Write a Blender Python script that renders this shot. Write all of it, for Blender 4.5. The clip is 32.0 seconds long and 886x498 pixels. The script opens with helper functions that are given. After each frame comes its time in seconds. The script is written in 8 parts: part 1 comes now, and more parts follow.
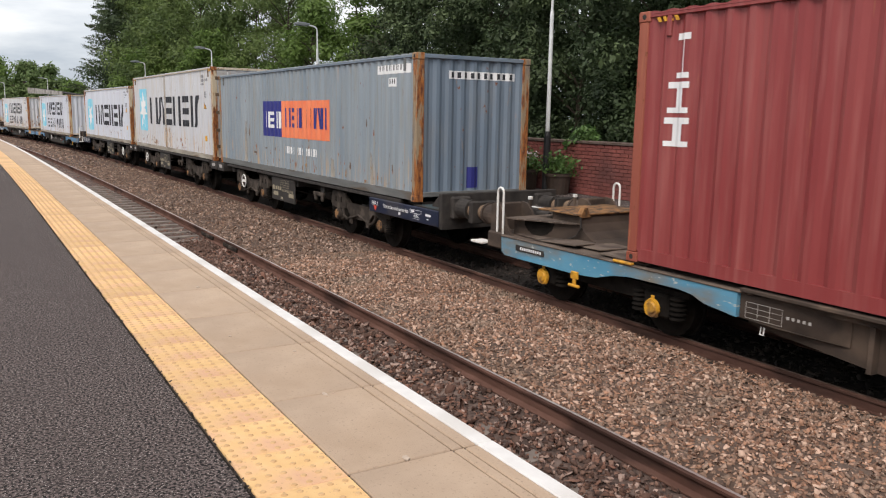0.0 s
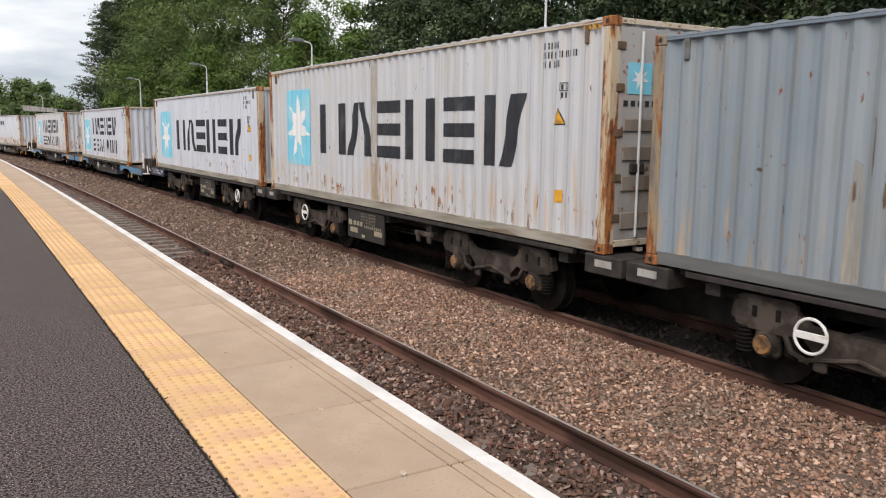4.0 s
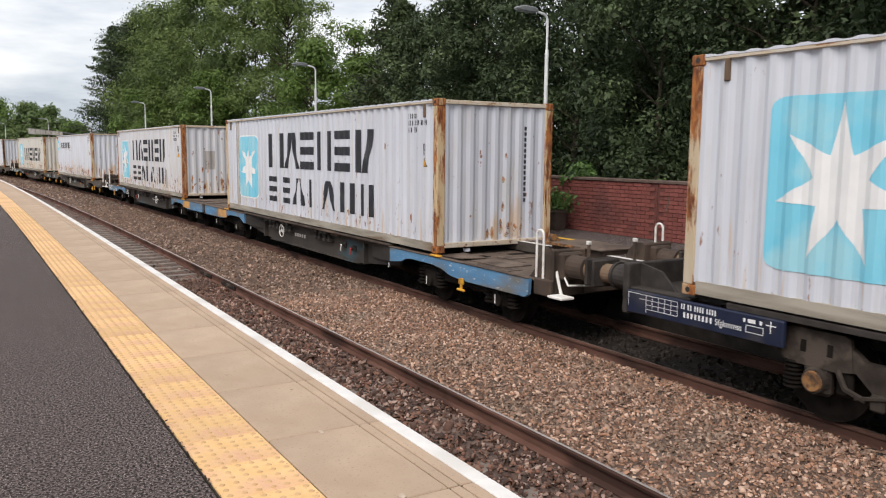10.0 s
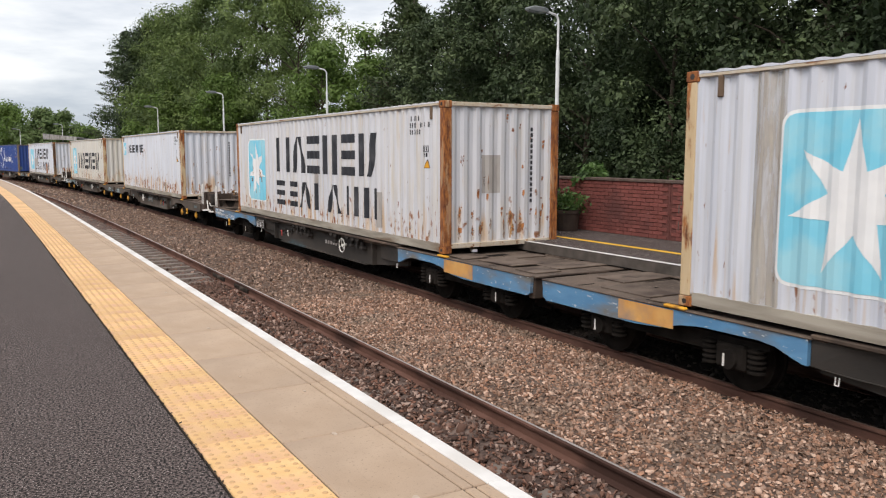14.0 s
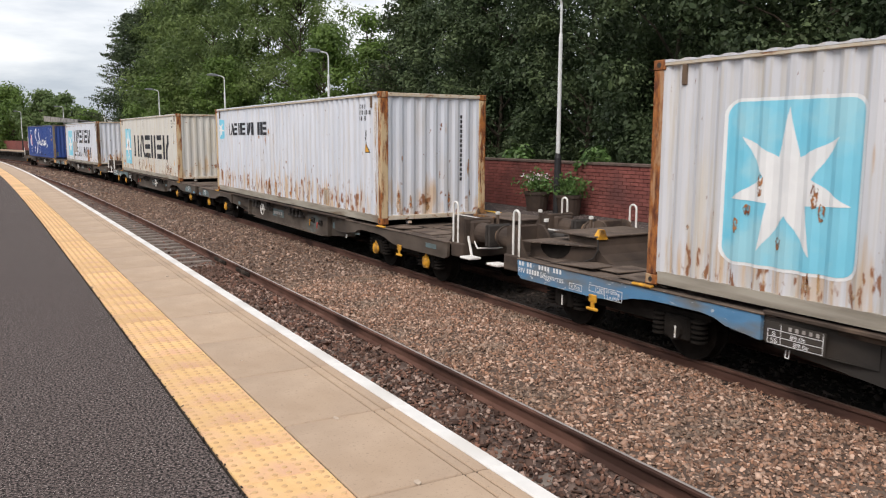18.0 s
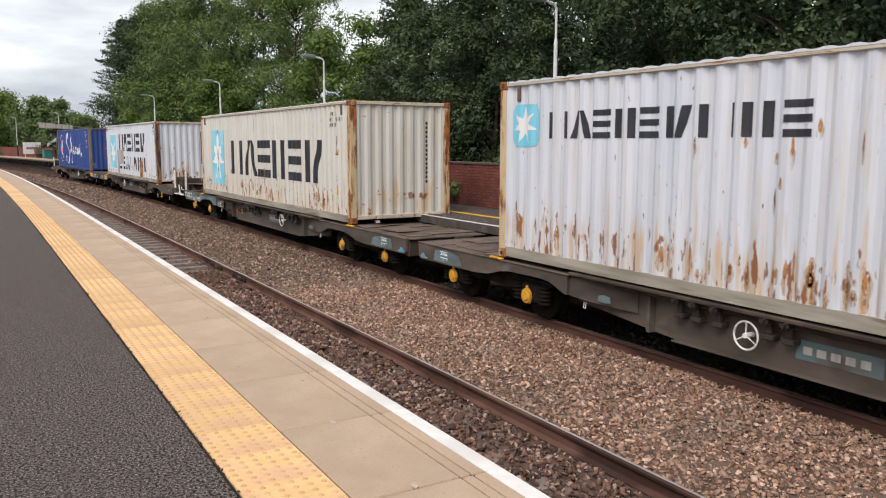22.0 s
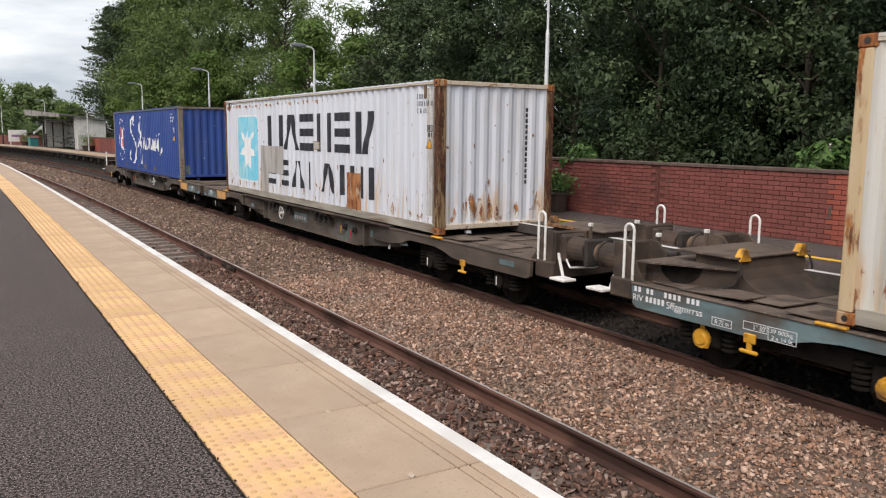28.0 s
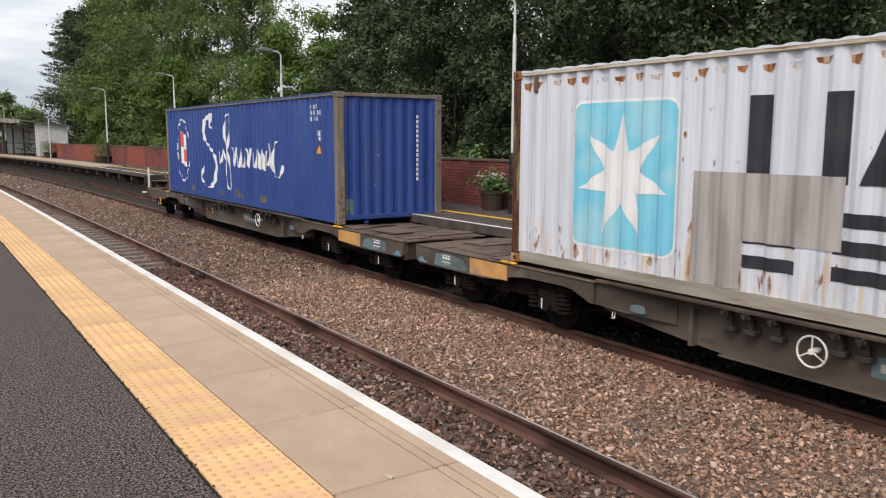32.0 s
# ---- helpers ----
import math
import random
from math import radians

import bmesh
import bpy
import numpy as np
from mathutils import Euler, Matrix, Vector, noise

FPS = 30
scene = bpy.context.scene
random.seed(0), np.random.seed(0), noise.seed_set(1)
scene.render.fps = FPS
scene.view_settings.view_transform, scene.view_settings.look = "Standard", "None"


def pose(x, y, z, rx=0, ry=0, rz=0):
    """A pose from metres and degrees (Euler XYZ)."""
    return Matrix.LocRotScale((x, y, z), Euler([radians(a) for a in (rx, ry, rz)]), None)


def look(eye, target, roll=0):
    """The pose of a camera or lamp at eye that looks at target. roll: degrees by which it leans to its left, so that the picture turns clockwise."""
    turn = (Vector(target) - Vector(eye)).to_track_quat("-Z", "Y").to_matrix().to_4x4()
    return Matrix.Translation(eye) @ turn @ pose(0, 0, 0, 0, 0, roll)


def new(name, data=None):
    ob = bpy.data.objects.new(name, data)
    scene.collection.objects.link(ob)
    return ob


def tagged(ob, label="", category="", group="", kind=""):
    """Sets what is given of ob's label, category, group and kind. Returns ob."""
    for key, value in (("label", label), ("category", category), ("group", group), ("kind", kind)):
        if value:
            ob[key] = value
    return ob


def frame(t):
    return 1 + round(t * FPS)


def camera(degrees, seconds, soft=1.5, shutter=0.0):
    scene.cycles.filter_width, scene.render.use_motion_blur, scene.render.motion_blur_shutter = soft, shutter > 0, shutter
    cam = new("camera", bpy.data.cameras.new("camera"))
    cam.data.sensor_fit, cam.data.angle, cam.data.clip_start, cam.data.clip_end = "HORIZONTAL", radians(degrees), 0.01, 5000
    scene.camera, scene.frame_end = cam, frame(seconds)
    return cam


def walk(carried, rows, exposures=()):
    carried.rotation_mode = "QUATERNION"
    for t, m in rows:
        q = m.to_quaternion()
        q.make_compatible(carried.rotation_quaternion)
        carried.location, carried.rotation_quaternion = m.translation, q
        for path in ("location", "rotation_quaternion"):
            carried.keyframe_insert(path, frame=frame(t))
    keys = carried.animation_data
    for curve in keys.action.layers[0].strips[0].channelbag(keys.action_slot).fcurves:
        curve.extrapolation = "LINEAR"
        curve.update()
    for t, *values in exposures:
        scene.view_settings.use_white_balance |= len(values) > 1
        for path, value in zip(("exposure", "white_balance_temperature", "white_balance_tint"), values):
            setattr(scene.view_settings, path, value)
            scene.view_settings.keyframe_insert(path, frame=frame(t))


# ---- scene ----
cam = camera(58.3, 32.0, soft=1.15, shutter=0.1)


def aim(x, y, z, yaw, pitch, roll):
    """A hand-held view: yaw to the left of +y, pitch up and roll, in degrees."""
    return pose(x, y, z, 90 + pitch, 0, yaw) @ pose(0, 0, 0, 0, 0, roll)


# seconds, eye, yaw, pitch, roll
VIEWS = [
    (0.0, 0.002, 0.022, 1.552, -31.07, -9.53, 0.99),
    (0.5, 0.006, 0.028, 1.550, -31.02, -9.38, 0.92),
    (1.0, 0.007, 0.026, 1.555, -31.12, -9.25, 0.86),
    (1.5, 0.011, 0.023, 1.555, -31.19, -9.09, 0.71),
    (2.0, 0.007, 0.026, 1.554, -31.23, -9.05, 0.69),
    (2.5, 0.004, 0.026, 1.554, -31.21, -8.96, 0.61),
    (3.0, 0.005, 0.026, 1.552, -31.23, -8.82, 0.65),
    (3.5, 0.004, 0.018, 1.555, -31.24, -8.69, 0.54),
    (5.5, 0.002, 0.013, 1.555, -31.64, -8.10, 0.61),
    (6.0, 0.007, 0.016, 1.554, -31.52, -7.99, 0.59),
    (6.5, 0.004, 0.012, 1.555, -31.41, -7.92, 0.58),
    (7.0, 0.007, 0.012, 1.557, -31.33, -7.84, 0.56),
    (7.5, 0.005, 0.004, 1.556, -31.26, -7.76, 0.50),
    (8.0, 0.002, 0.005, 1.554, -31.18, -7.62, 0.46),
    (8.5, -0.004, -0.001, 1.556, -31.10, -7.39, 0.55),
    (9.0, 0.002, -0.003, 1.555, -31.07, -7.21, 0.51),
    (9.5, 0.002, -0.007, 1.558, -31.11, -7.10, 0.53),
    (10.0, 0.003, -0.013, 1.558, -31.12, -6.90, 0.55),
    (10.5, 0.005, -0.015, 1.557, -31.01, -6.83, 0.45),
    (11.0, 0.001, -0.018, 1.557, -30.90, -6.76, 0.38),
    (11.5, 0.006, -0.014, 1.555, -30.80, -6.72, 0.20),
    (12.0, 0.004, -0.020, 1.557, -30.71, -6.68, 0.20),
    (12.5, 0.007, -0.017, 1.555, -30.58, -6.66, 0.12),
    (13.0, 0.010, -0.015, 1.554, -30.42, -6.69, 0.04),
    (13.5, 0.005, -0.021, 1.558, -30.34, -6.70, 0.03),
    (14.0, 0.006, -0.004, 1.551, -30.25, -6.77, 0.08),
    (14.5, 0.011, -0.004, 1.554, -30.13, -7.05, 0.11),
    (16.5, 0.004, 0.009, 1.550, -30.12, -7.48, 0.28),
    (17.0, 0.009, 0.012, 1.552, -30.14, -7.66, 0.33),
    (17.5, 0.005, 0.016, 1.550, -30.17, -7.77, 0.43),
    (18.0, 0.009, 0.010, 1.553, -30.16, -7.90, 0.31),
    (18.5, 0.006, 0.009, 1.550, -30.13, -7.92, 0.34),
    (19.0, 0.003, 0.009, 1.550, -30.04, -7.84, 0.36),
    (19.5, -0.002, 0.005, 1.547, -30.02, -7.65, 0.37),
    (20.0, -0.000, 0.006, 1.551, -30.07, -7.60, 0.31),
    (20.5, -0.006, -0.000, 1.552, -30.12, -7.54, 0.31),
    (21.0, 0.005, 0.005, 1.549, -30.22, -7.57, 0.21),
    (21.5, -0.003, -0.004, 1.551, -30.40, -7.58, 0.18),
    (22.0, -0.002, -0.007, 1.553, -30.45, -7.54, 0.15),
    (22.5, 0.002, 0.000, 1.550, -30.55, -7.50, 0.19),
    (23.0, 0.001, -0.005, 1.553, -30.62, -7.51, 0.19),
    (23.5, -0.000, -0.001, 1.552, -30.75, -7.51, 0.27),
    (24.0, 0.001, 0.001, 1.550, -30.80, -7.56, 0.22),
    (24.5, -0.003, 0.002, 1.551, -30.82, -7.57, 0.28),
    (25.0, -0.004, 0.005, 1.549, -30.85, -7.59, 0.34),
    (25.5, -0.006, 0.008, 1.549, -30.87, -7.66, 0.44),
    (27.5, -0.035, 0.021, 1.549, -31.19, -8.04, 0.64),
    (28.0, -0.036, 0.021, 1.545, -31.30, -8.17, 0.60),
    (28.5, -0.047, 0.008, 1.549, -31.57, -8.23, 0.56),
    (29.0, -0.049, 0.007, 1.544, -31.91, -8.26, 0.46),
    (29.5, -0.057, -0.004, 1.544, -32.16, -8.25, 0.46),
    (30.0, -0.054, -0.009, 1.546, -32.36, -8.28, 0.37),
    (30.5, -0.068, -0.015, 1.548, -32.46, -8.23, 0.42),
    (31.0, -0.071, -0.024, 1.553, -32.36, -8.14, 0.16),
    (31.5, -0.075, -0.017, 1.550, -32.73, -7.98, 0.14),
    (32.0, -0.087, -0.006, 1.550, -33.56, -7.89, 0.21),
]
walk(cam, [(r[0], aim(*r[1:])) for r in VIEWS])

# ---- world, sun, exposure ----
scene.view_settings.exposure = 0.41
SUN_UP, SUN_ROUND = radians(50), radians(-125)
world = bpy.data.worlds.new("overcast_sky")
scene.world = world
world.use_nodes = True
wn, wl = world.node_tree.nodes, world.node_tree.links
wn.clear()
sky = wn.new("ShaderNodeTexSky")
sky.sky_type, sky.sun_disc = "NISHITA", False
sky.sun_elevation, sky.sun_rotation = SUN_UP, SUN_ROUND
sky_gain = wn.new("ShaderNodeMixRGB")
sky_gain.blend_type = "MULTIPLY"
sky_gain.inputs[0].default_value = 1.0
sky_gain.inputs[2].default_value = (0.10, 0.10, 0.10, 1)
wl.new(sky.outputs[0], sky_gain.inputs[1])
w_co = wn.new("ShaderNodeTexCoord")
w_map = wn.new("ShaderNodeMapping")
w_map.inputs["Scale"].default_value = (1.6, 1.6, 7.0)
wl.new(w_co.outputs["Generated"], w_map.inputs["Vector"])
w_noise = wn.new("ShaderNodeTexNoise")
w_noise.inputs["Scale"].default_value = 2.2
w_noise.inputs["Detail"].default_value = 6
w_noise.inputs["Roughness"].default_value = 0.55
wl.new(w_map.outputs[0], w_noise.inputs["Vector"])
w_ramp = wn.new("ShaderNodeValToRGB")
w_ramp.color_ramp.elements[0].position, w_ramp.color_ramp.elements[0].color = 0.36, (0.425, 0.465, 0.535, 1)
w_ramp.color_ramp.elements[1].position, w_ramp.color_ramp.elements[1].color = 0.62, (0.86, 0.86, 0.87, 1)
w_sep = wn.new("ShaderNodeSeparateXYZ")
wl.new(w_co.outputs["Generated"], w_sep.inputs[0])
w_low = wn.new("ShaderNodeMapRange")
w_low.inputs["From Min"].default_value, w_low.inputs["From Max"].default_value = 0.03, 0.15
w_low.inputs["To Min"].default_value, w_low.inputs["To Max"].default_value = -0.15, 0.08
wl.new(w_sep.outputs["Z"], w_low.inputs["Value"])
w_cloud = wn.new("ShaderNodeMath")
w_cloud.operation = "ADD"
wl.new(w_noise.outputs["Fac"], w_cloud.inputs[0])
wl.new(w_low.outputs[0], w_cloud.inputs[1])
wl.new(w_cloud.outputs[0], w_ramp.inputs[0])
w_mix = wn.new("ShaderNodeMixRGB")
w_mix.inputs[0].default_value = 0.86
wl.new(sky_gain.outputs[0], w_mix.inputs[1])
wl.new(w_ramp.outputs[0], w_mix.inputs[2])
w_bg = wn.new("ShaderNodeBackground")
w_bg.inputs["Strength"].default_value = 1.0
wl.new(w_mix.outputs[0], w_bg.inputs["Color"])
w_out = wn.new("ShaderNodeOutputWorld")
wl.new(w_bg.outputs[0], w_out.inputs["Surface"])

sun_data = bpy.data.lights.new("sun", "SUN")
sun_data.energy, sun_data.angle, sun_data.color = 1.95, radians(32), (1.0, 0.895, 0.82)
sun = new("sun", sun_data)
sun.matrix_world = look((-9.5, -6.5, 13.5), (0, 0, 0))

# ---- materials ----
def material(name, low, high, scale=6.0, rough=0.7, metal=0.0, stretch=(1, 1, 1), bump=0.0, bump_scale=60.0,
             blotch=None, blotch_scale=1.2, blotch_at=(0.52, 0.62), island=0.0, each=0.0, ramp=None, spec=0.4, speck=None, speck_scale=90.0, hard=(0.3, 0.7), speck_at=(0.60, 0.72)):
    """Two tones of noise, an optional blotch tone and fleck tone, variation by piece and fine relief."""
    m = bpy.data.materials.new(name)
    m.use_nodes = True
    n, l = m.node_tree.nodes, m.node_tree.links
    b = n["Principled BSDF"]
    b.inputs["Roughness"].default_value, b.inputs["Metallic"].default_value = rough, metal
    b.inputs["Specular IOR Level"].default_value = spec
    co = n.new("ShaderNodeTexCoord")
    mp = n.new("ShaderNodeMapping")
    mp.inputs["Scale"].default_value = stretch
    l.new(co.outputs["Object"], mp.inputs["Vector"])

    def tone(size, lo, hi, detail=5):
        t = n.new("ShaderNodeTexNoise")
        t.inputs["Scale"].default_value, t.inputs["Detail"].default_value = size, detail
        l.new(mp.outputs[0], t.inputs["Vector"])
        r = n.new("ShaderNodeMapRange")
        r.inputs["From Min"].default_value, r.inputs["From Max"].default_value = lo, hi
        l.new(t.outputs["Fac"], r.inputs["Value"])
        return r.outputs[0]

    def blend(fac, a, c, kind="MIX"):
        x = n.new("ShaderNodeMixRGB")
        x.blend_type = kind
        if isinstance(fac, float):
            x.inputs[0].default_value = fac
        else:
            l.new(fac, x.inputs[0])
        for k, v in ((1, a), (2, c)):
            if isinstance(v, tuple):
                x.inputs[k].default_value = (*v, 1)
            else:
                l.new(v, x.inputs[k])
        return x.outputs[0]

    col = blend(tone(scale, *hard), low, high)
    if ramp:
        r = n.new("ShaderNodeValToRGB")
        r.color_ramp.interpolation = "CONSTANT"
        for k, c in enumerate(ramp):
            e = r.color_ramp.elements[k] if k < 2 else r.color_ramp.elements.new(k / len(ramp))
            e.position, e.color = k / len(ramp), (*c, 1)
        l.new(n.new("ShaderNodeNewGeometry").outputs["Random Per Island"], r.inputs[0])
        col = blend(0.7, col, r.outputs[0])
    if blotch:
        col = blend(tone(blotch_scale, *blotch_at), col, blotch)
    if speck:
        col = blend(tone(speck_scale, *speck_at, 2), col, speck)
    for amount, source in ((island, "island"), (each, "each")):
        if amount:
            if source == "island":
                g = n.new("ShaderNodeNewGeometry").outputs["Random Per Island"]
            else:
                g = n.new("ShaderNodeObjectInfo").outputs["Random"]
            r = n.new("ShaderNodeMapRange")
            r.inputs["To Min"].default_value, r.inputs["To Max"].default_value = 1 - amount, 1 + amount
            l.new(g, r.inputs["Value"])
            col = blend(1.0, col, r.outputs[0], "MULTIPLY")
    l.new(col, b.inputs["Base Color"])
    if bump:
        t = n.new("ShaderNodeTexNoise")
        t.inputs["Scale"].default_value, t.inputs["Detail"].default_value = bump_scale, 4
        l.new(mp.outputs[0], t.inputs["Vector"])
        u = n.new("ShaderNodeBump")
        u.inputs["Strength"].default_value, u.inputs["Distance"].default_value = bump, 0.01
        l.new(t.outputs["Fac"], u.inputs["Height"])
        l.new(u.outputs[0], b.inputs["Normal"])
    return m


def rusted(name, paint, amount=0.5, seed=0.0, dark=(0.115, 0.040, 0.022), bright=(0.40, 0.155, 0.045), run=(2.6, 2.6, 0.42)):
    """Painted steel that has rusted through: worn paint islands, orange runs and dark scabs."""
    m = bpy.data.materials.new(name)
    m.use_nodes = True
    n, l = m.node_tree.nodes, m.node_tree.links
    b = n["Principled BSDF"]
    b.inputs["Roughness"].default_value = 0.8
    b.inputs["Specular IOR Level"].default_value = 0.25
    co = n.new("ShaderNodeTexCoord")

    def grain(stretch, size, lo, hi, detail=8, raw=0.6):
        mp = n.new("ShaderNodeMapping")
        mp.inputs["Scale"].default_value = stretch
        mp.inputs["Location"].default_value = (seed * 5.3, seed * 2.9, seed * 1.7)
        l.new(co.outputs["Object"], mp.inputs["Vector"])
        t = n.new("ShaderNodeTexNoise")
        t.inputs["Scale"].default_value, t.inputs["Detail"].default_value, t.inputs["Roughness"].default_value = size, detail, raw
        l.new(mp.outputs[0], t.inputs["Vector"])
        r = n.new("ShaderNodeMapRange")
        r.inputs["From Min"].default_value, r.inputs["From Max"].default_value = lo, hi
        l.new(t.outputs["Fac"], r.inputs["Value"])
        return r.outputs[0]

    def blend(fac, a, c):
        x = n.new("ShaderNodeMixRGB")
        l.new(fac, x.inputs[0])
        for k, v in ((1, a), (2, c)):
            if isinstance(v, tuple):
                x.inputs[k].default_value = (*v, 1)
            else:
                l.new(v, x.inputs[k])
        return x.outputs[0]

    worn = tuple(0.55 * p + 0.45 * q for p, q in zip(paint, (0.50, 0.36, 0.19)))
    shell = blend(grain((4, 4, 0.7), 2.2, 0.42, 0.62), paint, worn)
    scab = blend(grain((3, 3, 0.9), 6.0, 0.40, 0.62), bright, dark)
    scab = blend(grain((9, 9, 5), 6.0, 0.50, 0.75), scab, (0.20, 0.075, 0.035))
    cut = 0.62 - 0.24 * amount
    col = blend(grain(run, 1.9, cut - 0.10, cut, 10, 0.68), shell, worn)
    col = blend(grain(run, 1.9, cut, cut + 0.05, 10, 0.68), col, scab)
    l.new(col, b.inputs["Base Color"])
    u = n.new("ShaderNodeBump")
    u.inputs["Strength"].default_value, u.inputs["Distance"].default_value = 0.35, 0.008
    l.new(grain((4, 4, 3), 9.0, 0.2, 0.8), u.inputs["Height"])
    l.new(u.outputs[0], b.inputs["Normal"])
    return m


def weathered(name, paint, fade, rust=0.3, grime=(0.42, 0.36, 0.26), grime_amount=0.3, seed=0.0, rough=0.55, low_rust=0.0):
    """Container paint: faded bands, grime run-off and rust spots with streaks that start at chips."""
    m = bpy.data.materials.new(name)
    m.use_nodes = True
    n, l = m.node_tree.nodes, m.node_tree.links
    b = n["Principled BSDF"]
    b.inputs["Roughness"].default_value = rough
    b.inputs["Specular IOR Level"].default_value = 0.35
    co = n.new("ShaderNodeTexCoord")

    def noise_at(stretch, size, lo, hi, detail=4):
        mp = n.new("ShaderNodeMapping")
        mp.inputs["Scale"].default_value = stretch
        mp.inputs["Location"].default_value = (seed * 3.1, seed * 7.7, seed)
        l.new(co.outputs["Object"], mp.inputs["Vector"])
        t = n.new("ShaderNodeTexNoise")
        t.inputs["Scale"].default_value, t.inputs["Detail"].default_value = size, detail
        l.new(mp.outputs[0], t.inputs["Vector"])
        r = n.new("ShaderNodeMapRange")
        r.inputs["From Min"].default_value, r.inputs["From Max"].default_value = lo, hi
        l.new(t.outputs["Fac"], r.inputs["Value"])
        return r.outputs[0]

    def times(a, c):
        x = n.new("ShaderNodeMath")
        x.operation = "MULTIPLY"
        l.new(a, x.inputs[0])
        if isinstance(c, float):
            x.inputs[1].default_value = c
        else:
            l.new(c, x.inputs[1])
        return x.outputs[0]

    def blend(fac, a, c):
        x = n.new("ShaderNodeMixRGB")
        l.new(fac, x.inputs[0])
        for k, v in ((1, a), (2, c)):
            if isinstance(v, tuple):
                x.inputs[k].default_value = (*v, 1)
            else:
                l.new(v, x.inputs[k])
        return x.outputs[0]

    col = blend(noise_at((1, 1, 0.25), 1.6, 0.3, 0.7), paint, fade)
    col = blend(times(noise_at((1, 6, 0.35), 2.2, 0.5, 0.72), grime_amount), col, grime)
    col = blend(times(noise_at((1, 9, 0.06), 2.0, 0.52, 0.66, 7), 0.45 * grime_amount), col, tuple(0.75 * g for g in grime))
    cut = 0.70 - 0.12 * rust
    spots = noise_at((2, 5, 1.4), 4.2, cut, cut + 0.045, 6)
    col = blend(times(noise_at((2, 5, 0.4), 4.2, cut - 0.03, cut + 0.09, 6), 0.45), col, (0.50, 0.27, 0.10))
    col = blend(spots, col, (0.18, 0.060, 0.024))
    if low_rust:
        # runs of rust that grow where water stands along the bottom rail
        sep = n.new("ShaderNodeSeparateXYZ")
        l.new(co.outputs["Object"], sep.inputs[0])
        band = n.new("ShaderNodeMapRange")
        band.inputs["From Min"].default_value, band.inputs["From Max"].default_value = 1.2, 0.5
        band.inputs["To Min"].default_value, band.inputs["To Max"].default_value = -0.10, 0.10 * low_rust
        l.new(sep.outputs["Z"], band.inputs["Value"])

        def run_mask(stretch, size, lo, hi):
            raw = noise_at(stretch, size, 0.0, 1.0, 6)
            x = n.new("ShaderNodeMath")
            x.operation = "ADD"
            l.new(raw, x.inputs[0])
            l.new(band.outputs[0], x.inputs[1])
            r = n.new("ShaderNodeMapRange")
            r.inputs["From Min"].default_value, r.inputs["From Max"].default_value = lo, hi
            l.new(x.outputs[0], r.inputs["Value"])
            return r.outputs[0]

        col = blend(times(run_mask((1, 5, 0.32), 2.4, 0.59, 0.74), 0.7), col, (0.54, 0.34, 0.15))
        col = blend(times(run_mask((1, 4.6, 1.3), 2.9, 0.685, 0.75), 0.95), col, (0.25, 0.10, 0.040))
    l.new(col, b.inputs["Base Color"])
    u = n.new("ShaderNodeBump")
    u.inputs["Strength"].default_value, u.inputs["Distance"].default_value = 0.25, 0.006
    l.new(noise_at((1, 1, 1), 7.0, 0.2, 0.8), u.inputs["Height"])
    l.new(u.outputs[0], b.inputs["Normal"])
    return m


def thin_stain(mat, least, most, stretch=(1, 6, 0.5), size=3.0):
    """A stain that covers the paint unevenly."""
    n, l = mat.node_tree.nodes, mat.node_tree.links
    co = n.new("ShaderNodeTexCoord")
    mp = n.new("ShaderNodeMapping")
    mp.inputs["Scale"].default_value = stretch
    l.new(co.outputs["Object"], mp.inputs["Vector"])
    t = n.new("ShaderNodeTexNoise")
    t.inputs["Scale"].default_value, t.inputs["Detail"].default_value = size, 6
    l.new(mp.outputs[0], t.inputs["Vector"])
    r = n.new("ShaderNodeMapRange")
    r.inputs["From Min"].default_value, r.inputs["From Max"].default_value = 0.36, 0.64
    r.inputs["To Min"].default_value, r.inputs["To Max"].default_value = least, most
    l.new(t.outputs["Fac"], r.inputs["Value"])
    l.new(r.outputs[0], n["Principled BSDF"].inputs["Alpha"])
    return mat


ASPHALT = material("asphalt", (0.0012, 0.0009, 0.0009), (0.136, 0.106, 0.099), 68, 0.9, hard=(0.45, 0.56), bump=0.26, bump_scale=110, blotch=(0.056, 0.044, 0.041), blotch_scale=0.8, blotch_at=(0.44, 1.0), speck=(0.42, 0.375, 0.35), speck_scale=105, speck_at=(0.635, 0.66), spec=0.25)
SLAB = material("sandstone_concrete", (0.37, 0.270, 0.188), (0.475, 0.360, 0.262), 2.2, 0.85, bump=0.2, bump_scale=120, blotch=(0.345, 0.258, 0.188), blotch_scale=0.9, blotch_at=(0.48, 0.72), each=0.05, speck=(0.285, 0.215, 0.158), speck_scale=60, speck_at=(0.60, 0.74))
JOINT = material("joint_mortar", (0.03, 0.025, 0.02), (0.06, 0.05, 0.04), 20, 0.95)
WHITE_LINE = material("white_line_paint", (0.61, 0.60, 0.58), (0.72, 0.71, 0.69), 8, 0.7, bump=0.1, bump_scale=120, blotch=(0.58, 0.56, 0.53), blotch_scale=1.4)
TACTILE = material("buff_tactile", (0.60, 0.375, 0.165), (0.74, 0.495, 0.235), 6, 0.78, bump=0.2, bump_scale=150, blotch=(0.58, 0.345, 0.215), blotch_scale=3.2, blotch_at=(0.46, 0.66), each=0.11, speck=(0.42, 0.25, 0.13), speck_scale=45, speck_at=(0.64, 0.74))
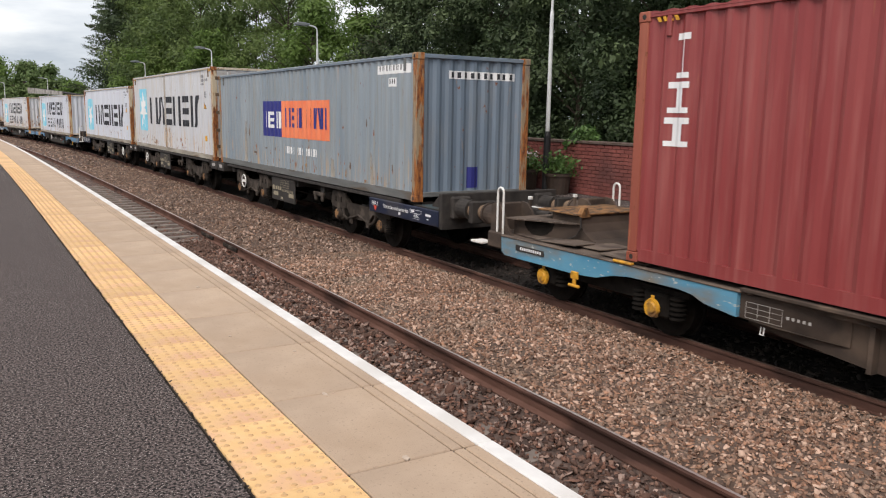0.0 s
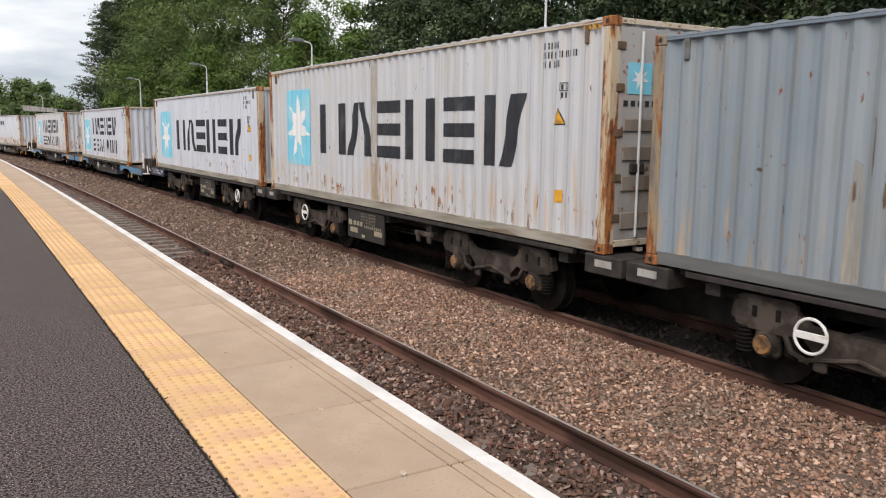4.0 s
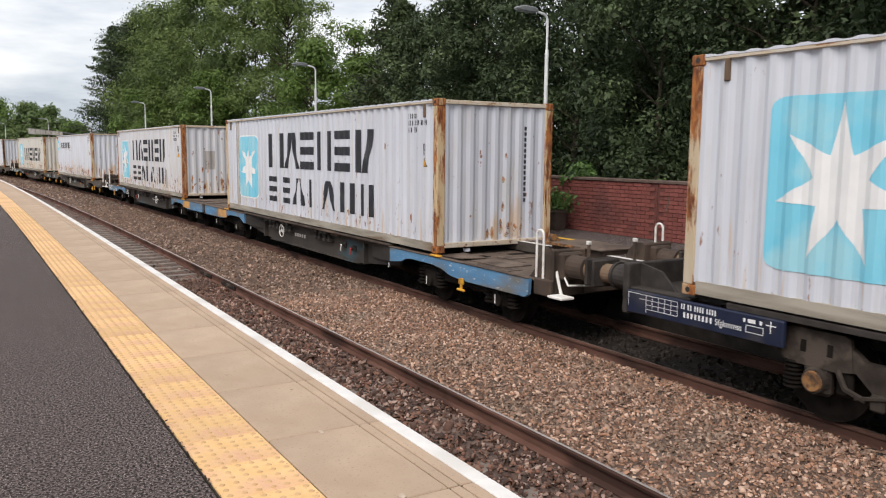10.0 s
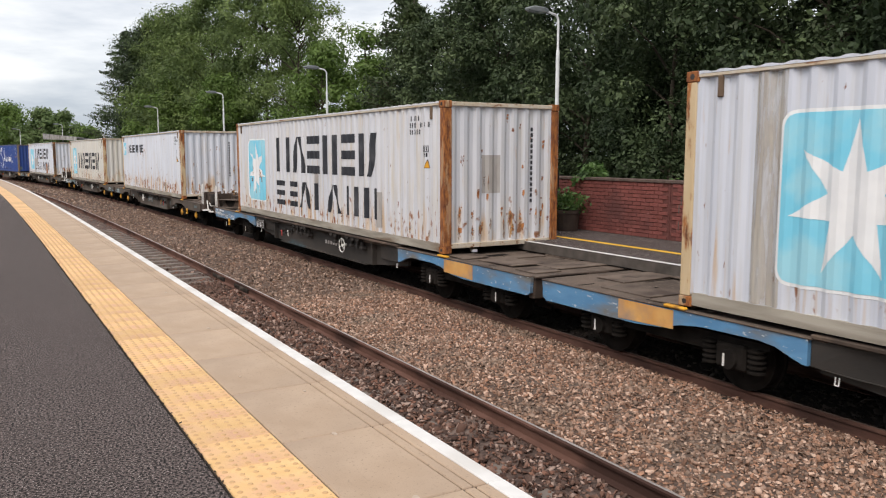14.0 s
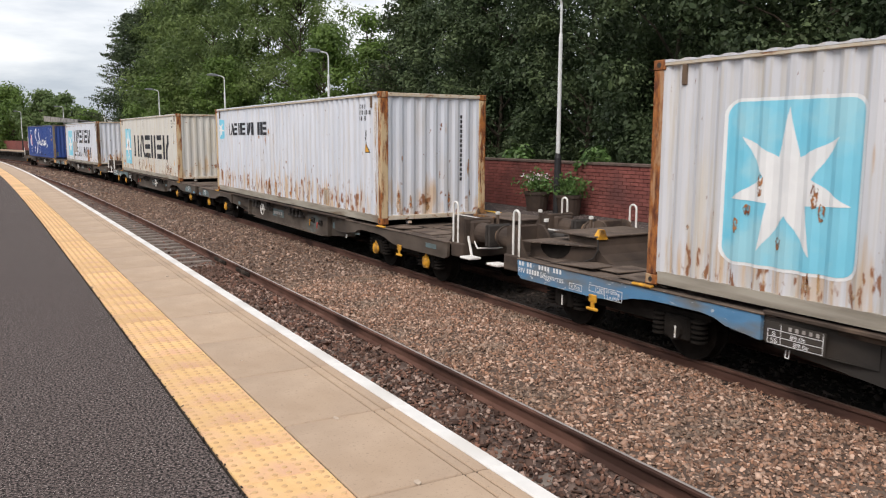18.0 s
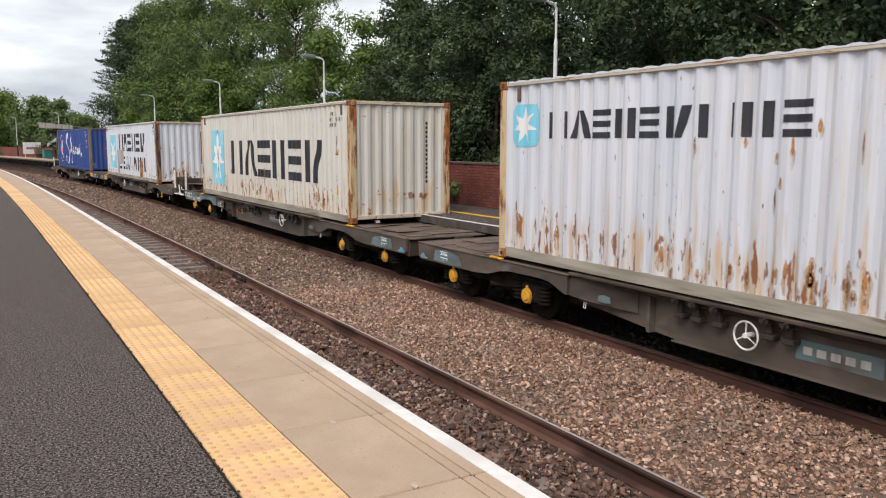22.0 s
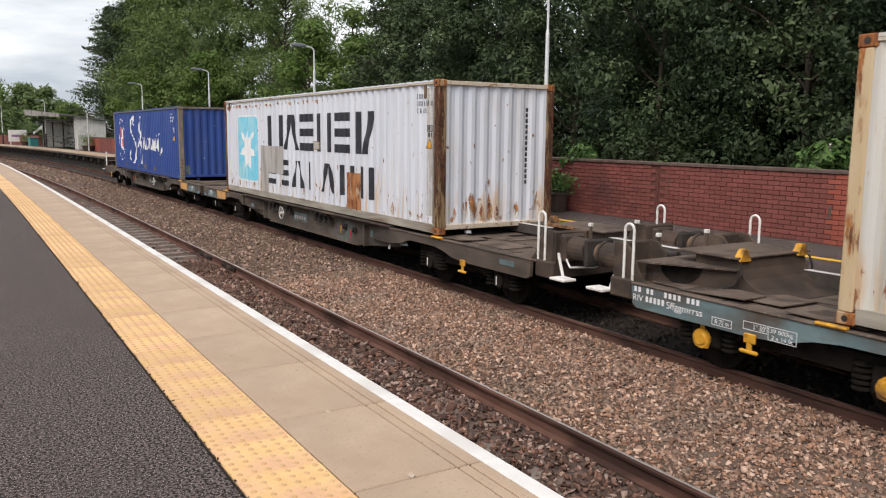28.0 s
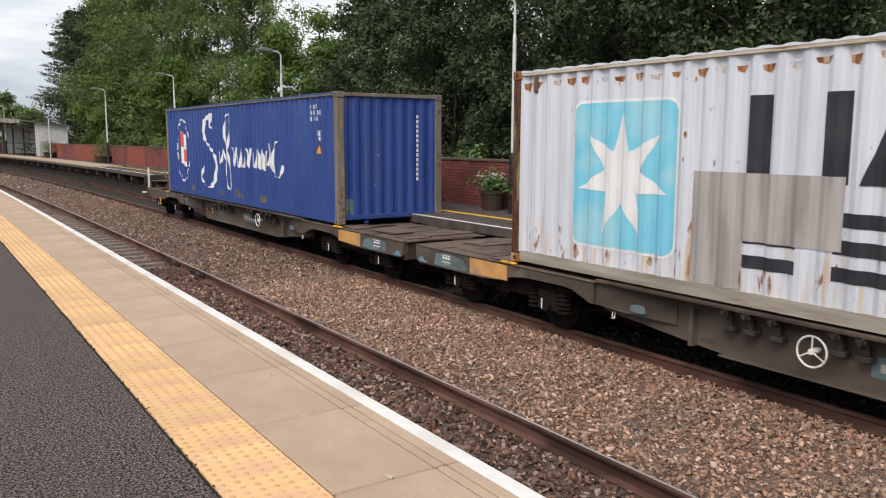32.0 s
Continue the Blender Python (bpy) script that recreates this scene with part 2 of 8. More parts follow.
BLISTER = material("blister_top", (0.50, 0.31, 0.15), (0.58, 0.385, 0.20), 9, 0.8)
YELLOW_LINE = material("yellow_line_paint", (0.72, 0.42, 0.02), (0.80, 0.50, 0.05), 6, 0.7)
CONCRETE = material("weathered_concrete", (0.20, 0.19, 0.17), (0.36, 0.34, 0.31), 4, 0.9, bump=0.3, bump_scale=40, blotch=(0.14, 0.13, 0.11), blotch_scale=1.5)
EARTH = material("earth_and_grass", (0.06, 0.07, 0.03), (0.12, 0.11, 0.06), 0.7, 0.95, blotch=(0.10, 0.08, 0.05), blotch_scale=0.2)
BED = material("ballast_bed", (0.045, 0.029, 0.022), (0.135, 0.090, 0.067), 22, 0.95, bump=1.0, bump_scale=24, blotch=(0.13, 0.095, 0.075), blotch_scale=0.8)
BED_DARK = material("oiled_ballast_bed", (0.040, 0.026, 0.021), (0.125, 0.084, 0.068), 22, 0.95, bump=1.0, bump_scale=24, blotch=(0.16, 0.115, 0.095), blotch_scale=3.0)
STONE = material("ballast_stone", (0.215, 0.118, 0.077), (0.38, 0.235, 0.160), 1.1, 0.92, island=0.36, ramp=((0.42, 0.250, 0.170), (0.225, 0.123, 0.082), (0.46, 0.30, 0.22), (0.205, 0.156, 0.124), (0.41, 0.228, 0.146), (0.32, 0.232, 0.180), (0.085, 0.051, 0.037), (0.51, 0.37, 0.29)), blotch=(0.205, 0.165, 0.128), blotch_scale=0.9, blotch_at=(0.52, 0.80), bump=0.5, bump_scale=60)
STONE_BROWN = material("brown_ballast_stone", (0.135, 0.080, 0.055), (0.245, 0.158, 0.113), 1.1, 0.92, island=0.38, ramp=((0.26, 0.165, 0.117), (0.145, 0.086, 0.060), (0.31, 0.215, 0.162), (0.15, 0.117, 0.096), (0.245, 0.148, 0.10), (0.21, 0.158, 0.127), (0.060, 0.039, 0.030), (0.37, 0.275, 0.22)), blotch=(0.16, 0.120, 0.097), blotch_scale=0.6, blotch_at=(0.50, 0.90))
STONE_RUST = material("rusty_ballast_stone", (0.072, 0.036, 0.026), (0.180, 0.100, 0.073), 1.3, 0.9, island=0.45, ramp=((0.165, 0.086, 0.060), (0.060, 0.034, 0.026), (0.25, 0.150, 0.112), (0.085, 0.058, 0.047), (0.19, 0.094, 0.064), (0.34, 0.252, 0.21)), blotch=(0.125, 0.074, 0.055), blotch_scale=0.7, bump=0.4, bump_scale=60)
RAIL_SIDE = material("rusty_rail_side", (0.082, 0.041, 0.031), (0.150, 0.083, 0.064), 6, 0.9, stretch=(1, 0.3, 1), spec=0.12, bump=0.2, bump_scale=60, blotch=(0.055, 0.031, 0.025), blotch_scale=2.5)
# Both black tones mix oily grime with painted shade under the train.
STONE_BLACK = material("oily_and_shaded_stone", (0.024, 0.018, 0.015), (0.062, 0.048, 0.040), 1.3, 0.9, island=0.5)
BED_BLACK = material("oily_and_shaded_bed", (0.016, 0.013, 0.011), (0.044, 0.035, 0.029), 22, 0.95, bump=1.0, bump_scale=24)
RAIL_TOP = material("worn_rail_top", (0.38, 0.335, 0.31), (0.54, 0.50, 0.475), 9, 0.42, metal=0.6, stretch=(1, 0.1, 1))
RAIL_DULL = material("dull_rail_top", (0.14, 0.10, 0.08), (0.24, 0.18, 0.15), 9, 0.5, metal=0.4, stretch=(1, 0.1, 1))
BRICK = material("red_brick", (0.165, 0.050, 0.043), (0.235, 0.076, 0.063), 5, 0.85, bump=0.4, bump_scale=70, each=0.13, island=0.13, blotch=(0.115, 0.045, 0.041), blotch_scale=0.9, blotch_at=(0.5, 0.72), speck=(0.29, 0.135, 0.115), speck_scale=22, speck_at=(0.66, 0.74))
BRICK_PAINTED = material("painted_red_brick", (0.28, 0.070, 0.046), (0.34, 0.095, 0.062), 3, 0.8, bump=0.3, bump_scale=60, each=0.05, island=0.05)
MORTAR = material("dark_mortar", (0.105, 0.037, 0.032), (0.15, 0.056, 0.048), 20, 0.95, bump=0.4, bump_scale=90)
SLEEPER = material("grimy_sleeper_concrete", (0.125, 0.102, 0.088), (0.235, 0.20, 0.172), 4, 0.9, bump=0.3, bump_scale=40)
PANEL = material("dark_data_panel", (0.026, 0.023, 0.021), (0.046, 0.041, 0.037), 3, 0.6)
# Dim concrete tone, dark enough to hold the shade beneath the overhang.
DIM_CONCRETE = material("dim_shaded_concrete", (0.050, 0.042, 0.036), (0.105, 0.090, 0.078), 4, 0.9, bump=0.3, bump_scale=30)
COPING = material("stone_coping", (0.075, 0.052, 0.043), (0.14, 0.10, 0.085), 6, 0.9, bump=0.4, bump_scale=50)
GALV = material("galvanised_white_steel", (0.55, 0.57, 0.57), (0.70, 0.72, 0.72), 5, 0.5, metal=0.1)
LAMP_GREY = material("grey_lantern", (0.13, 0.145, 0.15), (0.19, 0.205, 0.21), 8, 0.4)
BLACK_PAINT = material("black_pole_paint", (0.012, 0.012, 0.014), (0.03, 0.03, 0.032), 8, 0.5)
BROWN_STEEL = material("brake_dust_steel", (0.032, 0.023, 0.018), (0.075, 0.053, 0.040), 2.4, 0.85, bump=0.25, bump_scale=40, blotch=(0.12, 0.085, 0.062), blotch_scale=1.1)
DECK_STEEL = material("dusty_deck_steel", (0.080, 0.059, 0.046), (0.140, 0.105, 0.082), 2.0, 0.9, bump=0.4, bump_scale=35, blotch=(0.062, 0.046, 0.037), blotch_scale=1.7, speck=(0.17, 0.135, 0.11), speck_scale=16, speck_at=(0.62, 0.70))
DECK_PLATE = material("worn_deck_plate", (0.095, 0.071, 0.056), (0.165, 0.127, 0.10), 3.0, 0.85, bump=0.3, bump_scale=35, blotch=(0.070, 0.050, 0.040), blotch_scale=2.4)
DARK_STEEL = material("grimy_dark_steel", (0.016, 0.014, 0.013), (0.05, 0.043, 0.038), 5, 0.8, bump=0.3, bump_scale=50)
BOGIE_STEEL = material("bogie_steel", (0.026, 0.021, 0.0175), (0.060, 0.049, 0.041), 5, 0.85, spec=0.15, bump=0.4, bump_scale=50, blotch=(0.090, 0.073, 0.061), blotch_scale=3)
# Near-black base colour carries the shade under the wagons and in deck openings.
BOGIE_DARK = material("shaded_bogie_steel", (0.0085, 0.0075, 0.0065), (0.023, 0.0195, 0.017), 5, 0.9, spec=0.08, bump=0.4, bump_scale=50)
# Wheel colour is blackened to include the shadow beneath the train.
WHEEL_STEEL = material("shaded_wheel_steel", (0.009, 0.008, 0.007), (0.021, 0.018, 0.016), 6, 0.9, spec=0.05)
BLUE_PAINT = material("blue_wagon_paint", (0.075, 0.205, 0.375), (0.125, 0.285, 0.47), 2.6, 0.5, stretch=(1, 0.7, 2.0), blotch=(0.165, 0.165, 0.155), blotch_scale=1.5, blotch_at=(0.47, 0.66), bump=0.15, bump_scale=30, speck=(0.48, 0.52, 0.55), speck_scale=14, speck_at=(0.655, 0.70))
PALE_BLUE = material("faded_blue_wagon_paint", (0.070, 0.25, 0.39), (0.125, 0.325, 0.46), 2.2, 0.55, stretch=(1, 0.7, 2.0), blotch=(0.20, 0.185, 0.155), blotch_scale=1.4, blotch_at=(0.49, 0.68), speck=(0.45, 0.48, 0.46), speck_scale=12, speck_at=(0.66, 0.71))
GREY_PAINT = material("dusty_grey_wagon_paint", (0.056, 0.044, 0.035), (0.130, 0.104, 0.083), 1.5, 0.75, stretch=(1, 0.6, 1.4), hard=(0.34, 0.66), blotch=(0.135, 0.17, 0.165), blotch_scale=1.5, blotch_at=(0.60, 0.74), bump=0.15, bump_scale=30, speck=(0.075, 0.056, 0.043), speck_scale=4, speck_at=(0.52, 0.74))
DUSTY_TEAL = material("dusty_teal_wagon_paint", (0.090, 0.145, 0.162), (0.165, 0.235, 0.245), 2.0, 0.65, stretch=(1, 0.7, 1.4), blotch=(0.088, 0.070, 0.056), blotch_scale=1.8, blotch_at=(0.44, 0.64), bump=0.15, bump_scale=30)
SLATE_PAINT = material("slate_wagon_paint", (0.026, 0.024, 0.022), (0.062, 0.051, 0.042), 1.6, 0.75, stretch=(1, 0.6, 1.6), blotch=(0.045, 0.078, 0.092), blotch_scale=1.2, blotch_at=(0.57, 0.68), bump=0.15, bump_scale=30)
NAVY_PAINT = material("navy_wagon_paint", (0.008, 0.013, 0.034), (0.015, 0.022, 0.050), 3, 0.45, blotch=(0.035, 0.036, 0.05), blotch_scale=1.6)
YELLOW_PAINT = material("yellow_safety_paint", (0.52, 0.245, 0.020), (0.72, 0.38, 0.032), 6, 0.5, blotch=(0.18, 0.095, 0.035), blotch_scale=5, blotch_at=(0.53, 0.68), bump=0.15, bump_scale=40)
ORANGE_PAINT = material("orange_patch_paint", (0.55, 0.27, 0.075), (0.66, 0.38, 0.13), 3, 0.6, blotch=(0.36, 0.24, 0.16), blotch_scale=2.5, blotch_at=(0.48, 0.70), bump=0.1, bump_scale=30)
WHITE_PAINT = material("white_enamel", (0.72, 0.71, 0.68), (0.84, 0.83, 0.80), 10, 0.5, blotch=(0.5, 0.45, 0.38), blotch_scale=7, blotch_at=(0.6, 0.7))
RED_PAINT = material("red_enamel", (0.45, 0.04, 0.03), (0.55, 0.06, 0.05), 8, 0.5)
MARK_BLACK = material("black_marking", (0.016, 0.018, 0.024), (0.036, 0.038, 0.045), 2.5, 0.6, blotch=(0.075, 0.077, 0.085), blotch_scale=1.5, blotch_at=(0.6, 0.75))
MARK_WHITE = material("white_marking", (0.72, 0.73, 0.74), (0.82, 0.83, 0.83), 3, 0.6)
MARK_SKY = material("light_blue_marking", (0.17, 0.55, 0.72), (0.25, 0.62, 0.77), 1.6, 0.55, blotch=(0.32, 0.62, 0.72), blotch_scale=1.2)
MARK_NAVY = material("navy_marking", (0.022, 0.026, 0.17), (0.035, 0.04, 0.22), 2, 0.55)
MARK_ORANGE = material("orange_marking", (0.78, 0.19, 0.085), (0.84, 0.26, 0.12), 2, 0.55)
MARK_RED = material("red_marking", (0.65, 0.08, 0.05), (0.72, 0.12, 0.08), 3, 0.6)
MARK_GREY = material("grey_overpaint", (0.345, 0.325, 0.305), (0.45, 0.43, 0.41), 1.6, 0.6, stretch=(1, 4, 0.5), blotch=(0.30, 0.275, 0.255), blotch_scale=1.4)
RUST_PATCH = material("rust_patch", (0.17, 0.055, 0.022), (0.42, 0.19, 0.075), 7.0, 0.85, stretch=(1, 2.5, 0.6), hard=(0.38, 0.60), bump=0.4, bump_scale=30, blotch=(0.48, 0.40, 0.30), blotch_scale=5, blotch_at=(0.58, 0.68))
RUST_SCAB = thin_stain(material("rust_scab", (0.16, 0.052, 0.022), (0.46, 0.195, 0.065), 9.0, 0.85, stretch=(1, 2, 0.6), hard=(0.38, 0.60), bump=0.4, bump_scale=30), -0.5, 1.9, (1, 7, 3.0), 5.0)
MARK_CREAM = material("cream_marking", (0.27, 0.235, 0.165), (0.40, 0.35, 0.25), 6, 0.6)


# ---- mesh tools ----
def mesh_object(name, bm, mat):
    me = bpy.data.meshes.new(name)
    bmesh.ops.recalc_face_normals(bm, faces=bm.faces[:])
    bm.to_mesh(me)
    bm.free()
    me.materials.append(mat)
    return new(name, me)


def part(name, bm, mat, parent, label=""):
    ob = mesh_object(name, bm, mat)
    ob.parent = parent
    return tagged(ob, label)


def raw_object(name, verts, faces, mats, smooth=False):
    me = bpy.data.meshes.new(name)
    me.from_pydata(verts, [], faces)
    for m in mats if isinstance(mats, (list, tuple)) else [mats]:
        me.materials.append(m)
    if smooth:
        me.polygons.foreach_set("use_smooth", [True] * len(me.polygons))
    me.update()
    return new(name, me)


def thing(name, m, label, category, group=""):
    ob = new(name)
    ob.matrix_world = m
    return tagged(ob, label, category, group)


def box(bm, x0, x1, y0, y1, z0, z1, bevel=0.0):
    r = bmesh.ops.create_cube(bm, size=1.0)
    for v in r["verts"]:
        v.co = Vector(((x0 + x1) / 2 + v.co.x * (x1 - x0), (y0 + y1) / 2 + v.co.y * (y1 - y0), (z0 + z1) / 2 + v.co.z * (z1 - z0)))
    if bevel:
        edges = list({e for v in r["verts"] for e in v.link_edges})
        bmesh.ops.bevel(bm, geom=edges, offset=bevel, segments=1, affect="EDGES")
    return bm


def boxed(x0, x1, y0, y1, z0, z1, bevel=0.006):
    return box(bmesh.new(), x0, x1, y0, y1, z0, z1, bevel)


def rod(bm, a, b, r, r2=None, sides=10):
    a, b = Vector(a), Vector(b)
    res = bmesh.ops.create_cone(bm, cap_ends=True, segments=sides, radius1=r, radius2=r if r2 is None else r2, depth=(b - a).length)
    m = Matrix.Translation((a + b) / 2) @ (b - a).to_track_quat("Z", "Y").to_matrix().to_4x4()
    bmesh.ops.transform(bm, matrix=m, verts=res["verts"])
    return bm


def tube(bm, points, r, sides=8):
    for a, b in zip(points, points[1:]):
        rod(bm, a, b, r, sides=sides)
    for q in points[1:-1]:
        s = bmesh.ops.create_icosphere(bm, subdivisions=1, radius=r)
        bmesh.ops.translate(bm, vec=q, verts=s["verts"])
    return bm


def prism(bm, outline, x0, x1):
    """An outline in y and z, drawn out from x0 to x1."""
    lo = [bm.verts.new((x0, y, z)) for y, z in outline]
    hi = [bm.verts.new((x1, y, z)) for y, z in outline]
    bm.faces.new(lo)
    bm.faces.new(hi[::-1])
    for i in range(len(lo)):
        j = (i + 1) % len(lo)
        bm.faces.new((lo[i], hi[i], hi[j], lo[j]))
    return bm


def ring(bm, centre, r, thick, sides=24, axis="X"):
    """One closed hoop of round bar."""
    loops = []
    for i in range(sides):
        t = 2 * math.pi * i / sides
        row = []
        for k in range(6):
            u = 2 * math.pi * k / 6
            q, w = r + thick * math.cos(u), thick * math.sin(u)
            row.append(bm.verts.new(Vector(centre) + (Vector((w, math.cos(t) * q, math.sin(t) * q)) if axis == "X" else Vector((math.cos(t) * q, math.sin(t) * q, w)))))
        loops.append(row)
    for i in range(sides):
        a, b = loops[i], loops[(i + 1) % sides]
        for k in range(6):
            bm.faces.new((a[k], b[k], b[(k + 1) % 6], a[(k + 1) % 6]))
    return bm


# ---- the line of the railway ----
RAIL_Z = -1.027
BEND0, BEND1 = -1.0e-4, 3.6e-5
EDGE_X = 2.11
STEP = 0.1
S_GRID = np.arange(-90, 330, STEP)
_k = BEND0 + BEND1 * np.minimum(np.abs(S_GRID), 125.0)
_th = np.cumsum(_k) * STEP
_th -= np.interp(0, S_GRID, _th)
_cx = np.cumsum(-np.sin(_th)) * STEP
_cy = np.cumsum(np.cos(_th)) * STEP
_cx -= np.interp(0, S_GRID, _cx)
_cy -= np.interp(0, S_GRID, _cy)


def along(s, off):
    """The place at s metres along the platform edge and off metres to its right, and the heading."""
    th = float(np.interp(s, S_GRID, _th))
    x, y = float(np.interp(s, S_GRID, _cx)), float(np.interp(s, S_GRID, _cy))
    return EDGE_X + x + off * math.cos(th), y + off * math.sin(th), th


def spot(s, off, z=0.0, turn=0.0):
    x, y, th = along(s, off)
    return pose(x, y, z, 0, 0, math.degrees(th) + turn)


def swept(name, profile, s0, s1, mats, ds=0.5, closed=False, slots=None):
    """A profile of (off, z) carried along the line."""
    ss = np.arange(s0, s1 + ds * 0.5, ds)
    verts, faces, n = [], [], len(profile)
    for s in ss:
        x, y, th = along(s, 0)
        c, d = math.cos(th), math.sin(th)
        verts += [(x + o * c, y + o * d, z) for o, z in profile]
    m = n if closed else n - 1
    for i in range(len(ss) - 1):
        for j in range(m):
            k = (j + 1) % n
            faces.append((i * n + j, i * n + k, (i + 1) * n + k, (i + 1) * n + j))
    if closed:
        faces += [tuple(range(n))[::-1], tuple((len(ss) - 1) * n + j for j in range(n))]
    ob = raw_object(name, verts, faces, mats)
    if slots:
        for i, f in enumerate(ob.data.polygons):
            f.material_index = slots[i % m] if i < (len(ss) - 1) * m else 0
    bm = bmesh.new()
    bm.from_mesh(ob.data)
    bmesh.ops.recalc_face_normals(bm, faces=bm.faces[:])
    if not closed and bm.faces and sum(f.normal.z for f in bm.faces) < 0:
        bmesh.ops.reverse_faces(bm, faces=bm.faces[:])
    bm.to_mesh(ob.data)
    bm.free()
    return ob


NEAR_RAIL, FAR_GAUGE = 2.362, 1.505
NEAR_C = NEAR_RAIL - FAR_GAUGE / 2
FAR_C = NEAR_C + 4.289
FAR_EDGE = 6.375
WALL = 8.78

# ---- ground, platforms, track ----
ground = raw_object("ground", [(-1500, -1500, -1.42), (1500, -1500, -1.42), (1500, 1500, -1.42), (-1500, 1500, -1.42)], [(0, 1, 2, 3)], EARTH)
tagged(ground, "earth and rough grass ground beyond the railway", "ground", kind="structure")
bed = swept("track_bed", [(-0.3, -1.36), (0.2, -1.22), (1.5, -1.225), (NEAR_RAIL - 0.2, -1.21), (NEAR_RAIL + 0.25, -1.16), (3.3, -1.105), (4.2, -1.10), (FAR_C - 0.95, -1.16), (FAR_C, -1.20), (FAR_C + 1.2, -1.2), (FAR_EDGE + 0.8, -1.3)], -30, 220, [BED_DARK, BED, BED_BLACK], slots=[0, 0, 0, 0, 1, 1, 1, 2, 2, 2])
tagged(bed, "brown stone ballast bed under two tracks", "track bed", kind="structure")

platform = swept("platform_near", [(-1.196, -0.012), (-1.196, -0.03), (-12, -0.03), (-12, 0.0), (-1.20, 0.0)], -30, 220, ASPHALT, closed=True)
tagged(platform, "dark asphalt platform surface with pale flecks", "platform", kind="structure")
coping_bed = swept("platform_edge", [(-0.02, -0.012), (-1.184, -0.012), (-1.184, -0.10), (-0.10, -0.10), (-0.10, -1.36), (-0.02, -1.36)], -30, 220, JOINT, closed=True)
tagged(coping_bed, "beige paved platform edge with white line and buff tactile strip", "platform edge", kind="structure")

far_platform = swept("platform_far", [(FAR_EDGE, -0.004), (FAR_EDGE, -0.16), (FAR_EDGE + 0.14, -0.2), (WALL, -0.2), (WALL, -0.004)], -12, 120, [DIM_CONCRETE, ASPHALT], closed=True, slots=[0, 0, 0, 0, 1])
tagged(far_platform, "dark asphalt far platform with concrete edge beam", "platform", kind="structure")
# riser colour is darkened for the shade under the platform slab
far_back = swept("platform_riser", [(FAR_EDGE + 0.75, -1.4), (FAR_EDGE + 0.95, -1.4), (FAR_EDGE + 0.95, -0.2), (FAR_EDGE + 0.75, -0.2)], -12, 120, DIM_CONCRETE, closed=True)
tagged(far_back, "grey concrete riser under the far platform", "platform riser", kind="structure")
for nm, o0, o1, mt, lb in (("white_edge_line", 0.0, 0.11, WHITE_LINE, "worn white edge line on far platform"), ("yellow_line", 0.97, 1.115, YELLOW_LINE, "yellow safety line on far platform")):
    ob = swept(nm, [(FAR_EDGE + o0, 0.0), (FAR_EDGE + o1, 0.0)], -12, 110, mt)
    tagged(ob, lb, "painted line", kind="structure")

# beige paving where the far platform has been renewed
renewed = swept("paving_far", [(FAR_EDGE - 0.01, 0.012), (FAR_EDGE - 0.01, -0.05), (FAR_EDGE + 1.5, -0.05), (FAR_EDGE + 1.5, 0.012)], 46, 118, SLAB, closed=True)
tagged(renewed, "beige paving along the far platform edge", "paving", kind="structure")

# rails: foot, web, head
def rail(off, top):
    prof = [(-0.07, -0.16), (0.07, -0.16), (0.07, -0.148), (0.014, -0.128), (0.011, -0.05), (0.034, -0.035), (0.036, -0.008), (0.020, 0.0), (-0.010, 0.0), (-0.036, -0.010), (-0.034, -0.035), (-0.011, -0.05), (-0.014, -0.128), (-0.07, -0.148)]
    ob = swept("rail", [(off + o, RAIL_Z + z) for o, z in prof], -30, 220, [RAIL_SIDE, top], ds=0.5, closed=True, slots=[1 if i == 7 else 0 for i in range(14)])
    return tagged(ob, "rusty steel running rail with a worn top", "rail", "rails", "structure")


for off, top in ((NEAR_C - FAR_GAUGE / 2, RAIL_TOP), (NEAR_RAIL, RAIL_TOP), (FAR_C - FAR_GAUGE / 2, RAIL_DULL), (FAR_C + FAR_GAUGE / 2, RAIL_DULL)):
    rail(off, top)


# ---- containers ----
BOX_L, BOX_W = 12.192, 2.438
PITCH, DEPTH = 0.278, 0.036
SIDE0, SIDE1 = 0.13, BOX_L - 0.13


def ribs(y0, y1, pitch, depth):
    """Corners of a corrugated sheet: distance along it and depth inwards."""
    out, n = [], max(1, round((y1 - y0 - 0.08) / pitch))
    p = (y1 - y0 - 0.08) / n
    out.append((y0, 0.0))
    for i in range(n):
        a = y0 + 0.04 + i * p
        out += [(a + 0.13 * p, 0.0), (a + 0.37 * p, depth), (a + 0.63 * p, depth), (a + 0.87 * p, 0.0)]
    out.append((y1, 0.0))
    return out


SIDE_RIBS = ribs(SIDE0, SIDE1, PITCH, DEPTH)
RIB_Y, RIB_D = [q[0] for q in SIDE_RIBS], [q[1] for q in SIDE_RIBS]
END_RIBS = ribs(-BOX_W / 2 + 0.15, BOX_W / 2 - 0.15, 0.25, 0.032)
END_X, END_D = [q[0] for q in END_RIBS], [q[1] for q in END_RIBS]


def sheet(bm, line, z0, z1, put):
    lo = [bm.verts.new(put(y, d, z0)) for y, d in line]
    hi = [bm.verts.new(put(y, d, z1)) for y, d in line]
    for i in range(len(line) - 1):
        bm.faces.new((lo[i], lo[i + 1], hi[i + 1], hi[i]))
    return bm


# how far the paint of each load is set back from its usual place
SET_BACK = [0.2, -0.16, 0.2, 0.26, -0.06, 0.12, 0.06, 0.23, 0.03, 0.17]


